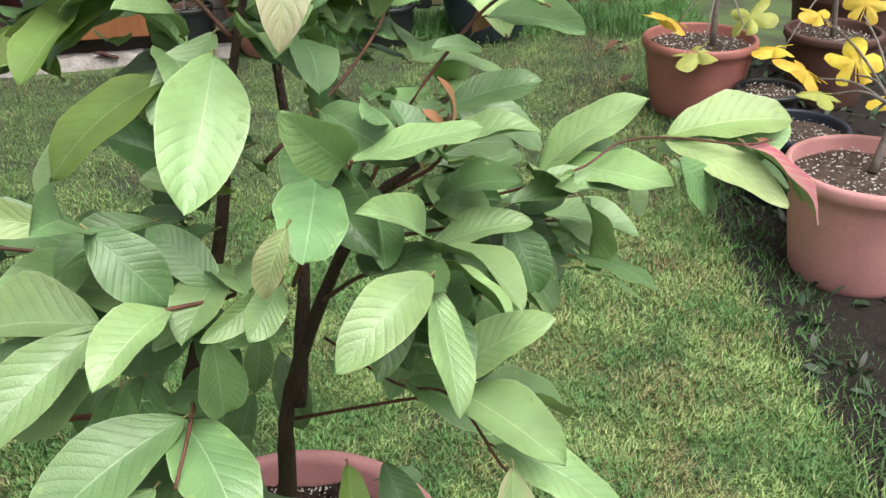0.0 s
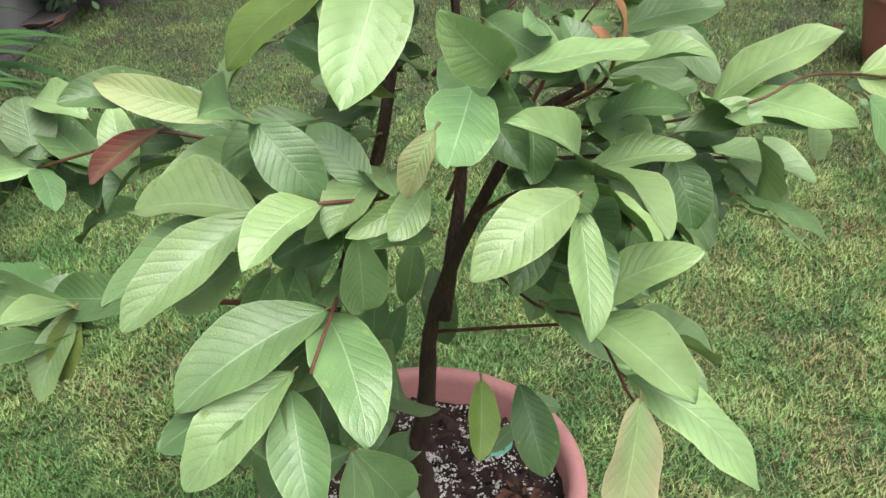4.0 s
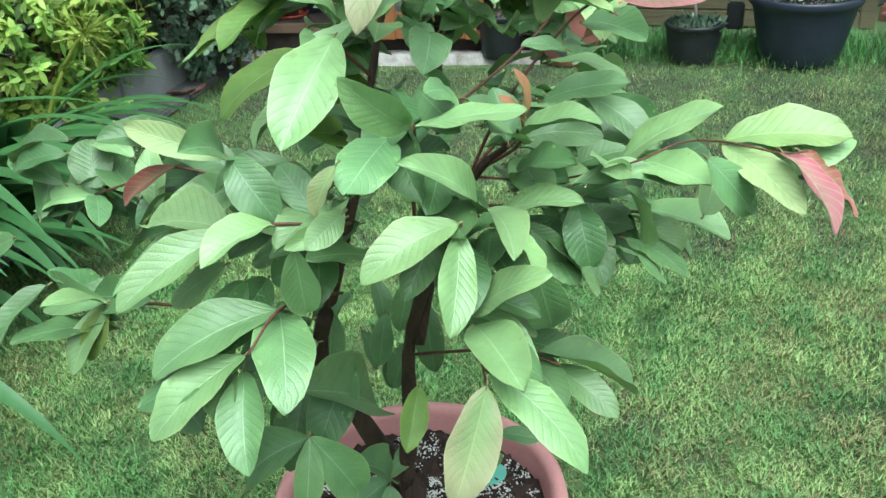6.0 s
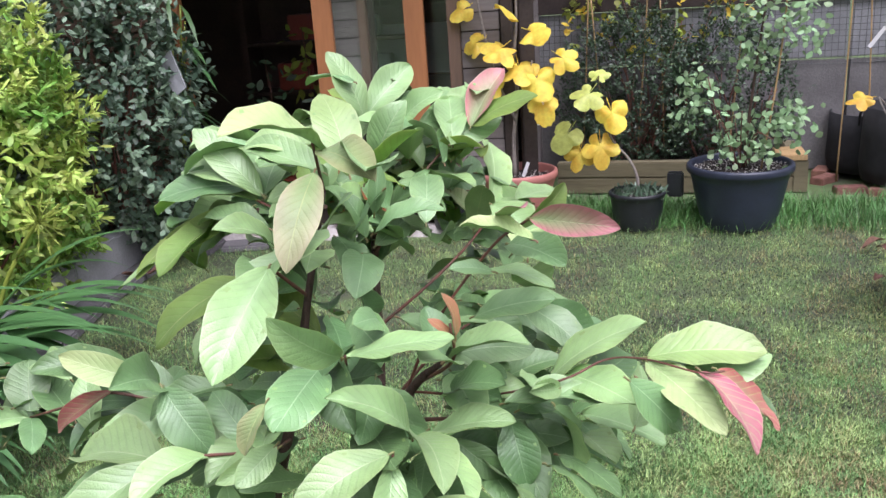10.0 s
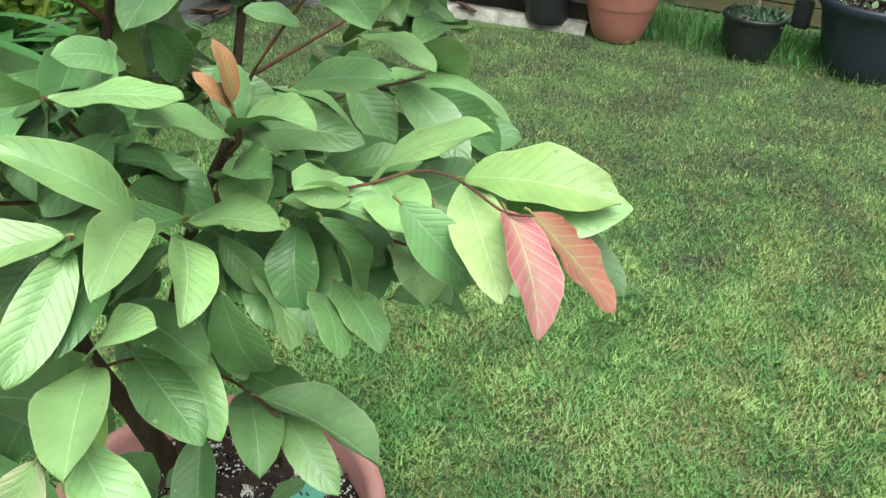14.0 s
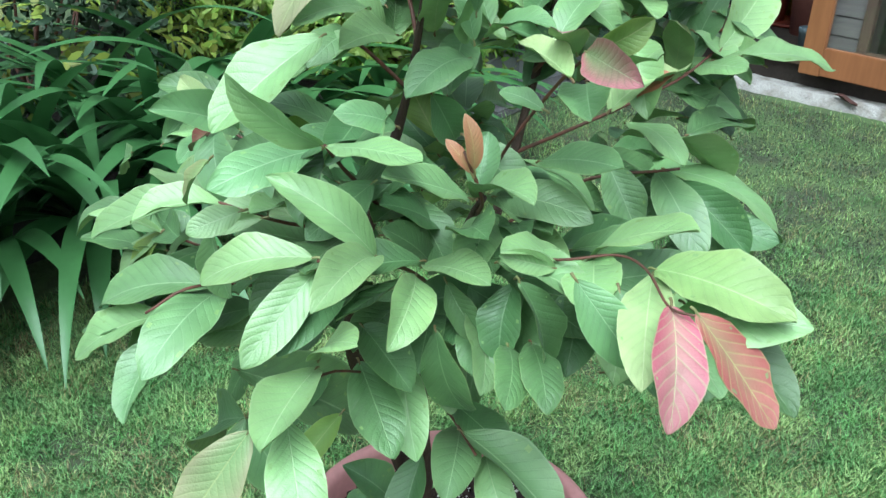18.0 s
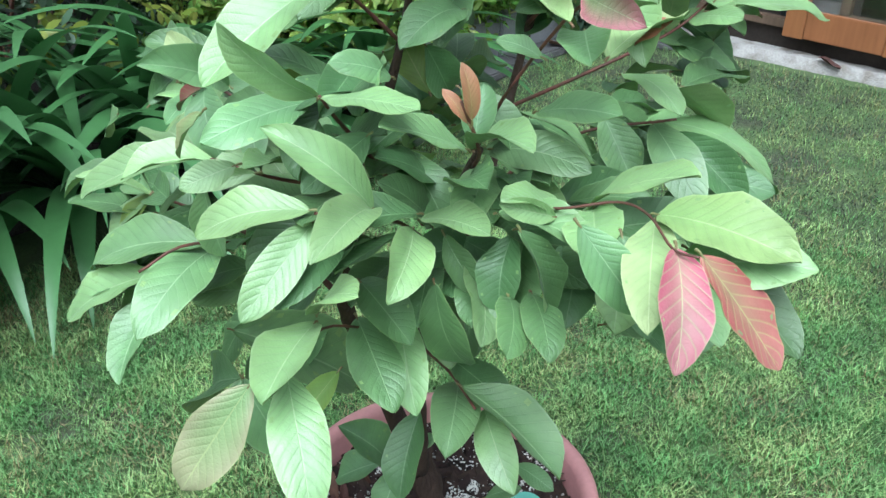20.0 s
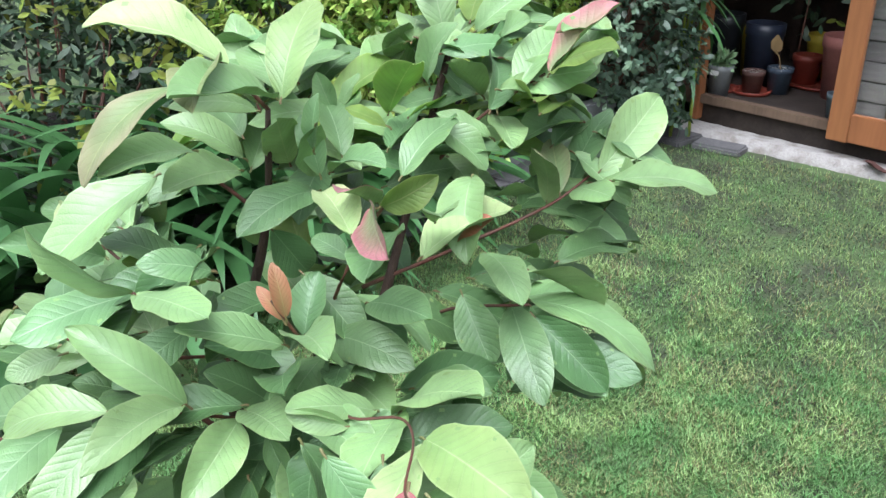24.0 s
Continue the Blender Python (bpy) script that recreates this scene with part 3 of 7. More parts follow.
def hedge(name, label, centre, radii, n, material, length, width, seed, twigs=14, droop=0.2, tuft=7, mat2=None):
    """Shrub: stems, side shoots and leaf tufts near an uneven shell, with gaps."""
    r = np.random.default_rng(seed)
    h = thing(name, label, "shrub", at=(centre[0], centre[1], 0))
    cz = centre[2]
    geo = []
    for k in range(twigs):
        a, e = r.uniform(0, 2 * np.pi), r.uniform(-0.2, 1.2)
        end = np.array([np.cos(a) * np.cos(e) * radii[0], np.sin(a) * np.cos(e) * radii[1], cz + np.sin(e) * radii[2]]) * r.uniform(0.7, 0.95)
        st = np.array([r.uniform(-0.1, 0.1), r.uniform(-0.1, 0.1), 0])
        midp = (st + end) / 2 + r.uniform(-0.08, 0.08, 3)
        geo.append(tube_geo(smooth_path([st, midp, end], 4), list(np.linspace(0.012, 0.003, 9)), 5))
    mesh_ob("stem_work", *join_geo(geo), M["twig"], h, "thin brown stems")["kind"] = "stuff"
    m = n // tuft
    d = r.normal(size=(m, 3))
    d /= np.linalg.norm(d, axis=1, keepdims=True)
    lump = np.array([noise.noise(Vector(q) * 2.3 + Vector((seed, 0, 0))) for q in d])
    rad = (1 + 0.35 * lump) * r.uniform(0.62, 1.05, m) ** 0.6
    c = d * rad[:, None] * np.array(radii) + np.array([0, 0, cz])
    c = c[c[:, 2] > 0.02]
    m = len(c)
    d = (c - np.array([0, 0, cz * 0.7])) / np.array(radii)
    d /= np.linalg.norm(d, axis=1, keepdims=True)
    shoot = d + r.normal(0, 0.35, (m, 3)) + np.array([0, 0, 0.25])
    shoot /= np.linalg.norm(shoot, axis=1, keepdims=True)
    pos = np.repeat(c, tuft, 0) + np.repeat(shoot, tuft, 0) * (np.tile(np.arange(tuft), m) * length * (0.35 if tuft < 10 else 0.16))[:, None]
    spread = r.normal(size=(m * tuft, 3))
    ax = np.repeat(shoot, tuft, 0) * 0.7 + spread * 0.75 - np.array([0, 0, droop])
    up = np.repeat(shoot, tuft, 0) + r.normal(0, 0.3, (m * tuft, 3)) + np.array([0, 0, 0.6])
    ln = length * r.uniform(0.65, 1.25, m * tuft)
    w = width * r.uniform(0.7, 1.2, m * tuft)
    if mat2 is None:
        leaves_ob("foliage", pos, ax, up, ln, w, material, h)
    else:
        k = np.repeat(r.uniform(size=m) < 0.3, tuft)
        leaves_ob("foliage", pos[~k], ax[~k], up[~k], ln[~k], w[~k], material, h)
        leaves_ob("foliage", pos[k], ax[k], up[k], ln[k], w[k], mat2, h)
    return h


def strap_clump(at, n, seed, length=(0.6, 0.95), lean=0.8, width=0.06, start=0.0, sweep=6.28):
    r = np.random.default_rng(seed)
    t = thing("agapanthus", "clump of glossy dark green strap leaves arching over the edging", "plant", "strap-leaved clumps", at=(*at, 0.04))
    for k in range(n):
        a = start + sweep * (k + r.uniform(-0.4, 0.4)) / n
        L, up = r.uniform(*length), r.uniform(0.8, 1.35)
        w = width * r.uniform(0.75, 1.15)
        d = np.array([np.cos(a), np.sin(a), 0])
        s = np.cross(d, [0, 0, 1])
        tw = r.uniform(-0.18, 0.18)
        vs, fs, uv = [], [], []
        el, p = up, np.array([0.05 * np.cos(a), 0.05 * np.sin(a), 0.0])
        m = 21
        drop = r.uniform(1.3, 1.9) * lean
        for i in range(m):
            q = i / (m - 1)
            ww = w * (0.72 + 0.28 * math.sin(math.pi * min(1, q * 1.2))) * max(0.03, 1 - max(0, (q - 0.5) / 0.5) ** 2.6)
            nn = np.cross(s, d * np.cos(el) + np.array([0, 0, np.sin(el)]))
            sw = s * math.cos(tw * min(1, 2 * q)) + nn * math.sin(tw * min(1, 2 * q))
            vs += [p - sw * ww / 2 + nn * 0.1 * ww, p, p + sw * ww / 2 + nn * 0.1 * ww]
            p = p + (d * np.cos(el) + np.array([0, 0, np.sin(el)])) * L / (m - 1)
            el -= drop / (m - 1) * (0.75 + 0.5 * q)
        for i in range(m - 1):
            b = i * 3
            fs += [(b, b + 1, b + 4, b + 3), (b + 1, b + 2, b + 5, b + 4)]
        mesh_ob("leaf", vs, fs, M["strap_leaf"], t)
    return t

# ---- side border planting ----
hedge("privet_shrub", "dense golden-green shrub with small pointed leaves", (-3.62, 2.8, 0.82), (0.6, 0.75, 0.88), 22000, M["hedge_leaf"], 0.066, 0.026, 3, tuft=12)
hedge("privet_shrub", "dense golden-green shrub with small pointed leaves", (-4.25, 2.3, 0.8), (0.7, 0.75, 0.9), 22000, M["hedge_leaf"], 0.066, 0.026, 4, tuft=12)
hedge("dark_shrub", "dark green evergreen shrub in shade", (-4.0, 0.8, 0.65), (0.75, 0.95, 0.8), 8000, M["dark_leaf"], 0.075, 0.03, 5, mat2=M["vine_leaf"])
# added backing: its dark leaves stand in for the shade between the shrubs
hedge("dark_shrub", "tall dark hedge added behind the golden shrubs to darken their gaps", (-5.1, 2.9, 0.9), (0.6, 2.3, 1.3), 14000, M["dark_leaf"], 0.09, 0.045, 15)
hedge("feijoa_shrub", "grey-green feijoa shrub with small oval leaves", (-3.68, 4.0, 0.98), (0.62, 0.45, 0.92), 10500, M["grey_leaf"], 0.056, 0.032, 6, droop=0.0, mat2=M["grey_tip"])
for k, (x, y) in enumerate(((-2.75, 0.6), (-2.85, 1.15), (-2.9, 1.65), (-2.65, 0.0), (-3.3, 0.9), (-3.4, 1.6))):
    strap_clump((x, y), 14, 20 + k, length=(1.15, 1.5), width=0.085, lean=1.0, start=-2.2, sweep=3.0)
for k, (x, y) in enumerate(((-2.3, 0.0), (-2.42, 0.45), (-2.52, 0.85), (-2.65, 1.25), (-2.8, 1.65), (-2.95, 2.0), (-3.12, 2.35))):
    strap_clump((x + 0.07, y), 28, 40 + k, length=(0.85, 1.45) if y < 1.0 else (0.75, 1.15), width=0.086, lean=1.1, start=-1.95, sweep=2.3 if y < 1.0 else 2.9)

# green seed head of the agapanthus
sh_at = Vector((-2.62, 2.52, 0.72))
umb = thing("seed_head", "green agapanthus seed head on a bent stalk", "seed head", at=(-2.95, 2.4, 0.05))
o0 = Vector((-2.95, 2.4, 0.05))
stem("stalk", [(0, 0, 0), (0.1, 0.05, 0.35), (0.24, 0.1, 0.58), sh_at - o0], 0.011, 0.008, M["vine_leaf"], umb)
hr = random.Random(9)
for k in range(34):
    d = Vector((hr.gauss(0.3, 0.7), hr.gauss(-0.2, 0.7), hr.gauss(0.15, 0.6))).normalized()
    e1 = sh_at - o0 + d * hr.uniform(0.07, 0.11) + Vector((0, 0, -0.012))
    stem("seed_stalk", [sh_at - o0, (sh_at - o0 + e1) / 2 + Vector((0, 0, 0.008)), e1, e1 + d * 0.01, e1 + d * 0.035], 0.0022, 0.0022, M["vine_leaf"], umb, seg=4, n=2)
    stem("seed_pod", [e1, e1 + d * 0.018, e1 + d * 0.036 + Vector((0, 0, -0.004))], 0.0065, 0.002, M["vine_leaf"], umb, seg=5, n=2)

# ---- pots ----
def pot(name, label, at, r, h, material, group="garden pots", rim=0.022, taper=0.72, soil=M["soil"], band=True, fill=0.86):
    p = thing(name, label, "plant pot", group, at=at)
    rb = r * taper
    prof = [(0.001, 0.004), (rb * 0.96, 0.004), (rb, 0.012)]
    prof += [(rb + (r - rim * 0.8 - rb) * t ** 0.8, h * t * 0.86) for t in (0.1, 0.3, 0.5, 0.7, 0.9)]
    prof += [(r - rim * 0.6, h * 0.86), (r - 0.004, h * 0.885), (r, h * 0.91), (r, h * 0.965), (r - 0.004, h * 0.99), (r - 0.012, h), (r - rim * 0.9, h - 0.002), (r - rim, h - 0.012), (r - rim * 1.15, h * 0.8), (r * 0.8, h * 0.5)]
    lathe("body", prof, material, p)
    sr = (r - rim * 1.1)
    sv, seg = [], 28
    for i, q in enumerate((0.0, 0.35, 0.7, 1.0)):
        for j in range(seg):
            t = 2 * math.pi * j / seg
            sv.append((sr * q * math.cos(t), sr * q * math.sin(t), h * fill + 0.012 * (1 - q) + 0.008 * noise.noise(Vector((math.cos(t) * q * 5, math.sin(t) * q * 5, r * 30)))))
    sf = [(i * seg + j, i * seg + (j + 1) % seg, (i + 1) * seg + (j + 1) % seg, (i + 1) * seg + j) for i in range(3) for j in range(seg)]
    mesh_ob("soil", sv, sf, soil, p)
    gr = np.random.default_rng(int(r * 1000) + int(at[0] * 100 + 5000))
    n = int(220 * (r / 0.2) ** 2)
    q, t = sr * np.sqrt(gr.uniform(0, 0.95, n)), gr.uniform(0, 6.28, n)
    pos = np.stack([q * np.cos(t), q * np.sin(t), np.full(n, h * fill + 0.012)], 1)
    leaves_ob("grit", pos, gr.normal(size=(n, 3)) * [1, 1, 0.25], gr.normal(size=(n, 3)) * 0.5 + [0, 0, 1], gr.uniform(0.006, 0.016, n), gr.uniform(0.006, 0.012, n), M["perlite"], p, "pale perlite grit on the soil", nseg=2)["kind"] = "stuff"
    return p


def fig_leaf(parent, at, axis, size, material, seed, up=(0, 0, 1), name="leaf", lobe=0.56, k=1.5):
    """Lobed fig leaf with shallow dish and drooping lobes."""
    r = random.Random(seed)
    ax = Vector(axis).normalized()
    s = ax.cross(Vector(up)).normalized()
    nrm = s.cross(ax)
    vs, fs = [Vector(at)], []
    m = 40
    for q in (0.5, 1.0):
        for i in range(m):
            t = -2.9 + 5.8 * i / (m - 1)
            lob = lobe + (1 - lobe) * abs(math.cos(t * k * (1 if seed % 2 or k > 2 else 1.6))) ** 0.65
            rad = size * 0.64 * lob * (1.12 - 0.13 * abs(t)) * (1 + r.uniform(-0.04, 0.04))
            d = ax * math.cos(t) + s * math.sin(t)
            vs.append(Vector(at) + ax * size * 0.28 + d * rad * q - nrm * (0.16 * size * q * q) + nrm * 0.08 * size * q * math.sin(t * 3 + seed))
    vs.append(Vector(at) + ax * size * 0.28)
    c = len(vs) - 1
    for i in range(m - 1):
        fs += [(c, 1 + i, 2 + i), (1 + i, 1 + m + i, 2 + m + i, 2 + i)]
    vs += list(tube_geo([Vector(at) - ax * size * 0.25 + nrm * 0.02 * size, Vector(at) + ax * size * 0.28], [size * 0.014] * 2, 4)[0])
    o = c + 1
    fs += [(o + j, o + (j + 1) % 4, o + 4 + (j + 1) % 4, o + 4 + j) for j in range(4)]
    return mesh_ob(name, vs[0:], fs, material, parent)


def dir3(az, el):
    a, e = radians(az), radians(el)
    return (math.cos(a) * math.cos(e), math.sin(a) * math.cos(e), math.sin(e))


POT_T = (-1.42, 5.11, 0)
pot("terracotta_pot", "terracotta plastic pot with rolled rim beside the shed", POT_T, 0.25, 0.405, M["terracotta_mid"], taper=0.52)
fig = thing("fig_tree", "young fig with yellow autumn leaves", "tree", "potted figs", at=(POT_T[0] - 0.02, POT_T[1], 0.36))
stem("trunk", [(0, 0, 0), (0.0, 0.01, 0.25), (0.03, 0.02, 0.5), (0.02, 0, 0.75)], 0.016, 0.011, M["fig_bark"], fig)
stem("branch", [(0.02, 0.01, 0.35), (-0.08, -0.02, 0.6), (-0.16, -0.03, 0.95), (-0.2, -0.02, 1.2)], 0.011, 0.006, M["fig_bark"], fig)
stem("branch", [(0.02, 0.01, 0.4), (0.1, -0.02, 0.55), (0.16, -0.06, 0.72)], 0.009, 0.006, M["fig_bark"], fig)
stem("branch", [(0.02, 0.0, 0.7), (0.05, 0.0, 1.0), (0.03, 0.02, 1.3)], 0.012, 0.006, M["fig_bark"], fig)
for k, (x, y, z, az, el, s) in enumerate(((0.06, -0.04, 0.72, -60, -35, 0.2), (0.18, -0.08, 0.66, -40, -55, 0.2), (0.0, -0.06, 0.82, -110, -20, 0.2), (0.12, -0.03, 0.9, -30, -10, 0.18), (-0.08, -0.05, 0.62, -150, -40, 0.17), (0.22, -0.08, 0.5, -50, -70, 0.17), (-0.16, -0.05, 0.85, 170, -20, 0.16), (0.02, -0.02, 1.0, -90, 20, 0.16), (0.3, -0.02, 0.75, -10, -30, 0.16), (-0.24, -0.04, 1.05, 200, -30, 0.14))):
    fig_leaf(fig, (x, y, z), dir3(az, el), s * 1.0, M["fig_yellow"], k, up=(0.2, -0.8, 0.6))

lb = box("pot_label", (0.022, 0.003, 0.1), (POT_T[0] + 0.06, POT_T[1] - 0.02, 0.41), M["white"], None, bevel=0.001, turn=Matrix.Rotation(radians(22), 3, "Y"))
tagged(lb, "white plastic plant label stuck in the pot", "label")
POT_B = (-1.83, 5.0, 0.04)
pot("nursery_pot", "black plastic nursery pot with a bare twig", POT_B, 0.15, 0.27, M["black_plastic"], taper=0.82, rim=0.012)
tw = thing("bare_sapling", "bare grey sapling in the black pot", "tree", at=(POT_B[0], POT_B[1], 0.26))
stem("trunk", [(-0.02, 0, 0), (0.0, 0, 0.09), (0.08, 0.0, 0.2), (0.2, 0.01, 0.36), (0.32, 0.02, 0.5)], 0.011, 0.005, M["fig_bark"], tw)

POT_S = (-0.72, 5.34, 0)
pot("nursery_pot", "black plastic pot with weeds and a small fig", POT_S, 0.175, 0.24, M["black_plastic"], taper=0.8, rim=0.014)
fs_ = thing("fig_sapling", "small fig sapling with yellow-green leaves", "tree", "potted figs", at=(POT_S[0], POT_S[1], 0.22))
stem("trunk", [(0.0, 0, 0), (0.0, 0, 0.1), (-0.05, -0.01, 0.22), (-0.16, -0.02, 0.36), (-0.24, -0.02, 0.62)], 0.012, 0.006, M["fig_bark"], fs_)
for k, (x, y, z, az, el, s, c) in enumerate(((-0.08, -0.05, 0.36, -70, -65, 0.2, "fig_yellow"), (-0.26, -0.04, 0.42, 220, -50, 0.19, "fig_green"), (-0.12, -0.04, 0.66, 250, -30, 0.19, "fig_green"), (-0.02, -0.05, 0.56, -40, -60, 0.19, "fig_yellow"), (-0.2, -0.05, 0.3, 230, -70, 0.17, "fig_yellow"), (-0.02, -0.03, 0.46, 10, -20, 0.11, "fig_yellow"), (-0.1, 0, 0.72, 90, 30, 0.12, "fig_green"))):
    fig_leaf(fs_, (x - 0.14, y, z), dir3(az, el), s, M[c], 30 + k, up=(0.1, -0.9, 0.5))
wr = np.random.default_rng(5)
n = 190
q, t = 0.16 * np.sqrt(wr.uniform(0, 1, n)), wr.uniform(0, 6.28, n)
weeds = thing("weeds", "low green weeds spilling from the black pot", "plant", kind="stuff", at=(POT_S[0], POT_S[1], 0.2))
leaves_ob("foliage", np.stack([q * np.cos(t), q * np.sin(t), np.full(n, 0.02)], 1), wr.normal(size=(n, 3)) + [0, 0, 0.9], wr.normal(size=(n, 3)), wr.uniform(0.03, 0.08, n), wr.uniform(0.012, 0.022, n), M["grey_leaf"], weeds)
box("bracket", (0.1, 0.05, 0.16), (POT_S[0] + 0.2, POT_S[1] + 0.2, 0.24), M["black_plastic"], None, bevel=0.01)
tagged(bpy.data.objects["bracket"], "black plastic bracket standing against the sleeper", "bracket")

POT_L = (-0.13, 5.5, 0)
pot("large_pot", "large blue-black plastic pot with thick rim", POT_L, 0.315, 0.4, M["blue_black"], taper=0.66, rim=0.03, fill=0.9)
bush = thing("round_leaved_shrub", "shrub with small round pale green leaves tied to a cane", "shrub", at=(POT_L[0], POT_L[1], 0.36))
stem("trunk", [(0.02, 0, 0), (0.04, 0.01, 0.3), (0.08, 0.02, 0.7), (0.14, 0.0, 1.2)], 0.012, 0.006, M["bark"], bush)
for k in range(9):
    a = k * 2.4
    stem("branch", [(0.02 * math.cos(a), 0.02 * math.sin(a), 0.0), (0.1 * math.cos(a), 0.1 * math.sin(a), 0.12 + 0.05 * (k % 3)), ((0.2 + 0.02 * (k % 4)) * math.cos(a), 0.2 * math.sin(a), 0.2 + 0.09 * (k % 5))], 0.006, 0.003, M["twig"], bush)
cn = 620
r_ = np.random.default_rng(11)
cl = np.array([[-0.08, -0.05, 0.12], [0.05, -0.08, 0.18], [0.15, -0.05, 0.1], [0.26, -0.02, 0.2], [0.1, 0.0, 0.28], [0.22, 0.0, 0.36], [-0.05, 0, 0.3], [0.3, 0.02, 0.3], [-0.3, -0.02, 0.33], [-0.22, 0, 0.45], [-0.3, 0.02, 0.5], [0.0, 0, 0.66], [0.12, -0.02, 0.74], [0.24, 0, 0.82], [0.36, 0.02, 0.78], [0.05, 0.02, 0.9], [0.3, 0, 0.95], [0.18, 0.02, 1.05]])
ci = r_.integers(0, len(cl), cn)
leaves_ob("foliage", cl[ci] + r_.normal(0, 0.058, (cn, 3)), r_.normal(size=(cn, 3)), r_.normal(0, 0.9, (cn, 3)) + [0.1, -0.9, 0.6], r_.uniform(0.03, 0.058, cn), r_.uniform(0.03, 0.055, cn), M["round_leaf"], bush, "round pale green leaves")
cane = thing("bamboo_cane", "thin bamboo support cane stuck in the pot", "cane", "support canes")
stem("stick", [(POT_L[0] + 0.12, POT_L[1] - 0.02, 0.34), (POT_L[0] + 0.2, POT_L[1], 1.0), (POT_L[0] + 0.25, POT_L[1], 1.75)], 0.006, 0.005, M["cane"], cane)
for k, (u, tilt, hh) in enumerate(((0.15, 0.03, 1.5), (0.32, -0.05, 1.4), (0.55, 0.04, 1.5), (0.75, -0.02, 1.35), (1.2, 0.05, 1.5), (1.95, 0.02, 1.6), (2.15, -0.03, 1.5))):
    c = thing("bamboo_cane", "thin bamboo support cane in the raised bed", "cane", "support canes")
    c.matrix_basis = BD
    stem("stick", [(u, 0.3, 0.18 if u < 1.7 else 0.0), (u + tilt, 0.3, 0.8), (u + tilt * 2, 0.31, hh)], 0.006, 0.005, M["cane"], c)
hedge("box_shrub", "small-leaved dark evergreen shrub in the raised bed", (-1.0, 6.5, 0.68), (0.5, 0.26, 0.6), 13000, M["dark_leaf"], 0.028, 0.015, 8)
hedge("box_shrub", "small-leaved dark evergreen shrub in the raised bed", (-0.35, 6.6, 0.62), (0.45, 0.22, 0.58), 10000, M["dark_leaf"], 0.028, 0.015, 9)
hedge("climbing_vine", "thin vine with yellowing leaves on the fence", (-0.9, 6.72, 1.25), (0.7, 0.15, 0.32), 420, M["vine_leaf"], 0.06, 0.05, 10, tuft=3, mat2=M["fig_yellow"])

# fabric grow bags on bricks
def grow_bag(at, r, h, label):
    b = thing("grow_bag", label, "planter", "fabric grow bags", at=at)
    lathe("body", [(0.01, 0), (r * 0.97, 0.0), (r * 1.02, h * 0.2), (r, h * 0.6), (r * 0.98, h), (r * 0.95, h), (r * 0.94, h * 0.85), (0.01, h * 0.84)], M["fabric"], b, seg=36, wob=0.025)
    stem("handle", [(-r * 0.3, -r * 0.95, h * 0.85), (-r * 0.25, -r * 1.0, h + 0.04), (r * 0.05, -r * 1.0, h + 0.05), (r * 0.1, -r * 0.97, h * 0.85)], 0.01, 0.01, M["fabric"], b)
    return b


grow_bag((0.62, 7.1, 0.04), 0.3, 0.42, "black fabric grow bag by the wall")
grow_bag((0.88, 6.7, 0.06), 0.34, 0.5, "black fabric grow bag with a bare fig")
for k, (x, y, a) in enumerate(((0.5, 6.45, 20), (0.72, 6.4, -8), (0.33, 6.75, 60), (0.3, 7.0, 80))):
    b = box("edging_brick", (0.21, 0.1, 0.06), (x, y, 0.012), M["brick"], None, bevel=0.006, turn=Matrix.Rotation(radians(a), 3, "Z"))
    tagged(b, "weathered red brick lying in the grass", "brick", "loose bricks")
bf = thing("fig_tree", "bare grey fig branch with a few yellow leaves", "tree", "potted figs", at=(0.83, 6.7, 0.36))
stem("trunk", [(0, 0, 0), (-0.05, 0, 0.3), (-0.15, 0.0, 0.6), (-0.1, 0, 1.0), (-0.2, 0, 1.3)], 0.018, 0.008, M["fig_bark"], bf)
stem("branch", [(0.02, -0.1, 0.1), (-0.1, -0.25, 0.18), (-0.2, -0.35, 0.3), (-0.1, -0.4, 0.1)], 0.008, 0.004, M["fig_bark"], bf)
for k, (x, y, z, az, el) in enumerate(((-0.25, -0.35, 0.3, 190, -5), (-0.05, -0.42, 0.28, -20, 10), (-0.02, -0.4, 0.18, -60, -20))):
    fig_leaf(bf, (x, y, z), dir3(az, el), 0.15, M["fig_yellow"], 60 + k, up=(0.1, -0.5, 0.8))
tagk = thing("plant_label", "white plastic label tied to the branch", "label")
box("strip", (0.025, 0.003, 0.16), (0.6, 6.62, 1.02), M["white"], tagk, turn=Matrix.Rotation(radians(35), 3, "Y"))

# ---- right-hand pots ----
PR = [((1.185, 2.66, 0), 0.255, 0.39, "terracotta", "terracotta pot with grit-topped soil at the lawn edge"), ((0.92, 4.2, 0), 0.265, 0.36, "terracotta_mid", "terracotta pot holding a young fig"), ((1.565, 4.34, 0), 0.225, 0.36, "terracotta_old", "aged brown terracotta pot"), ((1.75, 4.8, 0), 0.28, 0.46, "terracotta_old", "aged brown terracotta pot"), ((1.2, 3.95, 0), 0.15, 0.2, "black_plastic", "small black plastic pot tucked among the pots"), ((1.12, 3.22, 0), 0.19, 0.3, "blue_black", "blue-black plastic pot of gritty soil behind the terracotta pot")]
for at, r, h, m, lab in PR:
    pot("garden_pot", lab, at, r, h, M[m], soil=M["potting_soil"])
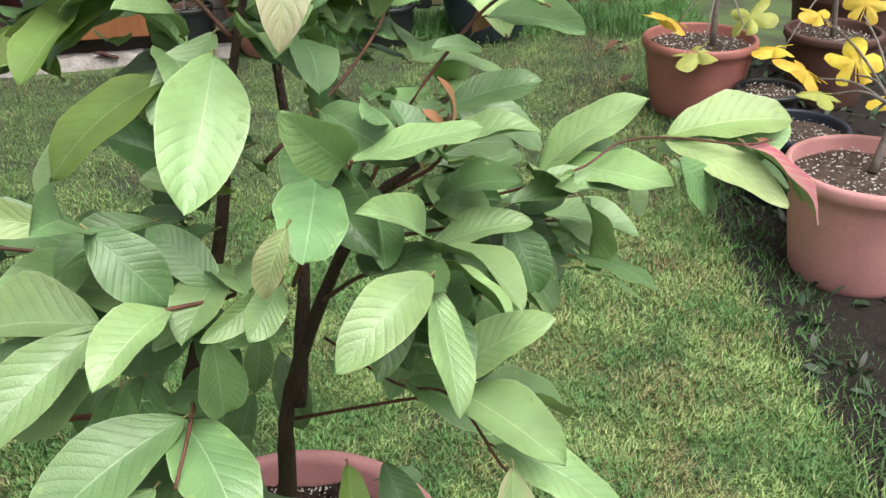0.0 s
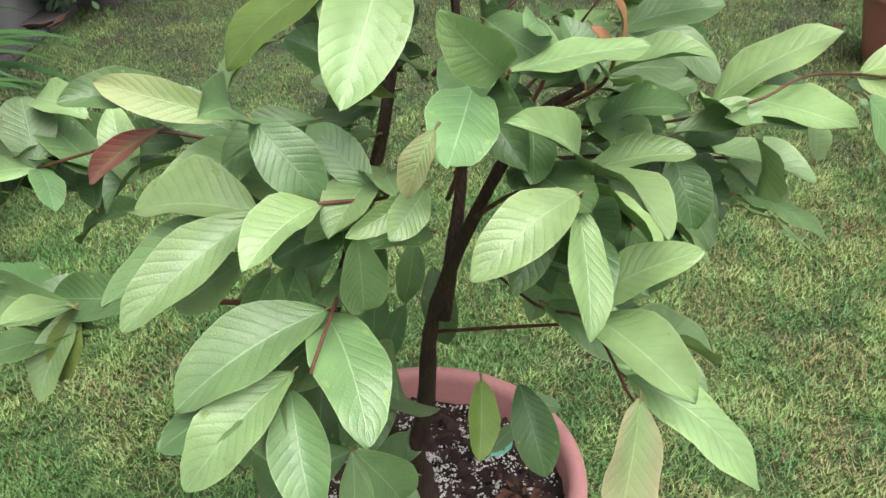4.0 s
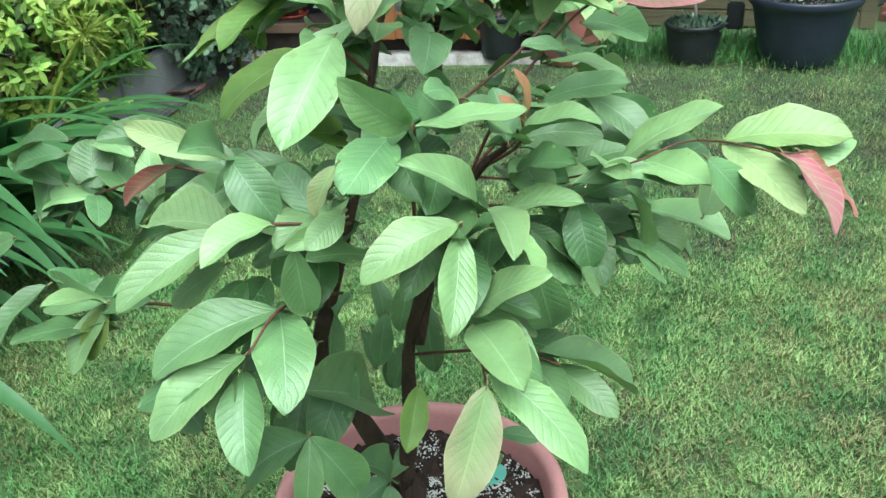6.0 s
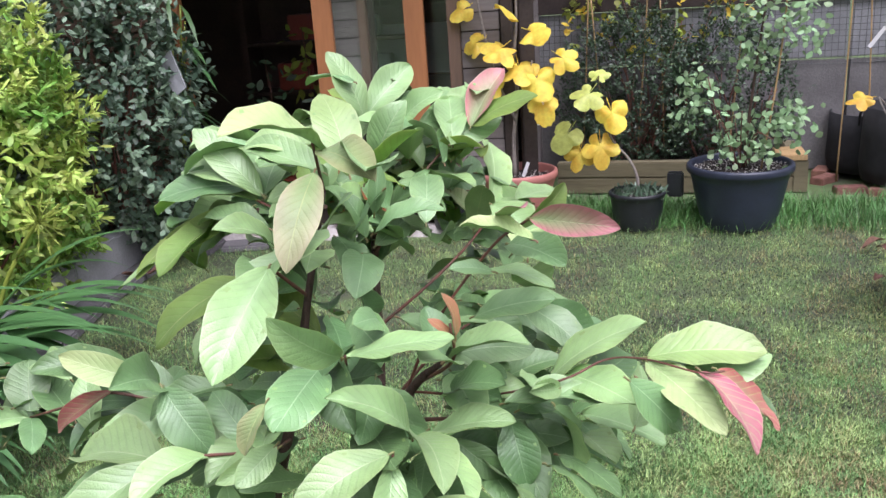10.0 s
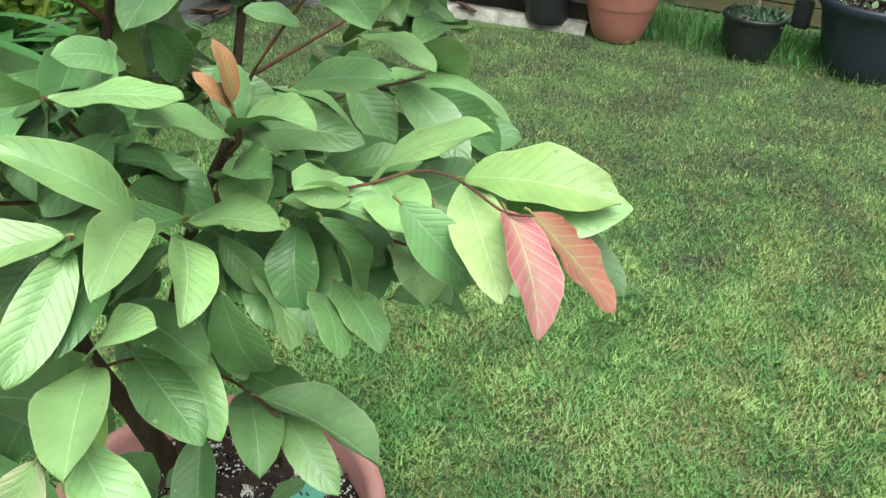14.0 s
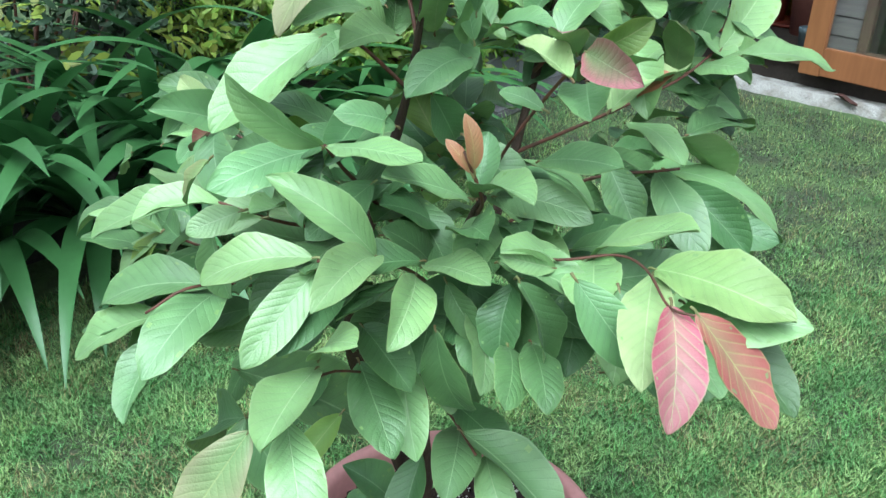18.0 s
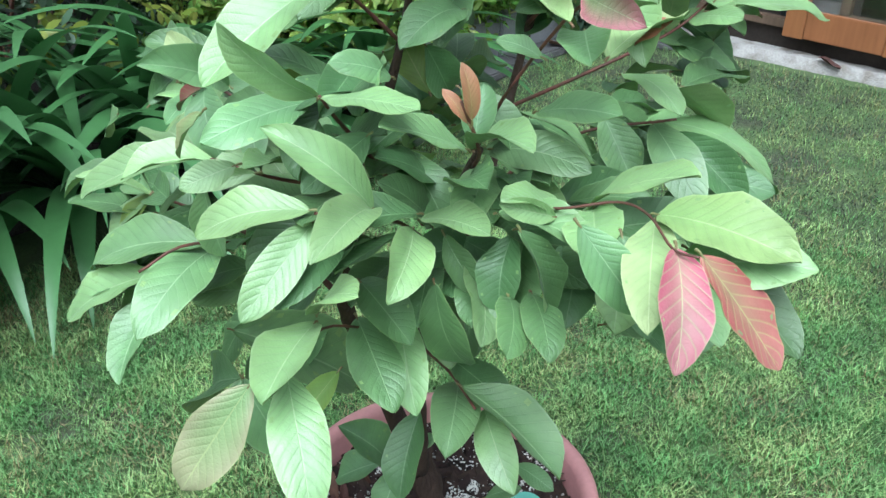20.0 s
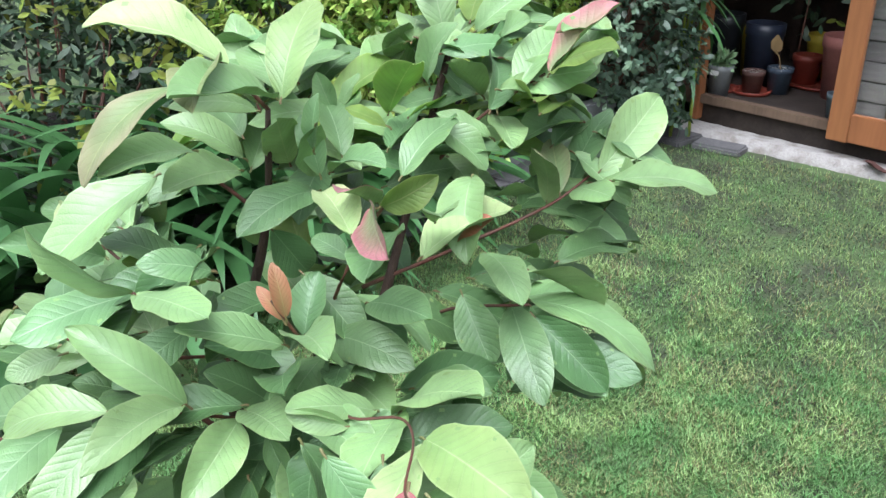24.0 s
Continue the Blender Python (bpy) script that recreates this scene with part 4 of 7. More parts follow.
def potted_fig(k, x, y, z0, pts, leafs):
    f = thing("fig_tree", "potted fig with yellow autumn leaves", "tree", "potted figs", at=(x, y, z0))
    stem("trunk", pts, 0.016, 0.008, M["fig_bark"], f)
    for j, (a, b, c, az, el, s, gr) in enumerate(leafs):
        stem("twig", [pts[1], ((a + pts[1][0]) / 2, (b + pts[1][1]) / 2, (c + pts[1][2]) / 2 + 0.03), (a, b, c)], 0.006, 0.003, M["fig_bark"], f)
        fig_leaf(f, (a, b, c), dir3(az, el), s * 0.95, M["fig_green" if gr else "fig_yellow"], 80 + 7 * k + j, lobe=0.34, k=2.4)


potted_fig(0, 0.98, 4.2, 0.32, [(0, 0, 0), (0.0, 0, 0.3), (0.06, 0, 0.7), (0.1, 0, 1.1)], [(-0.18, -0.08, 0.12, 200, 30, 0.2, 0), (-0.08, -0.2, 0.05, 230, -10, 0.2, 1), (0.08, -0.2, 0.14, 45, 40, 0.2, 1), (-0.22, 0.0, 0.3, 170, 30, 0.14, 0), (0.1, 0.1, 0.4, 30, 30, 0.16, 1)])
potted_fig(1, 1.185, 2.69, 0.35, [(0.02, 0, 0), (0.05, 0.02, 0.2), (0.0, 0.0, 0.45), (-0.1, 0.05, 0.9)], [(-0.12, 0.25, 0.22, 160, 30, 0.16, 0), (-0.02, 0.2, 0.25, 80, 40, 0.17, 0), (0.06, 0.15, 0.18, 20, 0, 0.16, 0), (-0.1, 0.15, 0.2, 200, 10, 0.14, 1), (0.0, 0.3, 0.42, 60, 40, 0.14, 0), (-0.05, 0.5, 0.35, 120, 20, 0.12, 0)])
potted_fig(2, 1.565, 4.34, 0.31, [(0, 0, 0), (-0.05, -0.05, 0.3), (-0.12, -0.1, 0.6), (-0.2, -0.1, 1.0)], [(-0.3, -0.3, 0.05, 200, 0, 0.17, 0), (-0.05, 0, 0.3, 90, 40, 0.14, 0)])
edge_soil = mesh_ob("border_soil", [(0.98, 1.2, 0.006), (0.86, 2.2, 0.012), (0.8, 2.9, 0.012), (0.75, 3.9, 0.01), (0.9, 5.2, 0.008), (3.5, 5.2, 0.02), (3.5, 1.2, 0.02)], [(0, 1, 2, 3, 4, 5, 6)][0:1], M["soil"])
tagged(edge_soil, "dark soil border under the pots", "soil", kind="structure")

# ---- things inside the summerhouse ----
def inside(name, label, u, v, r, h, m, cat="plant pot"):
    p = SH @ Vector((u, v, 0.187))
    o = thing(name, label, cat, "pots inside the shed", at=p)
    lathe("body", [(0.002, 0), (r * 0.75, 0), (r * 0.95, h * 0.8), (r, h * 0.82), (r, h), (r * 0.9, h), (r * 0.85, h * 0.8), (0.002, h * 0.78)], M[m], o, seg=28)
    return o


gp = inside("seedling_pot", "grey plastic pot with a white label and leafy seedling", 0.03, 0.14, 0.08, 0.2, "grey_plastic")
box("sticker", (0.06, 0.004, 0.03), (0.025, -0.081, 0.16), M["white"], gp, "white paper sticker", turn=Matrix.Rotation(radians(17), 3, "Z"))
n = 46
leaves_ob("foliage", r_.normal(0, 0.025, (n, 3)) + [0, 0, 0.22], r_.normal(size=(n, 3)) + [0, 0, 0.5], r_.normal(0, 0.4, (n, 3)) + [0, -0.3, 1], r_.uniform(0.06, 0.11, n), r_.uniform(0.03, 0.05, n), M["round_leaf"], gp, "leafy green seedlings")
for nm, lab, u, v, r, h, m in (("brown_pot", "brown pot of gritty compost on a red saucer", 0.14, 0.36, 0.075, 0.15, "terracotta_old"), ("dark_pot", "dark blue-grey pot of gritty compost", 0.25, 0.5, 0.085, 0.17, "blue_plastic"), ("red_pot", "red-brown plastic pot on a saucer", 0.24, 0.88, 0.1, 0.2, "red_plastic"), ("blue_pot", "blue-grey pot with a white label on a saucer", 0.42, 0.98, 0.11, 0.28, "slate_plastic"), ("terracotta_pot", "large terracotta pot with a thick rim inside the doorway", 0.6, 0.68, 0.17, 0.4, "terracotta_mid"), ("dark_tub", "tall dark blue plastic tub", 0.05, 0.6, 0.13, 0.42, "blue_black"), ("yellow_tub", "bright yellow plastic tub", 0.2, 1.15, 0.11, 0.3, "yellow_plastic"), ("yellow_tub", "yellow plastic tub behind the dark tub", -0.16, 0.85, 0.09, 0.34, "yellow_plastic"), ("black_tub", "tall black plastic tub", -0.25, 0.6, 0.13, 0.45, "black_plastic"), ("grey_pot", "small blue-grey pot by the door", 0.81, 0.14, 0.06, 0.16, "slate_plastic")):
    q = inside(nm, lab, u, v, r, h, m)
    if nm in ("brown_pot", "dark_pot"):
        k = 70
        leaves_ob("grit", np.stack([r_.uniform(-0.7, 0.7, k) * r, r_.uniform(-0.7, 0.7, k) * r, np.full(k, h * 0.98)], 1), r_.normal(size=(k, 3)) * [1, 1, 0.2], r_.normal(size=(k, 3)) * 0.4 + [0, 0, 1], np.full(k, 0.014), np.full(k, 0.01), M["perlite"], q, "pale grit on the compost", nseg=2)["kind"] = "stuff"
for u, v, r in ((0.14, 0.36, 0.13), (0.34, 0.94, 0.27), (-0.02, 0.3, 0.1)):
    p = SH @ Vector((u, v, 0.187))
    o = thing("saucer", "red plastic plant saucer", "saucer", "saucers", at=p)
    lathe("dish", [(0.002, 0), (r * 0.9, 0), (r, 0.025), (r * 0.95, 0.025), (r * 0.86, 0.006), (0.002, 0.006)], M["red_plastic"], o, seg=28)
p = SH @ Vector((0.25, 0.5, 0.34))
o = thing("dried_seedling", "single pale dried leaf on a thin stalk in the dark pot", "plant", at=p)
stem("stalk", [(0, 0, 0), (-0.02, -0.01, 0.08), (-0.05, -0.02, 0.12)], 0.004, 0.003, M["cane"], o)
leaves_ob("leaf", [(-0.05, -0.02, 0.22)], [(0.02, 0, -1)], [(0.3, -0.9, 0.1)], [0.13], [0.09], M["cane"], o)
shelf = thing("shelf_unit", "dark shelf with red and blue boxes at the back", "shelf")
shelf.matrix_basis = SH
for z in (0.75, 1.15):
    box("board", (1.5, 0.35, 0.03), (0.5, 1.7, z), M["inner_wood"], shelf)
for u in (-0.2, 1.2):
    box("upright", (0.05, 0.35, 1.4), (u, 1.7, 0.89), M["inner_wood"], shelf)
for k, (u, z, w, h, m) in enumerate(((0.2, 0.77, 0.3, 0.22, "red_plastic"), (0.6, 0.77, 0.25, 0.18, "blue_plastic"), (0.35, 1.17, 0.35, 0.2, "red_plastic"), (0.8, 1.17, 0.22, 0.16, "blue_plastic"), (0.9, 0.77, 0.2, 0.25, "grey_plastic"))):
    o = box("storage_box", (w, 0.25, h), SH @ Vector((u, 1.68, z + h / 2)), M[m], None, bevel=0.01, turn=Matrix.Rotation(radians(15), 3, "Z"))
    tagged(o, "plastic storage box on the shelf", "box", "boxes on the shelf")
for k, (u, v, z0, z1, c) in enumerate(((0.3, 0.6, 0.55, 1.1, "dark_leaf"), (0.75, 0.6, 0.4, 0.9, "dark_leaf"), (0.5, 0.9, 0.5, 1.3, "vine_leaf"))):
    p = SH @ Vector((u, v, 0))
    o = thing("potted_plant", "leafy green plant inside the shed", "plant", "plants inside the shed", at=(p.x, p.y, 0))
    stem("stalk", [(0, 0, z0 - 0.1), (0.02, 0, (z0 + z1) / 2), (0, 0, z1)], 0.006, 0.003, M["twig"], o)
    n = 40
    leaves_ob("foliage", np.stack([r_.normal(0, 0.06, n), r_.normal(0, 0.06, n), r_.uniform(z0, z1, n)], 1), r_.normal(size=(n, 3)) - [0, 0, 0.3], r_.normal(0, 0.5, (n, 3)) + [0.3, -0.8, 0.6], r_.uniform(0.06, 0.12, n), r_.uniform(0.03, 0.06, n), M[c], o)

# green canes and the shard of slate by the shed corner
for k, (x, y, dx, dy, h) in enumerate(((-3.3, 4.25, 0.05, 0, 1.6), (-3.36, 4.3, 0.12, 0.05, 1.5), (-3.25, 4.35, -0.03, 0.0, 1.3), (-3.45, 4.4, 0.1, 0.1, 1.4))):
    o = thing("lily_stalk", "tall green leafy stalk at the shed corner", "plant", "green stalks", at=(x, y, 0.03))
    stem("stalk", [(0, 0, 0), (dx * 0.3, dy * 0.3, h * 0.5), (dx, dy, h)], 0.011, 0.006, M["vine_leaf"], o)
    n = 12
    z = np.linspace(0.35, h, n)
    leaves_ob("foliage", np.stack([dx * z / h, dy * z / h, z], 1), r_.normal(size=(n, 3)) * [1, 1, 0.2] - [0, 0, 0.25], np.tile([0, 0, 1.0], (n, 1)), r_.uniform(0.2, 0.4, n), r_.uniform(0.025, 0.04, n), M["strap_leaf"], o, bend=0.5)
slate = mesh_ob("slate_shard", [(0, 0, 0), (0.07, 0.0, 0.03), (0.13, -0.02, -0.1), (0.09, -0.03, -0.13), (0, 0.006, 0), (0.07, 0.006, 0.03), (0.13, -0.014, -0.1), (0.09, -0.024, -0.13)], [(0, 1, 2, 3), (7, 6, 5, 4), (0, 4, 5, 1), (1, 5, 6, 2), (2, 6, 7, 3), (3, 7, 4, 0)], M["grey_plastic"], smooth=False)
slate.location = (-3.24, 4.06, 1.24)
slate.scale = (1.7, 1.7, 1.6)
tagged(slate, "pale grey slate shard hanging in the shrub", "slate")

# ---- the potted tree ----
POT = (-0.243, 0.97, 0)
tub = thing("tree_pot", "large terracotta-coloured plastic pot with grooved rolled rim on the lawn", "plant pot", at=POT)
R, H = 0.262, 0.43
lathe("body", [(0.002, 0.003), (0.165, 0.003), (0.172, 0.012), (0.186, 0.1), (0.206, 0.2), (0.224, 0.3), (0.232, 0.35), (0.246, 0.357), (0.258, 0.367), (0.261, 0.378), (0.2595, 0.386), (0.263, 0.394), (R - 0.002, 0.405), (R, 0.415), (R - 0.002, 0.424), (R - 0.008, H), (R - 0.019, H + 0.001), (R - 0.028, H - 0.005), (R - 0.031, H - 0.016), (R - 0.037, 0.36), (0.2, 0.2)], M["terracotta"], tub, seg=96)
SZ = 0.37
sv, seg = [], 72
rings = 16
for i in range(rings):
    q = i / (rings - 1)
    for j in range(seg):
        t = 2 * math.pi * j / seg
        x, y = 0.231 * q * math.cos(t), 0.231 * q * math.sin(t)
        sv.append((x, y, SZ + 0.02 * (1 - q) ** 1.5 + 0.012 * noise.noise(Vector((x * 22, y * 22, 0))) + 0.006 * noise.noise(Vector((x * 70, y * 70, 3)))))
mesh_ob("compost", sv, [(i * seg + j, i * seg + (j + 1) % seg, (i + 1) * seg + (j + 1) % seg, (i + 1) * seg + j) for i in range(rings - 1) for j in range(seg)], M["soil"], tub, "dark compost")


def crumbs(name, n, size, material, seed, label, flat=0.6, spread=0.22, stretch=1.0):
    """Small angular lumps lying on the compost, one mesh."""
    r = np.random.default_rng(seed)
    oc = np.array([(1, 0, 0), (-1, 0, 0), (0, 1, 0), (0, -1, 0), (0, 0, 1), (0, 0, -1)], float)
    of = [(0, 2, 4), (2, 1, 4), (1, 3, 4), (3, 0, 4), (2, 0, 5), (1, 2, 5), (3, 1, 5), (0, 3, 5)]
    vs, fs = [], []
    for k in range(n):
        q, t = spread * math.sqrt(r.uniform()), r.uniform(0, 6.283)
        x, y = q * math.cos(t), q * math.sin(t)
        if noise.noise(Vector((x * 9 + seed, y * 9, 0))) < r.uniform(-0.7, 0.25):
            continue
        s = size * r.uniform(0.5, 1.5)
        m = Euler((r.uniform(-0.5, 0.5), r.uniform(-0.5, 0.5), r.uniform(0, 6.28))).to_matrix()
        z = SZ + 0.02 * (1 - q / 0.231) ** 1.5 + 0.012 * noise.noise(Vector((x * 22, y * 22, 0))) + s * 0.25 + (0.004 if size < 0.005 else 0)
        o = len(vs)
        vs += [m @ Vector(p * r.uniform(0.7, 1.2, 3) * (s * stretch, s, s * flat)) + Vector((x, y, z)) for p in oc]
        fs += [tuple(i + o for i in f) for f in of]
    ob = mesh_ob(name, vs, fs, material, tub, label, smooth=False)
    ob["kind"] = "stuff"
    return ob


crumbs("perlite", 9000, 0.0023, M["perlite"], 2, "white perlite grains", flat=0.9)
crumbs("bark_mulch", 1100, 0.012, M["chip"], 4, "reddish brown bark chips", flat=0.22, stretch=2.0)
crumbs("compost_crumb", 900, 0.006, M["soil"], 6, "dark crumbs of compost")


def dry_leaf(x, y, L, az, seed):
    r = random.Random(seed)
    vs, fs, m = [], [], 9
    for i in range(m):
        s = i / (m - 1)
        w = 0.22 * L * math.sin(math.pi * min(0.98, s * 0.9 + 0.05)) ** 0.8
        cx, cz = (s - 0.5) * L, 0.016 + 0.018 * math.sin(3 * s + seed) + 0.01 * s
        for k in (-1, -0.5, 0, 0.5, 1):
            vs.append((cx, k * w, cz + 0.55 * w * abs(k) ** 1.3 + 0.004 * math.sin(9 * s + 4 * k + seed)))
    fs = [(i * 5 + k, i * 5 + k + 1, i * 5 + k + 6, i * 5 + k + 5) for i in range(m - 1) for k in range(4)]
    o = mesh_ob("dry_leaf", vs, fs, M["dry_leaf"])
    o.matrix_basis = pose(POT[0] + x, POT[1] + y, SZ + 0.004, r.uniform(-12, 12), r.uniform(-12, 12), az)
    return tagged(o, "curled dry brown leaf on the compost", "leaf", "fallen leaves on the compost")


lr = random.Random(31)
for k in range(26):
    # most lie along the rim towards the lawn
    a, q = (lr.gauss(-0.15, 0.35), lr.uniform(0.12, 0.19)) if k < 12 else (lr.gauss(-1.55, 0.6), lr.uniform(0.1, 0.2))
    dry_leaf(q * math.cos(a), q * math.sin(a), lr.uniform(0.024, 0.05), lr.uniform(-180, 180), k)
# pale green plant label fallen against the rim, with dark flecks of writing
lab = thing("plant_tag", "faded turquoise plastic plant label lying on the compost", "label", at=(POT[0] + 0.088, POT[1] + 0.105, SZ + 0.03), turn=-20)
lv = [(0, 0, 0.012)]
for q in (0.5, 1.0):
    for j in range(24):
        t = 2 * math.pi * j / 24
        x, y = 0.036 * q * math.cos(t), 0.027 * q * math.sin(t)
        lv.append((x, y, 0.012 + 0.008 * math.sin(x * 40) + 0.25 * y))
mesh_ob("tag_body", lv, [(0, 1 + j, 1 + (j + 1) % 24) for j in range(24)] + [(1 + j, 25 + j, 25 + (j + 1) % 24, 1 + (j + 1) % 24) for j in range(24)], M["teal"], lab)
for k in range(5):
    box("writing_bar", (0.008, 0.003, 0.001), (-0.02 + 0.011 * k, -0.012 + 0.006 * (k % 3), 0.0135 + 0.008 * math.sin((-0.02 + 0.011 * k) * 40) + 0.25 * (-0.012 + 0.006 * (k % 3))), M["black_plastic"], lab, bevel=0)

tree = thing("potted_tree", "bushy young tree with oval green leaves, some flushed pink", "tree", at=(POT[0], POT[1], SZ))
OFF = Vector((POT[0], POT[1], SZ))
CAMS = Vector((0.55, 0.15, 1.55))
TONE = {"top": "leaf_top", "deep": "leaf_shaded", "fresh": "leaf_fresh", "lime": "leaf_lime", "spring": "leaf_spring", "blush": "leaf_blush", "pale": "leaf_pale", "pink": "leaf_pink", "orange": "leaf_orange", "red": "leaf_red", "pblush": "leaf_pink_edge", "blushp": "leaf_blush_edge"}
count = [0]


def blade(B, T, wf, roll, tone, arch=0.08, fold=0.33, joint=None, wave=1.0, under="leaf_under", free=1.0):
    """One leaf: oval blade from base to tip with two faces, a folded midrib, waved margin, and its stalk."""
    count[0] += 1
    if tone in ("lime", "blushp"):
        under = TONE[tone]
    r = random.Random(count[0] * 13 + 5)
    B, T = Vector(B), Vector(T)
    ax = T - B
    L = ax.length
    x = ax / L
    hint = (CAMS - (B + T) / 2).normalized() * 0.55 + Vector((0, 0, 0.75)) + (B + T - 2 * Vector((-0.15, 0.9, 1.1))) * 0.4
    z = (hint - x * hint.dot(x)).normalized()
    z = Matrix.Rotation(radians(roll + free * r.uniform(-15, 15)), 3, x) @ z
    y = z.cross(x)
    W = L * wf * (1.0 if free == 0 else 0.93)
    n, ks = 15, (-1, -0.66, -0.33, 0, 0.33, 0.66, 1)
    ph, fr, tw = r.uniform(0, 6.28), r.uniform(1.6, 2.6), radians(r.uniform(-14, 14))
    arch, fold = arch * r.uniform(0.3, 1.9), fold * r.uniform(0.6, 1.4)
    cup = r.uniform(-0.14, 0.16)
    vs, uv = [], []
    for i in range(n):
        s = 0.5 - 0.5 * math.cos(math.pi * i / (n - 1))
        prof = math.sin(math.pi * s ** 0.98) ** 0.56 if 0 < s < 1 else 0.0
        prof *= 1 - 0.25 * (1 - s) ** 4
        prof = max(prof, 0.035)
        if s > 0.9:
            prof *= 1 - 0.25 * (s - 0.9) / 0.1
        for k in ks:
            yy = 0.5 * W * prof * k * (1 + 0.018 * math.sin(s * 47 + ph) * abs(k))
            zz = 4 * arch * L * s * (1 - s) + fold * abs(yy) + cup * W * k * k * prof
            zz += wave * 0.048 * W * k * k * math.sin(6.283 * fr * s + ph + (1.3 if k > 0 else 0))
            a = tw * (s - 0.5)
            vs.append(B + x * (L * s) + y * (yy * math.cos(a) - zz * math.sin(a) * 0.3) + z * (zz + yy * math.sin(a)))
            uv.append((s, k))
    m = len(ks)
    fs = [(i * m + j, (i + 1) * m + j, (i + 1) * m + j + 1, i * m + j + 1) for i in range(n - 1) for j in range(m - 1)]
    nt = len(vs)
    vs += [v - z * 0.0006 for v in vs]
    uv += uv[:nt]
    fb = [tuple(q + nt for q in reversed(f)) for f in fs]
    mats = [0] * len(fs) + [1] * len(fb)
    fs = fs + fb
    J = Vector(joint) if joint is not None else B - x * 0.006 - z * 0.002
    tv, tf = tube_geo([J, (J + B) / 2 + z * 0.001, B + x * 0.004], [0.0015, 0.0013, 0.001], 5, False)
    leaf = mesh_ob("leaf", [v - OFF for v in vs], fs, M[TONE[tone]], tree, uvs=uv, mats=mats, slots=(M[under],))
    mesh_ob("petiole", [v - OFF for v in tv], tf, M["petiole"], leaf)
    return leaf


def wood(name, pts, r0, r1, material="twig", n=5, rough=0.0, seg=7):
    if material == "twig":
        r0, r1, rough = r0 * 0.72, r1 * 0.85, 0.12
    return stem(name, [Vector(p) - OFF for p in pts], r0, r1, M[material], tree, seg=seg, n=n, rough=rough)


wood("trunk", [(-0.225, 0.94, 0.3), (-0.23, 0.935, 0.42), (-0.245, 0.92, 0.52)], 0.027, 0.022, "bark", 6, 0.25, 12)
wood("limb", [(-0.242, 0.92, 0.49), (-0.282, 0.88, 0.63), (-0.312, 0.832, 0.78), (-0.255, 0.805, 0.93), (-0.21, 0.82, 1.08), (-0.19, 0.85, 1.22), (-0.15, 0.85, 1.36)], 0.021, 0.003, "bark", 6, 0.2, 10)
wood("limb", [(-0.235, 0.915, 0.5), (-0.2, 0.888, 0.66), (-0.178, 0.87, 0.82), (-0.12, 0.86, 0.98), (-0.06, 0.86, 1.1), (0.0, 0.835, 1.16)], 0.016, 0.004, "bark", 6, 0.2, 10)
wood("limb", [(-0.165, 0.87, 0.82), (-0.16, 0.95, 1.0), (-0.19, 1.03, 1.2), (-0.23, 1.11, 1.39)], 0.011, 0.004, "bark", 6, 0.2, 9)
wood("twig", [(-0.12, 0.86, 0.98), (-0.05, 0.77, 1.07), (0.01, 0.69, 1.12), (0.032, 0.637, 1.15)], 0.0042, 0.00184)
wood("twig", [(-0.15, 0.86, 1.0), (-0.09, 0.76, 1.13), (-0.05, 0.7, 1.2), (-0.035, 0.676, 1.232)], 0.0042, 0.00184)
wood("twig", [(-0.245, 0.81, 0.92), (-0.22, 0.72, 0.97), (-0.165, 0.58, 1.04), (-0.158, 0.516, 1.026)], 0.0036, 0.00182)
wood("twig", [(-0.22, 0.815, 1.03), (-0.15, 0.68, 1.1), (-0.182, 0.615, 1.125), (-0.241, 0.612, 1.108)], 0.0036, 0.00182)
wood("twig", [(-0.23, 0.81, 1.0), (-0.3, 0.74, 1.09), (-0.38, 0.69, 1.135), (-0.47, 0.7, 1.1), (-0.569, 0.713, 1.06)], 0.0036, 0.0018)
wood("twig", [(-0.31, 0.83, 0.8), (-0.335, 0.775, 0.875), (-0.42, 0.67, 0.94), (-0.471, 0.609, 0.964)], 0.009, 0.0016)
wood("twig", [(-0.06, 0.86, 1.1), (0.05, 0.84, 1.12), (0.15, 0.818, 1.163), (0.194, 0.844, 1.182), (0.24, 0.835, 1.192), (0.3, 0.8, 1.2), (0.325, 0.8, 1.205)], 0.0024, 0.0012)
wood("twig", [(-0.04, 0.855, 1.12), (0.02, 0.82, 1.17), (0.034, 0.788, 1.23)], 0.004, 0.002)
wood("twig", [(-0.1, 0.86, 1.02), (-0.03, 0.87, 1.18), (0.05, 0.88, 1.29), (0.102, 0.872, 1.331)], 0.0036, 0.0018)
wood("twig", [(-0.15, 0.85, 1.36), (-0.12, 0.79, 1.43)], 0.0032, 0.002)
wood("twig", [(-0.19, 0.85, 1.22), (-0.2, 0.8, 1.27), (-0.185, 0.77, 1.286)], 0.004, 0.002)
wood("twig", [(-0.18, 0.855, 1.28), (-0.22, 0.865, 1.32), (-0.263, 0.869, 1.338)], 0.004, 0.002)
wood("twig", [(-0.2, 0.97, 1.1), (-0.12, 1.07, 1.17), (-0.084, 1.17, 1.218), (-0.086, 1.233, 1.248)], 0.0042, 0.0018)
wood("twig", [(-0.16, 0.92, 1.0), (-0.06, 1.0, 1.12), (0.048, 1.062, 1.169)], 0.0042, 0.0018)
wood("twig", [(-0.19, 1.03, 1.22), (-0.14, 1.1, 1.32), (-0.097, 1.165, 1.378)], 0.0042, 0.0018)
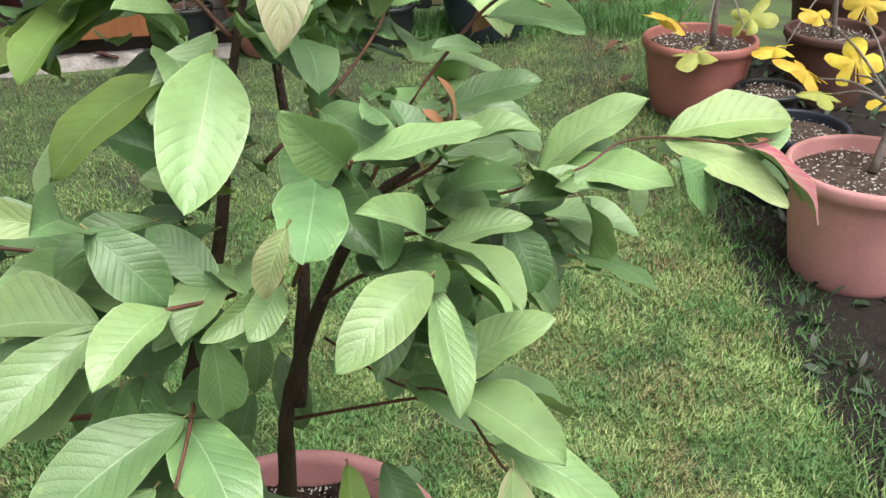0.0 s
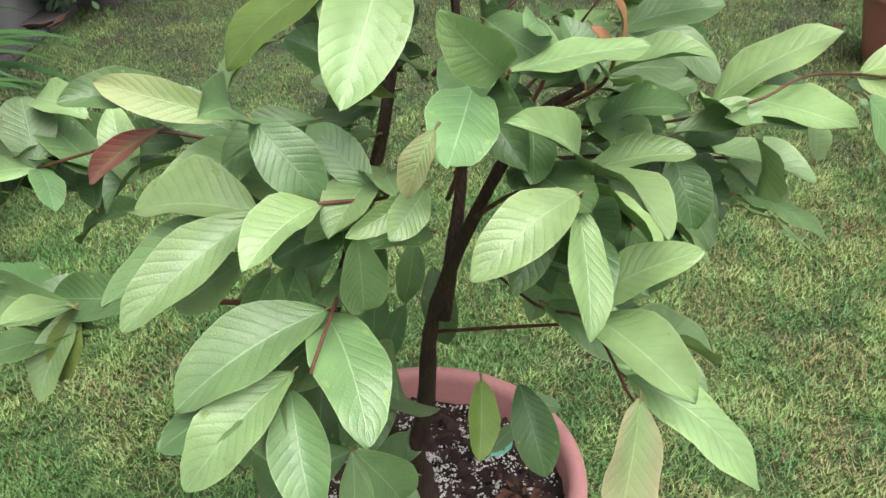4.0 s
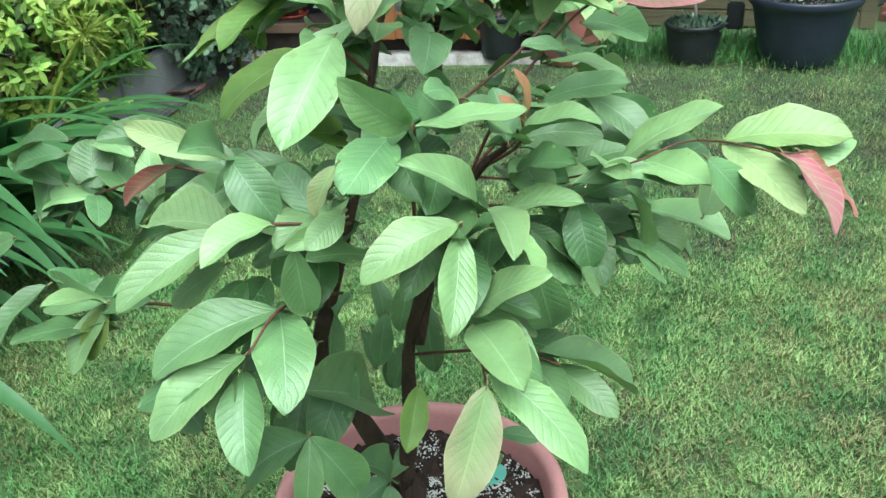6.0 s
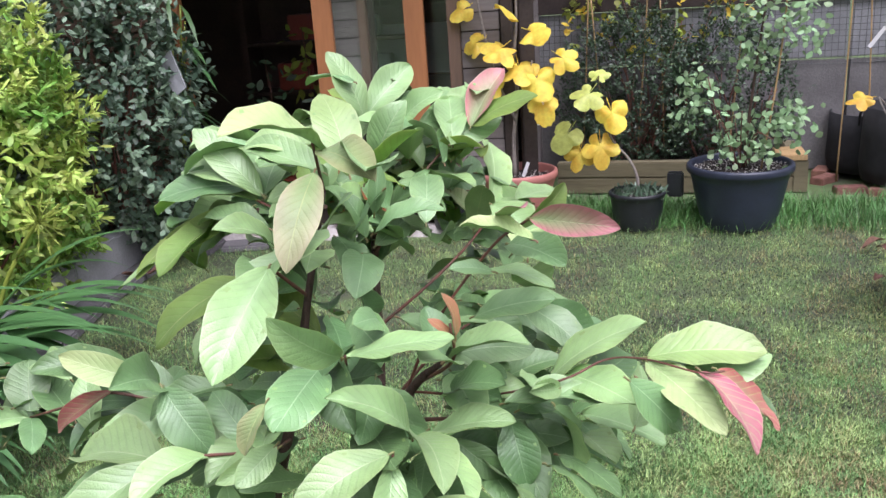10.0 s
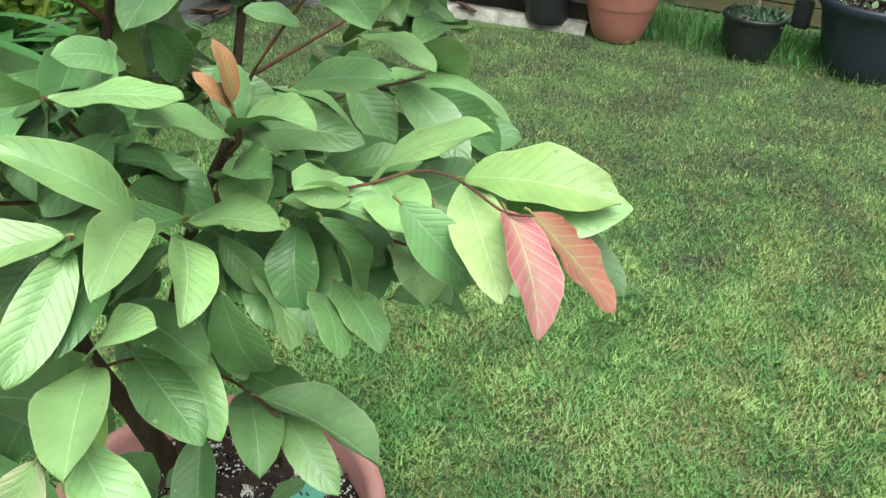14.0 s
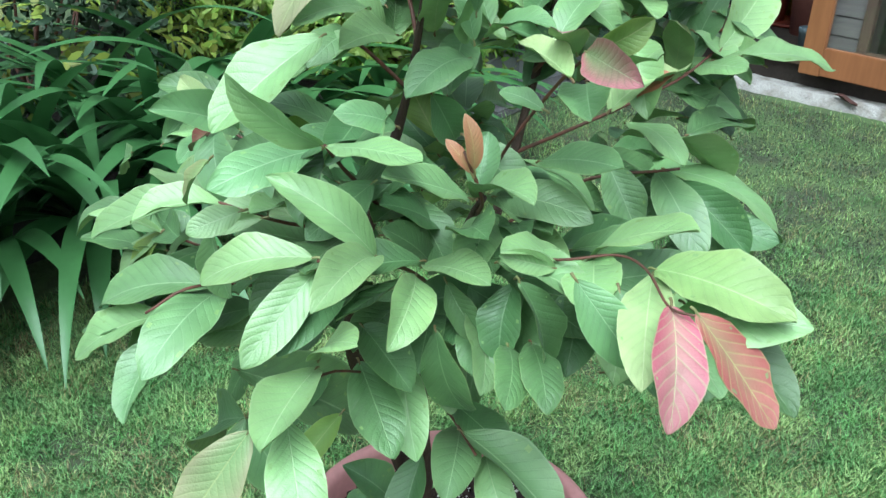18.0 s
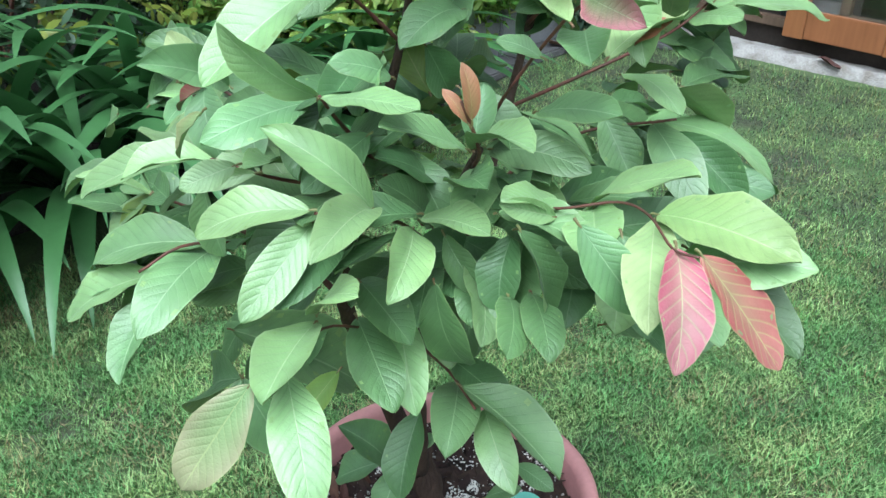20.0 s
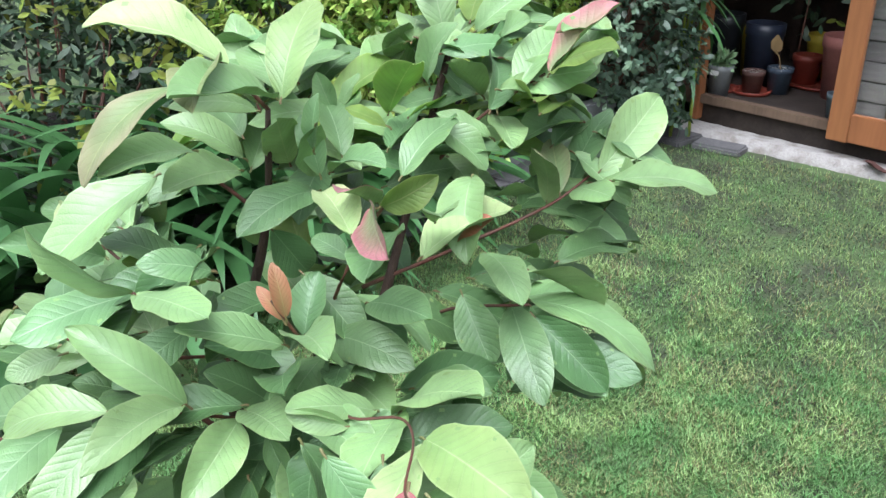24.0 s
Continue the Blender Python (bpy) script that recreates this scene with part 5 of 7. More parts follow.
wood("twig", [(-0.17, 0.87, 0.8), (-0.06, 0.83, 0.86), (0.02, 0.8, 0.9), (0.08, 0.79, 0.9)], 0.0036, 0.0018)
wood("twig", [(-0.12, 0.86, 0.93), (-0.02, 0.73, 0.97), (0.045, 0.632, 1.035), (0.09, 0.56, 1.025), (0.1, 0.545, 1.035)], 0.0024, 0.0014)
wood("twig", [(-0.06, 0.86, 1.06), (0.05, 0.9, 1.06), (0.145, 0.92, 1.058)], 0.004, 0.002)
# leaves: base, tip, width over length, turn about the midrib, tone
blade((-0.039, 0.675, 1.230), (-0.065, 0.595, 1.302), 0.42, -80, "fresh", free=0)
blade((-0.035, 0.678, 1.229), (0.068, 0.723, 1.243), 0.46, -30, "fresh", free=0)
blade((-0.066, 0.678, 1.216), (-0.053, 0.566, 1.199), 0.52, 0, "top", free=0)
blade((0.018, 0.703, 1.131), (-0.023, 0.612, 1.217), 0.32, 0, "fresh", free=0)
blade((0.030, 0.633, 1.153), (-0.031, 0.546, 1.119), 0.44, 5, "fresh", free=0)
blade((0.030, 0.637, 1.142), (0.059, 0.551, 1.077), 0.38, -20, "fresh", free=0)
blade((0.025, 0.698, 1.136), (0.104, 0.600, 1.144), 0.36, -15, "fresh", free=0)
blade((0.011, 0.751, 1.095), (0.095, 0.676, 1.078), 0.42, -40, "fresh", free=0)
blade((-0.177, 0.592, 1.032), (-0.275, 0.489, 0.981), 0.46, 10, "top", free=0)
blade((-0.193, 0.613, 1.013), (-0.101, 0.493, 0.983), 0.44, -10, "top", free=0)
blade((-0.190, 0.543, 0.999), (-0.252, 0.450, 0.932), 0.44, 10, "fresh", free=0)
blade((-0.199, 0.549, 0.971), (-0.150, 0.475, 0.899), 0.46, 10, "top", free=0)
blade((0.049, 0.624, 1.047), (0.138, 0.537, 1.048), 0.44, 5, "fresh", free=0)
blade((0.099, 0.541, 1.041), (0.095, 0.473, 0.951), 0.48, -20, "blushp", free=0)
blade((0.084, 0.580, 1.026), (0.195, 0.551, 0.962), 0.40, -15, "fresh", free=0)
blade((0.042, 0.630, 1.051), (0.129, 0.629, 1.120), 0.42, -20, "fresh", free=0)
blade((-0.008, 0.700, 1.040), (0.089, 0.705, 1.018), 0.48, -10, "deep", free=0)
blade((-0.003, 0.693, 1.001), (0.102, 0.679, 0.957), 0.48, -15, "deep", free=0)
blade((0.063, 0.815, 0.877), (0.157, 0.790, 0.841), 0.42, 10, "fresh", free=0)
blade((0.055, 0.788, 0.914), (0.163, 0.846, 0.839), 0.46, -35, "top", free=0)
blade((0.013, 0.812, 0.882), (0.106, 0.737, 0.874), 0.46, -15, "top", free=0)
blade((0.239, 0.845, 1.190), (0.360, 0.868, 1.199), 0.48, -5, "spring", free=0)
blade((0.239, 0.844, 1.185), (0.334, 0.751, 1.162), 0.32, 15, "pale", free=0)
blade((0.301, 0.802, 1.201), (0.363, 0.752, 1.145), 0.44, -20, "pink", under='leaf_pale', free=0)
blade((0.316, 0.813, 1.199), (0.376, 0.848, 1.122), 0.44, -20, "red", under='leaf_blush', free=0)
blade((0.142, 0.867, 1.148), (0.240, 0.786, 1.162), 0.42, 15, "fresh", free=0)
blade((0.116, 0.878, 1.131), (0.228, 0.903, 1.206), 0.50, -30, "fresh", free=0)
blade((0.115, 0.855, 1.138), (0.135, 0.765, 1.178), 0.44, 10, "fresh", free=0)
blade((0.016, 0.758, 1.107), (0.112, 0.773, 1.130), 0.46, -20, "fresh", free=0)
blade((0.034, 0.800, 1.210), (0.024, 0.793, 1.264), 0.36, 25, "orange", under='leaf_blush', fold=0.4, free=0)
blade((0.031, 0.798, 1.206), (0.010, 0.781, 1.236), 0.36, 0, "orange", under='leaf_blush', fold=0.4, free=0)
blade((0.001, 0.827, 1.166), (-0.029, 0.856, 1.219), 0.56, 5, "top", free=0)
blade((0.033, 0.797, 1.180), (0.040, 0.698, 1.226), 0.44, 10, "top", free=0)
blade((0.011, 0.819, 1.168), (0.117, 0.811, 1.207), 0.44, -20, "fresh", free=0)
blade((0.015, 0.807, 1.129), (0.103, 0.774, 1.171), 0.48, 0, "deep", free=0)
blade((-0.015, 0.862, 1.150), (0.091, 0.907, 1.155), 0.44, 5, "top", free=0)
blade((0.020, 0.889, 1.198), (0.119, 0.911, 1.222), 0.46, -5, "top", free=0)
blade((0.064, 0.902, 1.290), (0.155, 0.833, 1.293), 0.44, 15, "top", free=0)
blade((-0.007, 1.099, 1.141), (0.081, 1.222, 1.055), 0.40, -20, "fresh", free=0)
blade((0.016, 1.060, 1.153), (0.124, 1.038, 1.093), 0.42, 10, "top", free=0)
blade((0.035, 1.078, 1.145), (0.107, 1.129, 1.074), 0.46, 20, "deep", free=0)
blade((-0.024, 1.020, 1.158), (0.029, 1.030, 1.089), 0.56, 10, "top", free=0)
blade((-0.038, 1.057, 1.195), (0.079, 1.034, 1.187), 0.40, -15, "fresh", free=0)
blade((0.022, 1.076, 1.196), (0.016, 1.184, 1.118), 0.48, -55, "fresh", free=0)
blade((-0.124, 1.203, 1.194), (-0.051, 1.271, 1.155), 0.48, 5, "top", free=0)
blade((-0.093, 1.174, 1.219), (-0.054, 1.128, 1.304), 0.44, -5, "blush", free=0)
blade((-0.115, 1.221, 1.223), (-0.142, 1.299, 1.310), 0.40, -15, "top", free=0)
blade((-0.088, 1.248, 1.250), (-0.141, 1.376, 1.318), 0.42, 30, "fresh", free=0)
blade((-0.039, 1.228, 1.255), (-0.005, 1.366, 1.229), 0.48, -10, "fresh", free=0)
blade((-0.098, 1.216, 1.230), (-0.001, 1.199, 1.253), 0.46, 15, "fresh", free=0)
blade((-0.144, 1.256, 1.297), (-0.118, 1.145, 1.291), 0.46, 5, "top", free=0)
blade((0.108, 0.860, 1.335), (0.215, 0.828, 1.339), 0.32, 45, "pblush", free=0)
blade((0.103, 0.871, 1.333), (0.132, 0.911, 1.364), 0.50, 60, "lime", free=0)
blade((0.082, 0.919, 1.267), (0.045, 1.047, 1.280), 0.48, -20, "pale", free=0)
blade((0.046, 0.963, 1.257), (0.085, 0.993, 1.294), 0.46, -10, "orange", under='leaf_blush', fold=0.4, free=0)
blade((-0.091, 0.743, 1.408), (-0.078, 0.651, 1.327), 0.38, 0, "blushp", free=0)
blade((-0.115, 0.804, 1.418), (-0.160, 0.680, 1.459), 0.46, 10, "pale", free=0)
blade((-0.115, 0.855, 1.379), (-0.183, 0.921, 1.465), 0.46, 0, "spring", free=0)
blade((-0.088, 0.840, 1.387), (-0.019, 0.726, 1.415), 0.48, -10, "fresh", free=0)
blade((-0.222, 0.837, 1.286), (-0.245, 0.752, 1.333), 0.44, -5, "fresh", free=0)
blade((-0.157, 0.816, 1.294), (-0.103, 0.724, 1.302), 0.48, -20, "fresh", free=0)
blade((-0.131, 0.894, 1.266), (-0.084, 0.789, 1.247), 0.46, -10, "top", free=0)
blade((-0.178, 1.002, 1.332), (-0.084, 0.989, 1.409), 0.46, -30, "lime", free=0)
blade((-0.075, 0.971, 1.289), (-0.109, 1.056, 1.335), 0.46, -5, "top", free=0)
blade((-0.225, 1.100, 1.403), (-0.275, 1.096, 1.503), 0.46, -5, "fresh", free=0)
blade((-0.251, 1.158, 1.402), (-0.212, 1.238, 1.466), 0.50, 25, "fresh", free=0)
blade((-0.332, 0.879, 1.311), (-0.355, 0.770, 1.260), 0.44, 20, "lime", free=0)
blade((-0.205, 0.760, 1.273), (-0.293, 0.681, 1.209), 0.46, 15, "lime", free=0)
blade((-0.190, 1.062, 1.353), (-0.142, 1.072, 1.435), 0.54, 30, "fresh", free=0)
blade((-0.203, 1.167, 1.379), (-0.122, 1.157, 1.436), 0.46, 40, "fresh", free=0)
blade((-0.247, 0.635, 1.186), (-0.186, 0.627, 1.121), 0.58, 20, "top", free=0)
blade((-0.182, 0.616, 1.124), (-0.208, 0.523, 1.111), 0.48, 15, "fresh", free=0)
blade((-0.064, 0.574, 1.224), (-0.081, 0.554, 1.177), 0.46, 20, "blush", free=0)
blade((-0.084, 0.607, 1.158), (-0.096, 0.553, 1.140), 0.54, -20, "fresh", free=0)
blade((0.119, 1.005, 1.022), (0.239, 0.964, 1.019), 0.48, -5, "fresh", free=0)
blade((0.115, 0.936, 1.044), (0.202, 0.854, 1.046), 0.48, -15, "fresh", free=0)
blade((0.237, 0.764, 1.200), (0.281, 0.804, 1.129), 0.44, 25, "top", free=0)
blade((0.089, 0.816, 1.108), (0.118, 0.786, 1.041), 0.62, 20, "deep", free=0)
blade((0.038, 0.771, 1.096), (0.090, 0.788, 1.047), 0.46, 40, "deep", free=0)
blade((0.157, 0.771, 1.156), (0.164, 0.798, 1.060), 0.44, -45, "deep", free=0)
blade((0.153, 0.793, 1.084), (0.231, 0.755, 1.071), 0.46, -20, "deep", free=0)
blade((0.146, 0.772, 1.083), (0.215, 0.721, 1.075), 0.46, -40, "deep", free=0)
blade((0.065, 0.744, 1.062), (0.073, 0.784, 0.955), 0.46, 45, "deep", free=0)
blade((-0.037, 0.802, 1.065), (-0.022, 0.730, 1.139), 0.46, -10, "deep", free=0)
blade((-0.069, 0.824, 1.100), (-0.041, 0.736, 1.157), 0.48, -5, "deep", free=0)
blade((-0.132, 0.747, 1.143), (-0.031, 0.745, 1.182), 0.46, -5, "deep", free=0)
blade((-0.184, 0.880, 1.285), (-0.110, 0.847, 1.360), 0.44, 5, "top", free=0)
blade((-0.086, 0.880, 1.354), (-0.143, 0.897, 1.281), 0.46, 5, "top", free=0)
blade((-0.104, 0.831, 1.242), (-0.117, 0.872, 1.178), 0.58, 50, "deep", free=0)
blade((-0.301, 1.096, 1.333), (-0.243, 1.047, 1.419), 0.46, 40, "fresh", free=0)
blade((-0.168, 1.123, 1.340), (-0.122, 1.054, 1.397), 0.44, 20, "top", free=0)
blade((-0.100, 1.094, 1.342), (-0.186, 1.142, 1.382), 0.46, 45, "top", free=0)
blade((-0.099, 1.128, 1.363), (-0.141, 1.219, 1.418), 0.46, -5, "fresh", free=0)
blade((-0.083, 1.162, 1.382), (-0.053, 1.231, 1.458), 0.46, -10, "pblush", free=0)
blade((-0.083, 1.164, 1.383), (0.017, 1.177, 1.426), 0.46, 10, "lime", free=0)
blade((-0.159, 1.139, 1.316), (-0.054, 1.098, 1.310), 0.42, -20, "fresh", free=0)
blade((0.117, 0.838, 1.317), (0.027, 0.846, 1.326), 0.44, 20, "pale", free=0)
blade((0.067, 0.883, 1.322), (0.110, 0.829, 1.356), 0.46, 15, "pblush", free=0)
blade((-0.032, 0.750, 1.240), (-0.023, 0.681, 1.266), 0.46, -20, "top", free=0)
# leaves further round the crown
blade((-0.154, 0.727, 1.302), (-0.150, 0.603, 1.217), 0.47, -5, "fresh", arch=0.05, free=0)
blade((-0.241, 0.612, 1.108), (-0.373, 0.617, 1.087), 0.60, 0, "fresh")
blade((-0.241, 0.612, 1.108), (-0.314, 0.496, 1.051), 0.38, 0, "fresh")
blade((-0.241, 0.612, 1.108), (-0.374, 0.546, 1.029), 0.35, 20, "top")
blade((-0.569, 0.713, 1.060), (-0.613, 0.764, 1.117), 0.75, 0, "top")
blade((-0.569, 0.713, 1.060), (-0.660, 0.680, 1.035), 0.50, 0, "fresh")
blade((-0.569, 0.713, 1.060), (-0.640, 0.740, 1.070), 0.35, -20, "fresh")
blade((-0.569, 0.713, 1.060), (-0.500, 0.650, 1.050), 0.40, -20, "top")
blade((-0.382, 0.687, 1.138), (-0.457, 0.661, 1.083), 0.32, 0, "red", under='leaf_blush')
blade((-0.430, 0.690, 1.070), (-0.467, 0.731, 1.137), 0.50, 0, "fresh")
blade((-0.293, 0.677, 1.164), (-0.405, 0.642, 1.202), 0.32, -50, "pale")
blade((-0.293, 0.676, 1.164), (-0.252, 0.567, 1.217), 0.45, -40, "top")
blade((-0.152, 0.657, 1.117), (-0.220, 0.682, 1.163), 0.50, 0, "top")
blade((-0.104, 0.634, 1.136), (-0.145, 0.580, 1.118), 0.35, -20, "fresh")
blade((-0.139, 0.589, 1.115), (-0.147, 0.605, 1.026), 0.50, 0, "top")
blade((-0.471, 0.609, 0.964), (-0.620, 0.657, 0.928), 0.40, -30, "fresh")
blade((-0.471, 0.609, 0.964), (-0.467, 0.515, 1.012), 0.35, 0, "fresh")
blade((-0.471, 0.609, 0.964), (-0.488, 0.544, 0.889), 0.45, 0, "fresh")
blade((-0.471, 0.609, 0.964), (-0.476, 0.567, 0.901), 0.50, 0, "lime")
blade((0.150, 0.815, 1.155), (0.131, 0.766, 1.171), 0.45, -20, "fresh")
blade((0.142, 0.915, 1.060), (0.193, 0.914, 1.016), 0.42, 0, "top")
blade((0.238, 0.810, 1.179), (0.283, 0.796, 1.133), 0.50, 0, "top")
blade((-0.080, 1.225, 1.240), (-0.135, 1.190, 1.215), 0.50, 0, "fresh")
blade((-0.090, 1.190, 1.230), (-0.160, 1.220, 1.275), 0.45, 20, "blush")
blade((-0.179, 1.181, 1.280), (-0.168, 1.277, 1.293), 0.45, 0, "top")
blade((-0.110, 0.790, 1.420), (-0.020, 0.745, 1.400), 0.55, 20, "blush")
blade((-0.230, 1.117, 1.404), (-0.287, 1.086, 1.420), 0.50, 0, "top")
blade((-0.159, 1.195, 1.350), (-0.103, 1.181, 1.398), 0.50, 0, "fresh")
blade((-0.263, 0.869, 1.338), (-0.460, 0.900, 1.300), 0.35, 0, "lime")
blade((-0.270, 0.865, 1.330), (-0.430, 0.850, 1.244), 0.25, -30, "lime")
blade((-0.255, 0.870, 1.345), (-0.350, 0.870, 1.430), 0.40, 0, "fresh")
blade((-0.255, 0.870, 1.345), (-0.385, 0.875, 1.370), 0.35, 0, "fresh")
blade((-0.230, 0.840, 1.310), (-0.340, 0.840, 1.310), 0.45, 0, "top")
blade((-0.260, 0.880, 1.340), (-0.290, 1.000, 1.380), 0.45, 0, "top")
blade((-0.260, 0.880, 1.330), (-0.360, 0.970, 1.310), 0.45, 0, "top")
blade((-0.232, 0.908, 1.366), (-0.214, 0.813, 1.395), 0.45, 0, "top")
blade((-0.157, 0.865, 1.378), (-0.276, 0.872, 1.407), 0.45, 0, "fresh")
blade((-0.124, 0.895, 1.288), (-0.149, 0.885, 1.350), 0.50, 10, "top")
blade((-0.177, 1.039, 1.257), (-0.103, 1.053, 1.340), 0.50, 0, "top")
blade((0.061, 0.856, 1.270), (0.015, 0.837, 1.277), 0.50, 0, "top")
blade((-0.028, 1.115, 1.119), (0.109, 1.129, 1.069), 0.45, 20, "top")
blade((-0.185, 0.847, 1.350), (-0.158, 0.749, 1.372), 0.30, -20, "fresh")
blade((-0.379, 0.891, 1.293), (-0.422, 0.799, 1.242), 0.25, 0, "lime")
blade((-0.117, 0.906, 1.291), (-0.030, 0.933, 1.320), 0.50, 0, "top")
blade((-0.068, 0.700, 0.887), (-0.052, 0.634, 0.839), 0.45, 0, "lime")
blade((-0.185, 0.617, 0.903), (-0.186, 0.782, 0.763), 0.50, 10, "top")
blade((-0.184, 0.623, 0.829), (-0.305, 0.628, 0.692), 0.50, 0, "top")
blade((-0.184, 0.623, 0.829), (-0.183, 0.594, 0.735), 0.42, 0, "top")
blade((-0.184, 0.623, 0.829), (-0.154, 0.668, 0.713), 0.50, 0, "top")
blade((-0.223, 0.847, 0.561), (-0.287, 0.791, 0.497), 0.60, 0, "top")
blade((-0.247, 0.884, 0.510), (-0.225, 0.836, 0.427), 0.65, 0, "top")
blade((-0.223, 0.847, 0.561), (-0.238, 0.775, 0.649), 0.60, 0, "top")
blade((-0.241, 0.876, 0.536), (-0.215, 0.931, 0.580), 0.50, 0, "top")
blade((-0.104, 0.968, 1.338), (-0.110, 0.922, 1.362), 0.50, 0, "lime")
blade((-0.154, 1.135, 1.325), (-0.205, 1.154, 1.380), 0.50, 0, "fresh")
blade((-0.101, 0.882, 1.325), (-0.092, 0.887, 1.386), 0.40, 0, "top")
blade((-0.123, 1.110, 1.301), (-0.153, 1.051, 1.331), 0.45, 0, "fresh")
blade((-0.193, 1.086, 1.263), (-0.128, 1.095, 1.232), 0.50, 0, "fresh")
blade((-0.198, 1.132, 1.318), (-0.230, 1.097, 1.365), 0.50, 0, "top")
blade((-0.197, 0.917, 1.296), (-0.144, 0.952, 1.279), 0.50, 0, "fresh")
blade((-0.209, 0.944, 1.331), (-0.216, 0.928, 1.379), 0.55, 0, "fresh")
blade((-0.215, 0.954, 1.328), (-0.207, 0.978, 1.374), 0.55, 0, "fresh")
blade((-0.204, 1.021, 1.273), (-0.175, 0.922, 1.271), 0.40, 0, "fresh")
# inner leaves; the "deep" ones hold the crown's shade in a darker colour
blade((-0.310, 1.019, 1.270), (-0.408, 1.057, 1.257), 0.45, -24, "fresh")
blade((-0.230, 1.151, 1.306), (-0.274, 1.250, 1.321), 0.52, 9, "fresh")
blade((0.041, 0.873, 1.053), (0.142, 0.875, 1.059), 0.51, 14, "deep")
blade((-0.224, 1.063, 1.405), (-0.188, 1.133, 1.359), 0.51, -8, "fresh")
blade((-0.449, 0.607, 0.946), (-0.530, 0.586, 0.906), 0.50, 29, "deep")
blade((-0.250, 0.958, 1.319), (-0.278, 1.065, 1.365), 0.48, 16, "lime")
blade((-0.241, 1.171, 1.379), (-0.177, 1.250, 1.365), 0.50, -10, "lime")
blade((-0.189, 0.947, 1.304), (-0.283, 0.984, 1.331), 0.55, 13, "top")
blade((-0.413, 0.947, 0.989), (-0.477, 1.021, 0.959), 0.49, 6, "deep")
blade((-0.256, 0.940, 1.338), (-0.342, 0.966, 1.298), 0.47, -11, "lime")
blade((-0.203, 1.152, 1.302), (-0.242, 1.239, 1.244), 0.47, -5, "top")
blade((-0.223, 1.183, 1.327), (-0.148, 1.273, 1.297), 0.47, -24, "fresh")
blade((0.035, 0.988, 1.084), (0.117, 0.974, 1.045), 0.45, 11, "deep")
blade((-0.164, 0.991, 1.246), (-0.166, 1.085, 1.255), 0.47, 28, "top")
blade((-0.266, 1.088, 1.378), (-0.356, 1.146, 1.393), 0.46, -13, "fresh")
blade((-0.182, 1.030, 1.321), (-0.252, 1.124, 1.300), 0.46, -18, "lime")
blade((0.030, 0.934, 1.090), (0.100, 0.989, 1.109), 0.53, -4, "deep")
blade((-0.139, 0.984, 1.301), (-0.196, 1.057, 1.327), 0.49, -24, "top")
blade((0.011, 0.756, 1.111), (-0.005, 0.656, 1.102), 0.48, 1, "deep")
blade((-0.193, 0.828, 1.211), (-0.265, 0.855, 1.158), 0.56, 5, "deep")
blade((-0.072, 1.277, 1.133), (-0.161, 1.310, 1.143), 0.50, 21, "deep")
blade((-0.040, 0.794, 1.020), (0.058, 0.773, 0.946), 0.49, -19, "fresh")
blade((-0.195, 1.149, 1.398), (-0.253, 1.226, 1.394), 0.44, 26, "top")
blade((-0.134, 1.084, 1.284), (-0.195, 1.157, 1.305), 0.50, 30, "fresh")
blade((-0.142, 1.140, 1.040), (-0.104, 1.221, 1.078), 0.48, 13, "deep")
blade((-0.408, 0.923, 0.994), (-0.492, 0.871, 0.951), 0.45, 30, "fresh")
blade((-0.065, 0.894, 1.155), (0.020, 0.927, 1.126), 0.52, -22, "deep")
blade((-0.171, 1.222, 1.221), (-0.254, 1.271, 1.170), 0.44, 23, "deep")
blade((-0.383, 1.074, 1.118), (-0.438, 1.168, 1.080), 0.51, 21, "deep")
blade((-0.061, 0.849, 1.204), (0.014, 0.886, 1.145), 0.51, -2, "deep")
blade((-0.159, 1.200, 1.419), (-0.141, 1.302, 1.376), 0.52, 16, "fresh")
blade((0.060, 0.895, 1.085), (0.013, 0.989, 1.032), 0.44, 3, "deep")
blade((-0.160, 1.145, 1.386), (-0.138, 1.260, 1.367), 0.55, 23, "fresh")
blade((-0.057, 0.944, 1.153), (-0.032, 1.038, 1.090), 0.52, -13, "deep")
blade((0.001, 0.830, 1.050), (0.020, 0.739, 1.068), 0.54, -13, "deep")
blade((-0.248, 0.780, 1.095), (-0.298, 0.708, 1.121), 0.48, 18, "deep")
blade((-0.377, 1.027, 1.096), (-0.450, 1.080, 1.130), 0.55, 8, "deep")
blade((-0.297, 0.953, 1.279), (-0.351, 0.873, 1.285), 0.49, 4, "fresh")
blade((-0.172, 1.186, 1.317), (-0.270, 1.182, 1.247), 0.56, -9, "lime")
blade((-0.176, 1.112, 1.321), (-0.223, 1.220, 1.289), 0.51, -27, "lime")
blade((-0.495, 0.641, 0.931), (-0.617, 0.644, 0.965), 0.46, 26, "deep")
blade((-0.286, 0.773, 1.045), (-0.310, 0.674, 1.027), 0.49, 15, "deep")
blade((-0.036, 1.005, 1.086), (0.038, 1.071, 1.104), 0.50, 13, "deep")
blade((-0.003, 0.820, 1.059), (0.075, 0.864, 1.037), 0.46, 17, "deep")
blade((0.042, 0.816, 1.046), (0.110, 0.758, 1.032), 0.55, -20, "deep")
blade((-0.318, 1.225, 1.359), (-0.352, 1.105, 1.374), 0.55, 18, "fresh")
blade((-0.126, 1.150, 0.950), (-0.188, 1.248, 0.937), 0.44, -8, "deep")
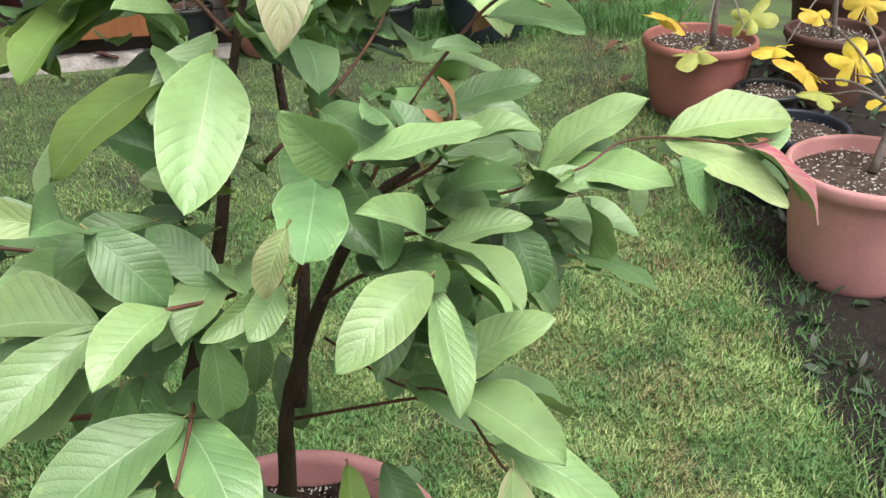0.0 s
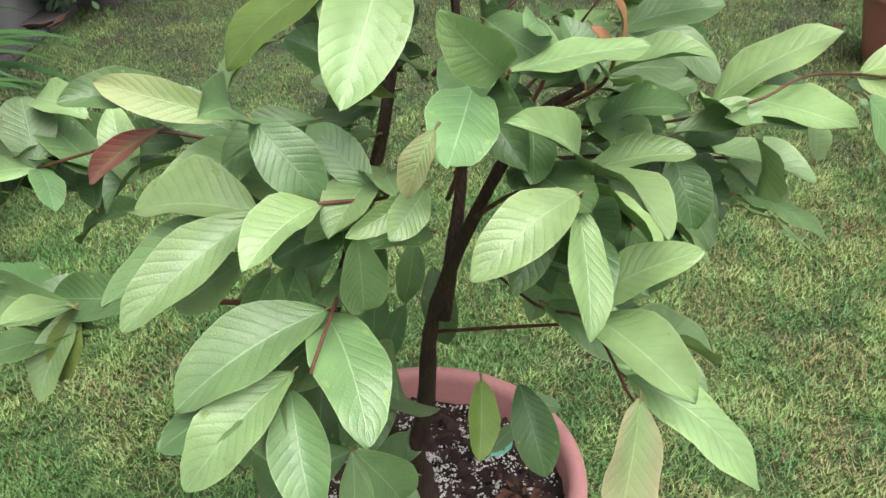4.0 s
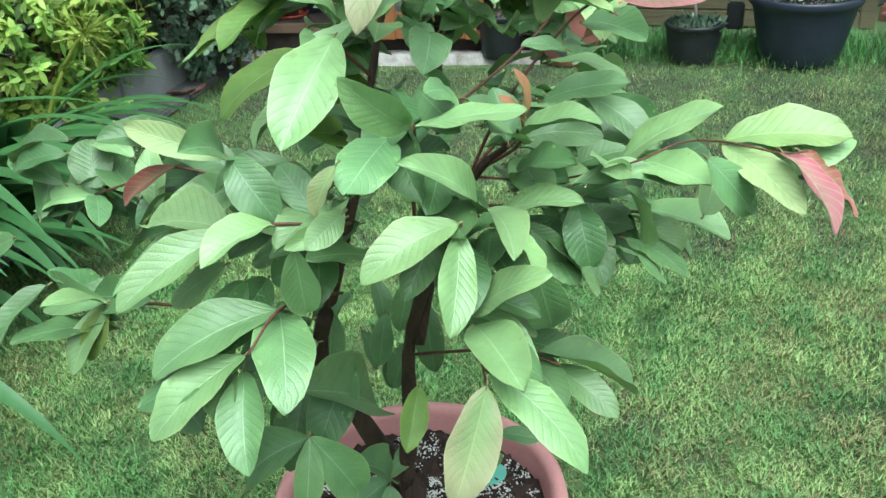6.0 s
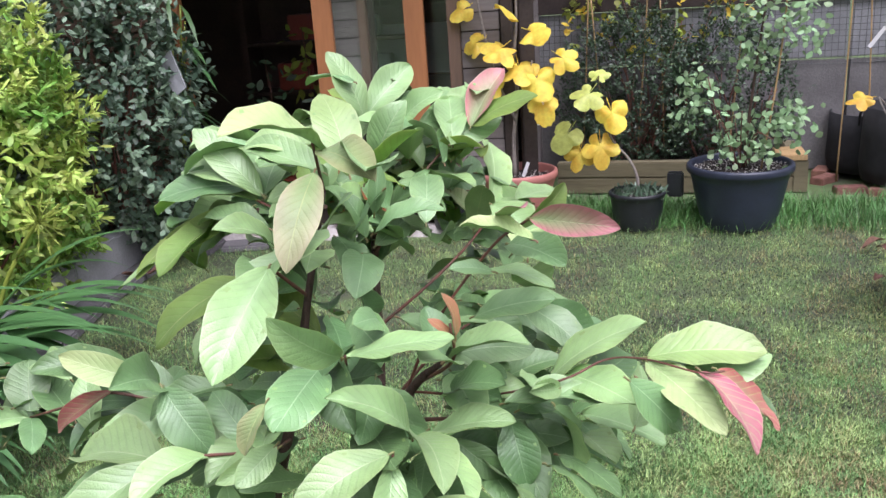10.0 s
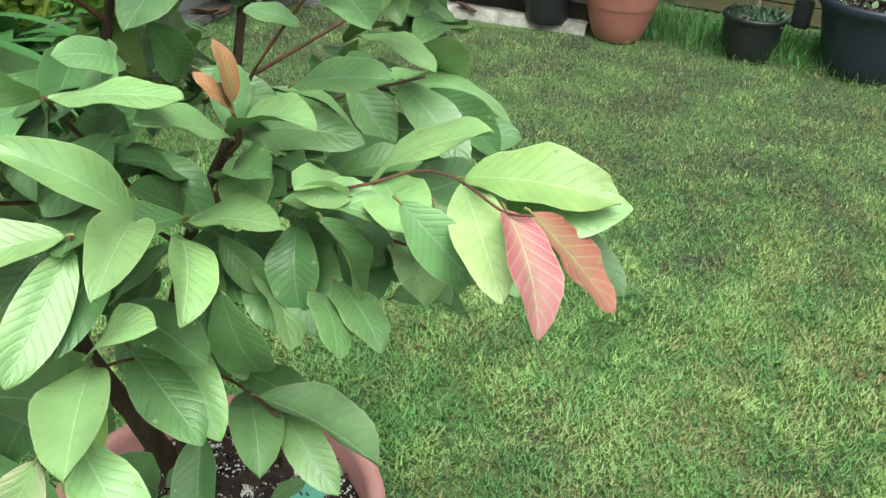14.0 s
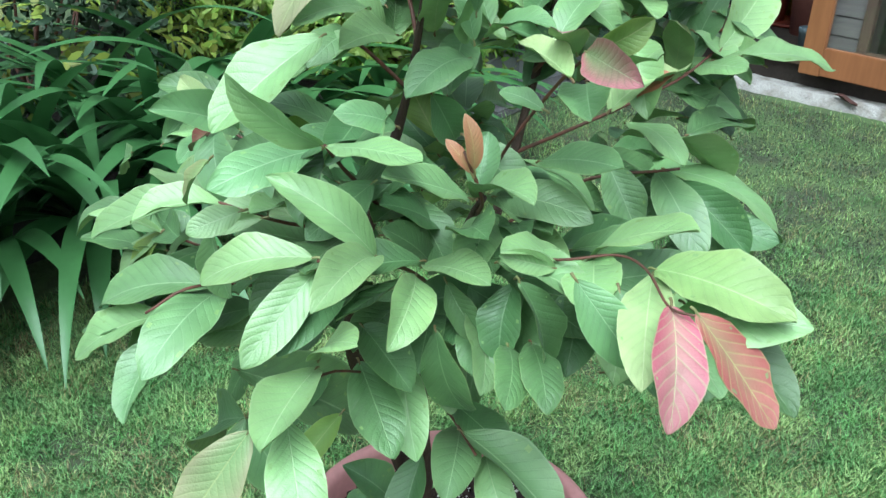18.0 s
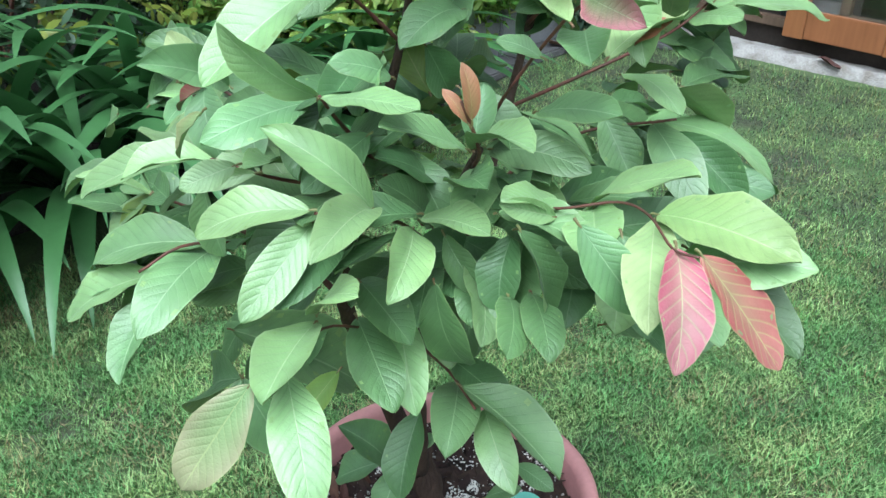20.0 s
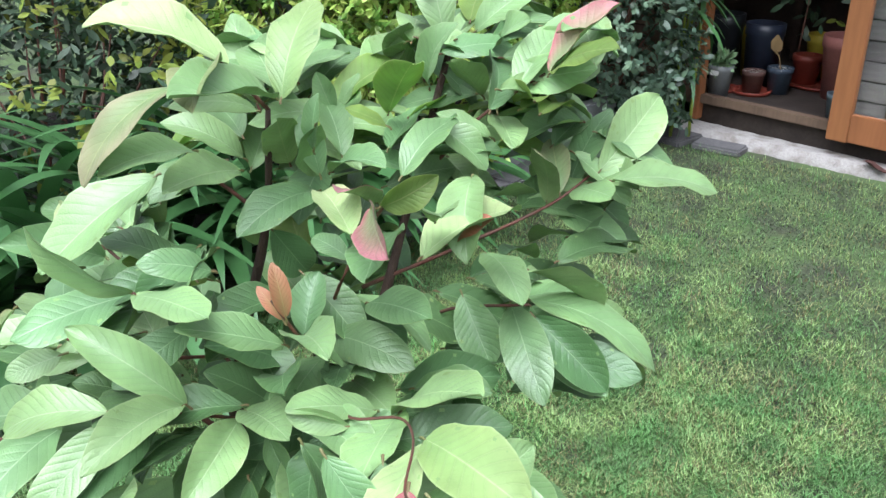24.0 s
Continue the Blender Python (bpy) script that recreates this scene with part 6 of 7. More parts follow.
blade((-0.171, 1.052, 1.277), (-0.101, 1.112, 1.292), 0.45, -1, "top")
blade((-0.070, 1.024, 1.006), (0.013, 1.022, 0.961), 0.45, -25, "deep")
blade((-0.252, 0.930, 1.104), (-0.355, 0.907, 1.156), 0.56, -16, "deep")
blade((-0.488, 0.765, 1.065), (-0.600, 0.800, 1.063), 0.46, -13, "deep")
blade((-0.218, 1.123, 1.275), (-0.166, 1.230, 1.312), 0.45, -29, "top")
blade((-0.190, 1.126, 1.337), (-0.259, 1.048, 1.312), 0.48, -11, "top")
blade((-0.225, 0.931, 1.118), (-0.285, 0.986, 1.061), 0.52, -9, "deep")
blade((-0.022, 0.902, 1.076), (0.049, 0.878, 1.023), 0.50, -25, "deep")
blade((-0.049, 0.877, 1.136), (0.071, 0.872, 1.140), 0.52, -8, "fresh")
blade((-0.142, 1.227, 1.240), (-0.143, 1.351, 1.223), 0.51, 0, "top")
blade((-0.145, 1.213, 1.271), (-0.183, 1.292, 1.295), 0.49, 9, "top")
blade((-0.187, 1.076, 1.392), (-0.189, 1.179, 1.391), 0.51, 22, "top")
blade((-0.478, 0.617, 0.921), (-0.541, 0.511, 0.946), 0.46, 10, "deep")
blade((0.008, 0.927, 1.078), (0.039, 1.035, 1.082), 0.54, 7, "deep")
blade((-0.297, 0.933, 1.035), (-0.392, 0.975, 0.989), 0.48, 28, "deep")
blade((-0.262, 0.956, 1.354), (-0.346, 0.941, 1.296), 0.46, -24, "top")
blade((-0.048, 0.764, 1.029), (0.003, 0.683, 1.020), 0.52, 2, "deep")
blade((-0.396, 0.619, 0.983), (-0.513, 0.626, 0.957), 0.47, -25, "deep")
blade((-0.221, 0.722, 1.046), (-0.332, 0.708, 1.093), 0.45, -12, "fresh")
blade((-0.177, 1.193, 1.365), (-0.234, 1.261, 1.309), 0.55, -26, "top")
blade((-0.179, 1.143, 1.336), (-0.153, 1.236, 1.330), 0.55, 27, "top")
blade((-0.009, 0.881, 1.092), (0.088, 0.886, 1.104), 0.56, 7, "fresh")
blade((-0.072, 1.062, 1.147), (-0.055, 1.144, 1.098), 0.46, -6, "deep")
blade((0.039, 0.828, 1.106), (0.128, 0.819, 1.111), 0.47, -27, "deep")
blade((-0.157, 0.691, 1.125), (-0.167, 0.593, 1.105), 0.51, 23, "fresh")
blade((-0.194, 0.940, 1.321), (-0.193, 1.027, 1.294), 0.50, 28, "fresh")
blade((-0.297, 0.948, 1.332), (-0.341, 1.038, 1.372), 0.46, 20, "top")
blade((-0.271, 1.188, 1.407), (-0.270, 1.291, 1.384), 0.48, 26, "top")
blade((-0.209, 0.955, 1.297), (-0.240, 1.051, 1.260), 0.49, 24, "lime")
blade((-0.233, 1.084, 1.307), (-0.301, 1.137, 1.256), 0.48, -19, "fresh")
blade((-0.296, 0.724, 1.113), (-0.357, 0.623, 1.091), 0.48, -6, "fresh")
blade((-0.587, 0.708, 1.140), (-0.693, 0.698, 1.093), 0.45, -3, "deep")
blade((-0.027, 1.260, 1.243), (-0.113, 1.291, 1.233), 0.47, -22, "fresh")
blade((-0.192, 1.169, 1.302), (-0.207, 1.257, 1.278), 0.56, -6, "top")
blade((-0.330, 0.932, 1.017), (-0.403, 0.898, 0.973), 0.45, -4, "deep")
blade((-0.527, 0.737, 1.003), (-0.587, 0.820, 1.027), 0.44, -15, "deep")
blade((-0.207, 1.196, 1.260), (-0.213, 1.286, 1.213), 0.47, 12, "deep")
blade((-0.105, 0.847, 1.153), (-0.068, 0.742, 1.148), 0.52, -11, "deep")
blade((-0.123, 1.225, 1.258), (-0.197, 1.282, 1.226), 0.46, 7, "fresh")
blade((-0.204, 0.955, 1.328), (-0.233, 0.848, 1.322), 0.47, 12, "fresh")
blade((-0.129, 1.187, 1.200), (-0.178, 1.261, 1.235), 0.46, -11, "lime")
blade((-0.213, 1.081, 1.317), (-0.268, 1.182, 1.281), 0.53, -24, "lime")
blade((-0.022, 0.720, 1.066), (0.047, 0.650, 1.079), 0.51, 25, "deep")
blade((-0.293, 0.915, 1.303), (-0.390, 0.882, 1.240), 0.46, 19, "fresh")
blade((-0.365, 0.995, 1.064), (-0.360, 1.092, 1.072), 0.44, -14, "fresh")
blade((-0.382, 0.891, 1.228), (-0.469, 0.910, 1.261), 0.55, 15, "lime")
blade((-0.153, 1.236, 1.218), (-0.087, 1.299, 1.159), 0.47, 29, "deep")
blade((0.004, 0.829, 1.104), (0.088, 0.792, 1.125), 0.52, -4, "deep")
blade((-0.110, 0.796, 1.125), (-0.017, 0.811, 1.062), 0.53, -24, "deep")
blade((-0.173, 0.646, 0.989), (-0.251, 0.594, 0.933), 0.45, -8, "deep")
blade((0.068, 0.940, 1.295), (0.147, 0.906, 1.332), 0.45, -10, "fresh")
blade((0.074, 0.918, 1.076), (0.144, 0.846, 1.023), 0.54, -17, "deep")
blade((-0.241, 0.957, 1.082), (-0.325, 0.944, 1.029), 0.50, 3, "deep")
blade((-0.273, 0.972, 1.233), (-0.348, 0.914, 1.183), 0.52, 27, "deep")
blade((0.167, 0.845, 1.140), (0.198, 0.953, 1.142), 0.47, 5, "deep")
blade((-0.119, 1.262, 1.289), (-0.080, 1.358, 1.239), 0.55, 20, "top")
blade((-0.220, 0.896, 1.215), (-0.305, 0.929, 1.170), 0.54, -9, "deep")
blade((-0.237, 0.932, 1.188), (-0.328, 0.986, 1.231), 0.46, 5, "top")
blade((-0.209, 1.181, 1.243), (-0.144, 1.278, 1.219), 0.55, -2, "deep")
blade((-0.181, 1.024, 1.282), (-0.259, 1.119, 1.254), 0.50, 9, "top")
blade((-0.095, 1.093, 1.137), (-0.089, 1.176, 1.099), 0.55, -13, "deep")
blade((-0.320, 0.838, 0.958), (-0.410, 0.826, 0.927), 0.55, -7, "deep")
blade((-0.226, 0.846, 1.271), (-0.313, 0.898, 1.306), 0.54, 21, "fresh")
blade((-0.114, 1.146, 1.207), (-0.171, 1.252, 1.206), 0.46, 0, "deep")
blade((-0.004, 0.813, 0.904), (0.096, 0.828, 0.893), 0.49, -13, "deep")
blade((-0.344, 1.022, 1.369), (-0.399, 0.914, 1.393), 0.55, 25, "fresh")
blade((-0.272, 1.161, 1.412), (-0.345, 1.217, 1.434), 0.51, 5, "lime")
blade((-0.385, 1.051, 1.096), (-0.412, 1.125, 1.042), 0.48, -30, "deep")
blade((-0.396, 0.978, 0.998), (-0.494, 1.007, 0.948), 0.55, 3, "deep")
blade((-0.009, 0.748, 0.986), (0.079, 0.718, 0.919), 0.45, 11, "fresh")
blade((-0.009, 0.834, 1.014), (0.066, 0.763, 1.041), 0.47, 25, "deep")
blade((-0.210, 0.822, 1.027), (-0.314, 0.784, 0.974), 0.53, -3, "deep")
blade((-0.251, 0.605, 1.067), (-0.331, 0.588, 1.006), 0.50, 9, "fresh")
blade((-0.269, 0.874, 1.313), (-0.359, 0.878, 1.303), 0.44, 30, "fresh")
blade((-0.206, 0.711, 1.045), (-0.159, 0.638, 1.012), 0.53, -23, "deep")
blade((-0.075, 0.756, 1.221), (-0.070, 0.641, 1.207), 0.51, 30, "deep")
blade((-0.204, 0.952, 1.132), (-0.319, 0.970, 1.091), 0.54, 22, "deep")
blade((-0.112, 0.693, 1.062), (-0.144, 0.613, 1.091), 0.52, 14, "deep")
blade((-0.259, 1.062, 1.394), (-0.348, 1.033, 1.328), 0.46, -8, "fresh")
blade((-0.185, 0.774, 1.160), (-0.180, 0.684, 1.203), 0.48, -19, "lime")
blade((0.028, 0.807, 1.050), (0.137, 0.753, 1.029), 0.49, -27, "fresh")
blade((-0.221, 0.674, 0.991), (-0.142, 0.614, 1.032), 0.55, 2, "deep")
blade((-0.553, 0.786, 1.125), (-0.655, 0.802, 1.055), 0.45, 1, "deep")
blade((-0.075, 1.168, 1.429), (-0.111, 1.269, 1.401), 0.50, -11, "fresh")
blade((-0.063, 1.010, 1.146), (-0.033, 1.106, 1.084), 0.52, 0, "deep")
blade((-0.264, 1.131, 1.387), (-0.293, 1.212, 1.423), 0.53, -14, "fresh")
blade((-0.178, 1.136, 1.360), (-0.131, 1.238, 1.358), 0.51, 15, "fresh")
blade((-0.008, 0.840, 1.132), (0.082, 0.811, 1.133), 0.48, -2, "deep")
blade((-0.271, 1.071, 1.275), (-0.318, 1.148, 1.243), 0.55, 1, "fresh")
blade((-0.068, 1.118, 0.976), (-0.090, 1.204, 0.930), 0.46, 10, "deep")
blade((-0.038, 1.187, 1.040), (-0.010, 1.285, 0.969), 0.49, -22, "deep")
blade((-0.595, 0.725, 1.051), (-0.680, 0.753, 0.983), 0.55, -26, "deep")
blade((-0.207, 0.805, 1.098), (-0.284, 0.785, 1.045), 0.56, 22, "deep")
blade((-0.575, 0.697, 1.081), (-0.600, 0.769, 1.027), 0.46, 10, "deep")
blade((-0.284, 0.988, 1.115), (-0.348, 1.075, 1.049), 0.50, 16, "fresh")
blade((-0.155, 0.962, 1.288), (-0.158, 1.038, 1.234), 0.49, 10, "top")
blade((-0.246, 0.994, 1.140), (-0.305, 1.072, 1.103), 0.45, 17, "deep")
blade((-0.294, 0.940, 1.284), (-0.322, 1.016, 1.219), 0.50, 21, "fresh")
blade((-0.320, 1.013, 1.127), (-0.421, 1.077, 1.146), 0.46, 12, "deep")
blade((-0.533, 0.791, 1.053), (-0.628, 0.769, 1.066), 0.45, 29, "deep")
blade((-0.007, 0.667, 1.138), (-0.009, 0.584, 1.083), 0.44, -4, "deep")
blade((0.109, 0.933, 0.978), (0.168, 1.002, 1.007), 0.49, 28, "fresh")
blade((-0.269, 0.886, 1.067), (-0.371, 0.928, 1.012), 0.44, -12, "deep")
blade((-0.217, 0.942, 1.328), (-0.229, 1.054, 1.313), 0.55, -2, "fresh")
blade((-0.179, 0.741, 1.035), (-0.214, 0.637, 1.068), 0.44, 19, "fresh")
blade((-0.248, 0.989, 1.209), (-0.348, 0.996, 1.204), 0.46, 4, "fresh")
blade((0.100, 0.815, 1.120), (0.142, 0.899, 1.113), 0.46, 22, "deep")
blade((-0.190, 0.624, 1.007), (-0.265, 0.570, 1.012), 0.48, 24, "deep")
blade((-0.146, 0.912, 1.272), (-0.208, 0.995, 1.250), 0.51, 17, "top")
blade((-0.624, 0.661, 1.037), (-0.678, 0.730, 1.062), 0.51, 28, "deep")
blade((-0.513, 0.746, 1.069), (-0.611, 0.746, 1.029), 0.54, 16, "fresh")
blade((-0.258, 0.852, 1.037), (-0.301, 0.774, 1.011), 0.53, 20, "deep")
blade((-0.327, 0.764, 1.096), (-0.419, 0.809, 1.086), 0.51, 17, "deep")
blade((-0.197, 0.542, 0.988), (-0.288, 0.471, 0.948), 0.55, 21, "deep")
blade((-0.262, 1.013, 1.340), (-0.351, 1.090, 1.381), 0.50, 12, "fresh")
blade((-0.057, 1.135, 1.344), (-0.117, 1.206, 1.328), 0.47, 8, "lime")
blade((-0.274, 0.950, 1.042), (-0.313, 1.067, 1.043), 0.53, -27, "fresh")
blade((-0.017, 0.722, 1.069), (0.047, 0.638, 1.098), 0.48, 25, "deep")
blade((-0.174, 1.048, 1.247), (-0.163, 1.153, 1.214), 0.47, 4, "fresh")
blade((-0.336, 0.905, 0.948), (-0.417, 0.983, 0.972), 0.55, 2, "deep")
blade((-0.144, 1.205, 1.080), (-0.168, 1.312, 1.059), 0.47, 26, "deep")
blade((-0.250, 0.764, 1.054), (-0.348, 0.800, 1.095), 0.54, 14, "fresh")
blade((-0.373, 0.844, 1.268), (-0.462, 0.806, 1.221), 0.50, 29, "fresh")
blade((-0.578, 0.690, 1.128), (-0.662, 0.668, 1.101), 0.45, 3, "deep")
blade((-0.197, 1.030, 1.240), (-0.224, 1.135, 1.184), 0.56, -20, "deep")
blade((-0.098, 0.751, 1.239), (-0.037, 0.677, 1.211), 0.47, -14, "deep")
blade((0.043, 0.984, 0.983), (0.135, 1.021, 1.028), 0.46, -27, "deep")
blade((-0.224, 0.905, 1.085), (-0.309, 0.870, 1.122), 0.49, -2, "fresh")
blade((0.021, 0.734, 1.098), (0.055, 0.643, 1.097), 0.50, 30, "deep")
blade((-0.234, 0.651, 1.028), (-0.228, 0.533, 0.994), 0.47, -22, "deep")
blade((-0.093, 1.264, 1.194), (-0.146, 1.340, 1.226), 0.52, -13, "fresh")
blade((-0.498, 0.723, 1.061), (-0.601, 0.766, 1.093), 0.51, 3, "deep")
blade((-0.338, 0.783, 1.096), (-0.447, 0.809, 1.080), 0.56, -18, "deep")
blade((-0.225, 1.198, 1.448), (-0.251, 1.274, 1.396), 0.49, 9, "fresh")
blade((0.082, 0.917, 0.998), (0.189, 0.947, 0.983), 0.49, -25, "deep")
blade((0.008, 0.672, 1.109), (0.060, 0.584, 1.080), 0.45, -9, "deep")
blade((-0.048, 0.885, 1.173), (0.050, 0.944, 1.145), 0.44, -27, "fresh")
blade((-0.052, 1.122, 1.361), (-0.136, 1.149, 1.337), 0.54, 26, "lime")
blade((-0.236, 0.507, 0.908), (-0.322, 0.554, 0.918), 0.56, -14, "deep")
blade((0.021, 1.089, 1.052), (0.020, 1.202, 1.009), 0.54, 3, "deep")
blade((-0.034, 1.155, 1.167), (-0.045, 1.277, 1.151), 0.55, -19, "deep")
blade((-0.215, 1.132, 1.233), (-0.310, 1.186, 1.203), 0.45, -5, "deep")
blade((-0.186, 1.017, 1.203), (-0.234, 1.120, 1.245), 0.48, -11, "top")
blade((-0.537, 0.582, 0.992), (-0.557, 0.508, 0.944), 0.51, 26, "deep")
blade((-0.370, 1.033, 1.081), (-0.456, 1.076, 1.081), 0.47, 14, "deep")
blade((-0.230, 0.719, 1.151), (-0.304, 0.664, 1.123), 0.44, 8, "deep")
blade((-0.242, 1.154, 1.381), (-0.178, 1.229, 1.422), 0.51, 7, "top")
blade((-0.622, 0.612, 1.031), (-0.711, 0.620, 0.973), 0.49, -30, "deep")
blade((-0.292, 0.922, 1.346), (-0.359, 0.999, 1.391), 0.53, 0, "fresh")
blade((-0.127, 0.808, 1.103), (-0.058, 0.740, 1.127), 0.54, -18, "deep")
blade((-0.199, 0.893, 1.401), (-0.295, 0.887, 1.402), 0.54, 0, "fresh")
blade((-0.160, 1.216, 1.232), (-0.210, 1.302, 1.259), 0.47, -19, "fresh")
blade((-0.116, 1.093, 1.221), (-0.144, 1.193, 1.189), 0.47, -22, "fresh")
blade((-0.234, 0.805, 1.100), (-0.309, 0.784, 1.050), 0.49, -15, "deep")
blade((-0.099, 1.155, 1.368), (-0.136, 1.256, 1.366), 0.50, 7, "fresh")
blade((-0.168, 1.169, 1.344), (-0.230, 1.236, 1.281), 0.45, 14, "top")
blade((-0.215, 0.905, 1.144), (-0.323, 0.922, 1.189), 0.49, -5, "lime")
blade((-0.274, 1.140, 1.397), (-0.349, 1.241, 1.412), 0.47, -14, "top")
blade((-0.103, 1.147, 1.373), (-0.125, 1.261, 1.378), 0.51, 24, "fresh")
blade((0.007, 0.870, 1.123), (0.082, 0.828, 1.152), 0.45, -16, "deep")
blade((-0.366, 0.850, 1.272), (-0.439, 0.904, 1.282), 0.48, 12, "top")
blade((0.235, 0.887, 1.161), (0.333, 0.886, 1.172), 0.44, 18, "deep")
blade((-0.302, 1.055, 1.068), (-0.401, 1.081, 0.993), 0.54, -22, "deep")
blade((0.008, 0.818, 0.990), (-0.028, 0.742, 0.938), 0.53, 30, "fresh")
blade((-0.197, 1.098, 1.404), (-0.298, 1.103, 1.330), 0.53, -29, "fresh")
blade((-0.248, 0.592, 0.973), (-0.189, 0.501, 0.928), 0.50, 27, "fresh")
blade((-0.414, 0.754, 1.067), (-0.452, 0.667, 1.048), 0.51, 29, "deep")
blade((-0.385, 0.728, 1.104), (-0.483, 0.730, 1.082), 0.52, -3, "deep")
blade((-0.138, 1.135, 1.359), (-0.050, 1.204, 1.389), 0.48, 30, "fresh")
blade((-0.197, 0.984, 1.271), (-0.208, 1.088, 1.272), 0.55, -10, "top")
blade((-0.341, 1.090, 1.392), (-0.252, 1.112, 1.342), 0.47, -16, "top")
blade((-0.241, 0.619, 1.041), (-0.232, 0.532, 0.993), 0.45, -22, "deep")
blade((-0.144, 1.096, 1.111), (-0.188, 1.181, 1.077), 0.48, 6, "deep")
blade((-0.178, 0.803, 1.300), (-0.213, 0.715, 1.245), 0.44, 20, "fresh")
blade((-0.500, 0.719, 1.054), (-0.602, 0.732, 1.041), 0.48, 18, "deep")
blade((-0.091, 1.100, 1.367), (-0.113, 1.182, 1.329), 0.48, -2, "fresh")
blade((-0.226, 0.922, 1.313), (-0.311, 0.870, 1.332), 0.50, -15, "top")
blade((-0.147, 1.144, 1.125), (-0.195, 1.229, 1.089), 0.47, -30, "deep")
blade((-0.267, 0.883, 1.236), (-0.298, 0.991, 1.201), 0.55, -22, "fresh")
blade((-0.072, 1.215, 1.388), (-0.171, 1.265, 1.422), 0.56, -17, "fresh")
blade((-0.080, 0.765, 1.241), (0.005, 0.699, 1.222), 0.48, 29, "top")
blade((-0.108, 1.141, 1.336), (-0.137, 1.265, 1.329), 0.50, -23, "lime")
blade((-0.601, 0.693, 1.027), (-0.625, 0.797, 1.034), 0.54, -9, "deep")
blade((-0.233, 0.812, 1.000), (-0.335, 0.774, 0.939), 0.54, -17, "deep")
blade((-0.255, 1.075, 1.292), (-0.330, 1.108, 1.253), 0.48, -30, "top")
blade((-0.144, 0.929, 1.298), (-0.242, 0.937, 1.346), 0.47, 30, "top")
blade((-0.416, 1.007, 1.115), (-0.466, 0.934, 1.055), 0.56, 24, "fresh")
blade((-0.446, 0.659, 0.935), (-0.545, 0.615, 0.958), 0.51, 17, "deep")
blade((-0.242, 1.040, 1.305), (-0.285, 1.123, 1.289), 0.53, -16, "top")
blade((-0.180, 1.152, 1.269), (-0.157, 1.239, 1.232), 0.55, -10, "lime")
blade((-0.260, 0.889, 1.254), (-0.291, 1.002, 1.235), 0.50, 10, "fresh")
blade((-0.209, 0.924, 1.172), (-0.261, 1.013, 1.135), 0.54, -13, "deep")
blade((-0.204, 0.922, 1.139), (-0.288, 0.935, 1.074), 0.45, 18, "deep")
blade((-0.195, 0.994, 1.277), (-0.147, 1.065, 1.210), 0.49, -16, "deep")
blade((-0.005, 0.784, 1.045), (0.064, 0.726, 1.016), 0.48, 3, "deep")
blade((0.269, 0.854, 1.170), (0.372, 0.877, 1.118), 0.47, -26, "deep")
blade((0.004, 0.847, 1.142), (0.071, 0.772, 1.118), 0.52, 8, "fresh")
blade((0.091, 0.796, 1.137), (0.204, 0.818, 1.144), 0.47, -15, "fresh")
blade((-0.022, 1.172, 1.096), (-0.030, 1.261, 1.059), 0.51, 10, "fresh")
blade((-0.187, 1.083, 1.263), (-0.271, 1.106, 1.218), 0.44, -7, "fresh")
blade((0.221, 0.867, 1.091), (0.205, 0.971, 1.120), 0.56, 28, "fresh")
blade((-0.132, 1.240, 1.145), (-0.154, 1.338, 1.115), 0.48, 27, "deep")
blade((-0.276, 0.890, 1.404), (-0.353, 0.843, 1.373), 0.50, 30, "top")
blade((-0.302, 0.988, 1.073), (-0.363, 1.079, 1.042), 0.54, 25, "fresh")
blade((-0.330, 0.945, 1.330), (-0.418, 0.907, 1.283), 0.50, -25, "fresh")
blade((0.265, 0.831, 1.153), (0.363, 0.886, 1.190), 0.48, -6, "fresh")
blade((-0.224, 1.114, 1.263), (-0.277, 1.195, 1.216), 0.52, -20, "fresh")
blade((-0.134, 1.181, 0.968), (-0.137, 1.256, 0.912), 0.48, -9, "deep")
blade((-0.326, 0.742, 1.110), (-0.429, 0.728, 1.144), 0.52, -18, "deep")
blade((-0.203, 0.786, 1.148), (-0.181, 0.686, 1.180), 0.52, 19, "deep")
blade((0.067, 0.849, 1.087), (0.137, 0.782, 1.028), 0.54, -1, "deep")
blade((-0.075, 1.076, 1.093), (-0.026, 1.188, 1.122), 0.54, -25, "fresh")
blade((-0.116, 1.232, 1.153), (-0.201, 1.222, 1.114), 0.49, 30, "deep")
blade((-0.308, 0.979, 0.969), (-0.357, 1.054, 0.936), 0.47, 14, "fresh")
blade((-0.091, 0.722, 1.204), (-0.011, 0.641, 1.163), 0.46, 27, "deep")
blade((0.100, 1.050, 0.981), (0.183, 1.010, 0.957), 0.52, -29, "deep")
blade((-0.364, 0.973, 1.243), (-0.394, 1.060, 1.212), 0.48, 12, "fresh")
blade((-0.183, 0.663, 0.944), (-0.240, 0.584, 0.931), 0.55, 11, "fresh")
blade((-0.503, 0.734, 1.116), (-0.592, 0.762, 1.116), 0.52, -12, "fresh")
blade((-0.132, 1.188, 1.302), (-0.188, 1.261, 1.327), 0.45, -17, "fresh")
blade((-0.029, 0.723, 1.187), (-0.007, 0.642, 1.153), 0.51, -24, "deep")
blade((-0.573, 0.784, 0.996), (-0.663, 0.746, 1.024), 0.45, -20, "deep")
blade((-0.602, 0.691, 1.038), (-0.693, 0.714, 1.016), 0.51, -11, "deep")
blade((-0.281, 0.888, 1.349), (-0.390, 0.831, 1.342), 0.51, 3, "top")
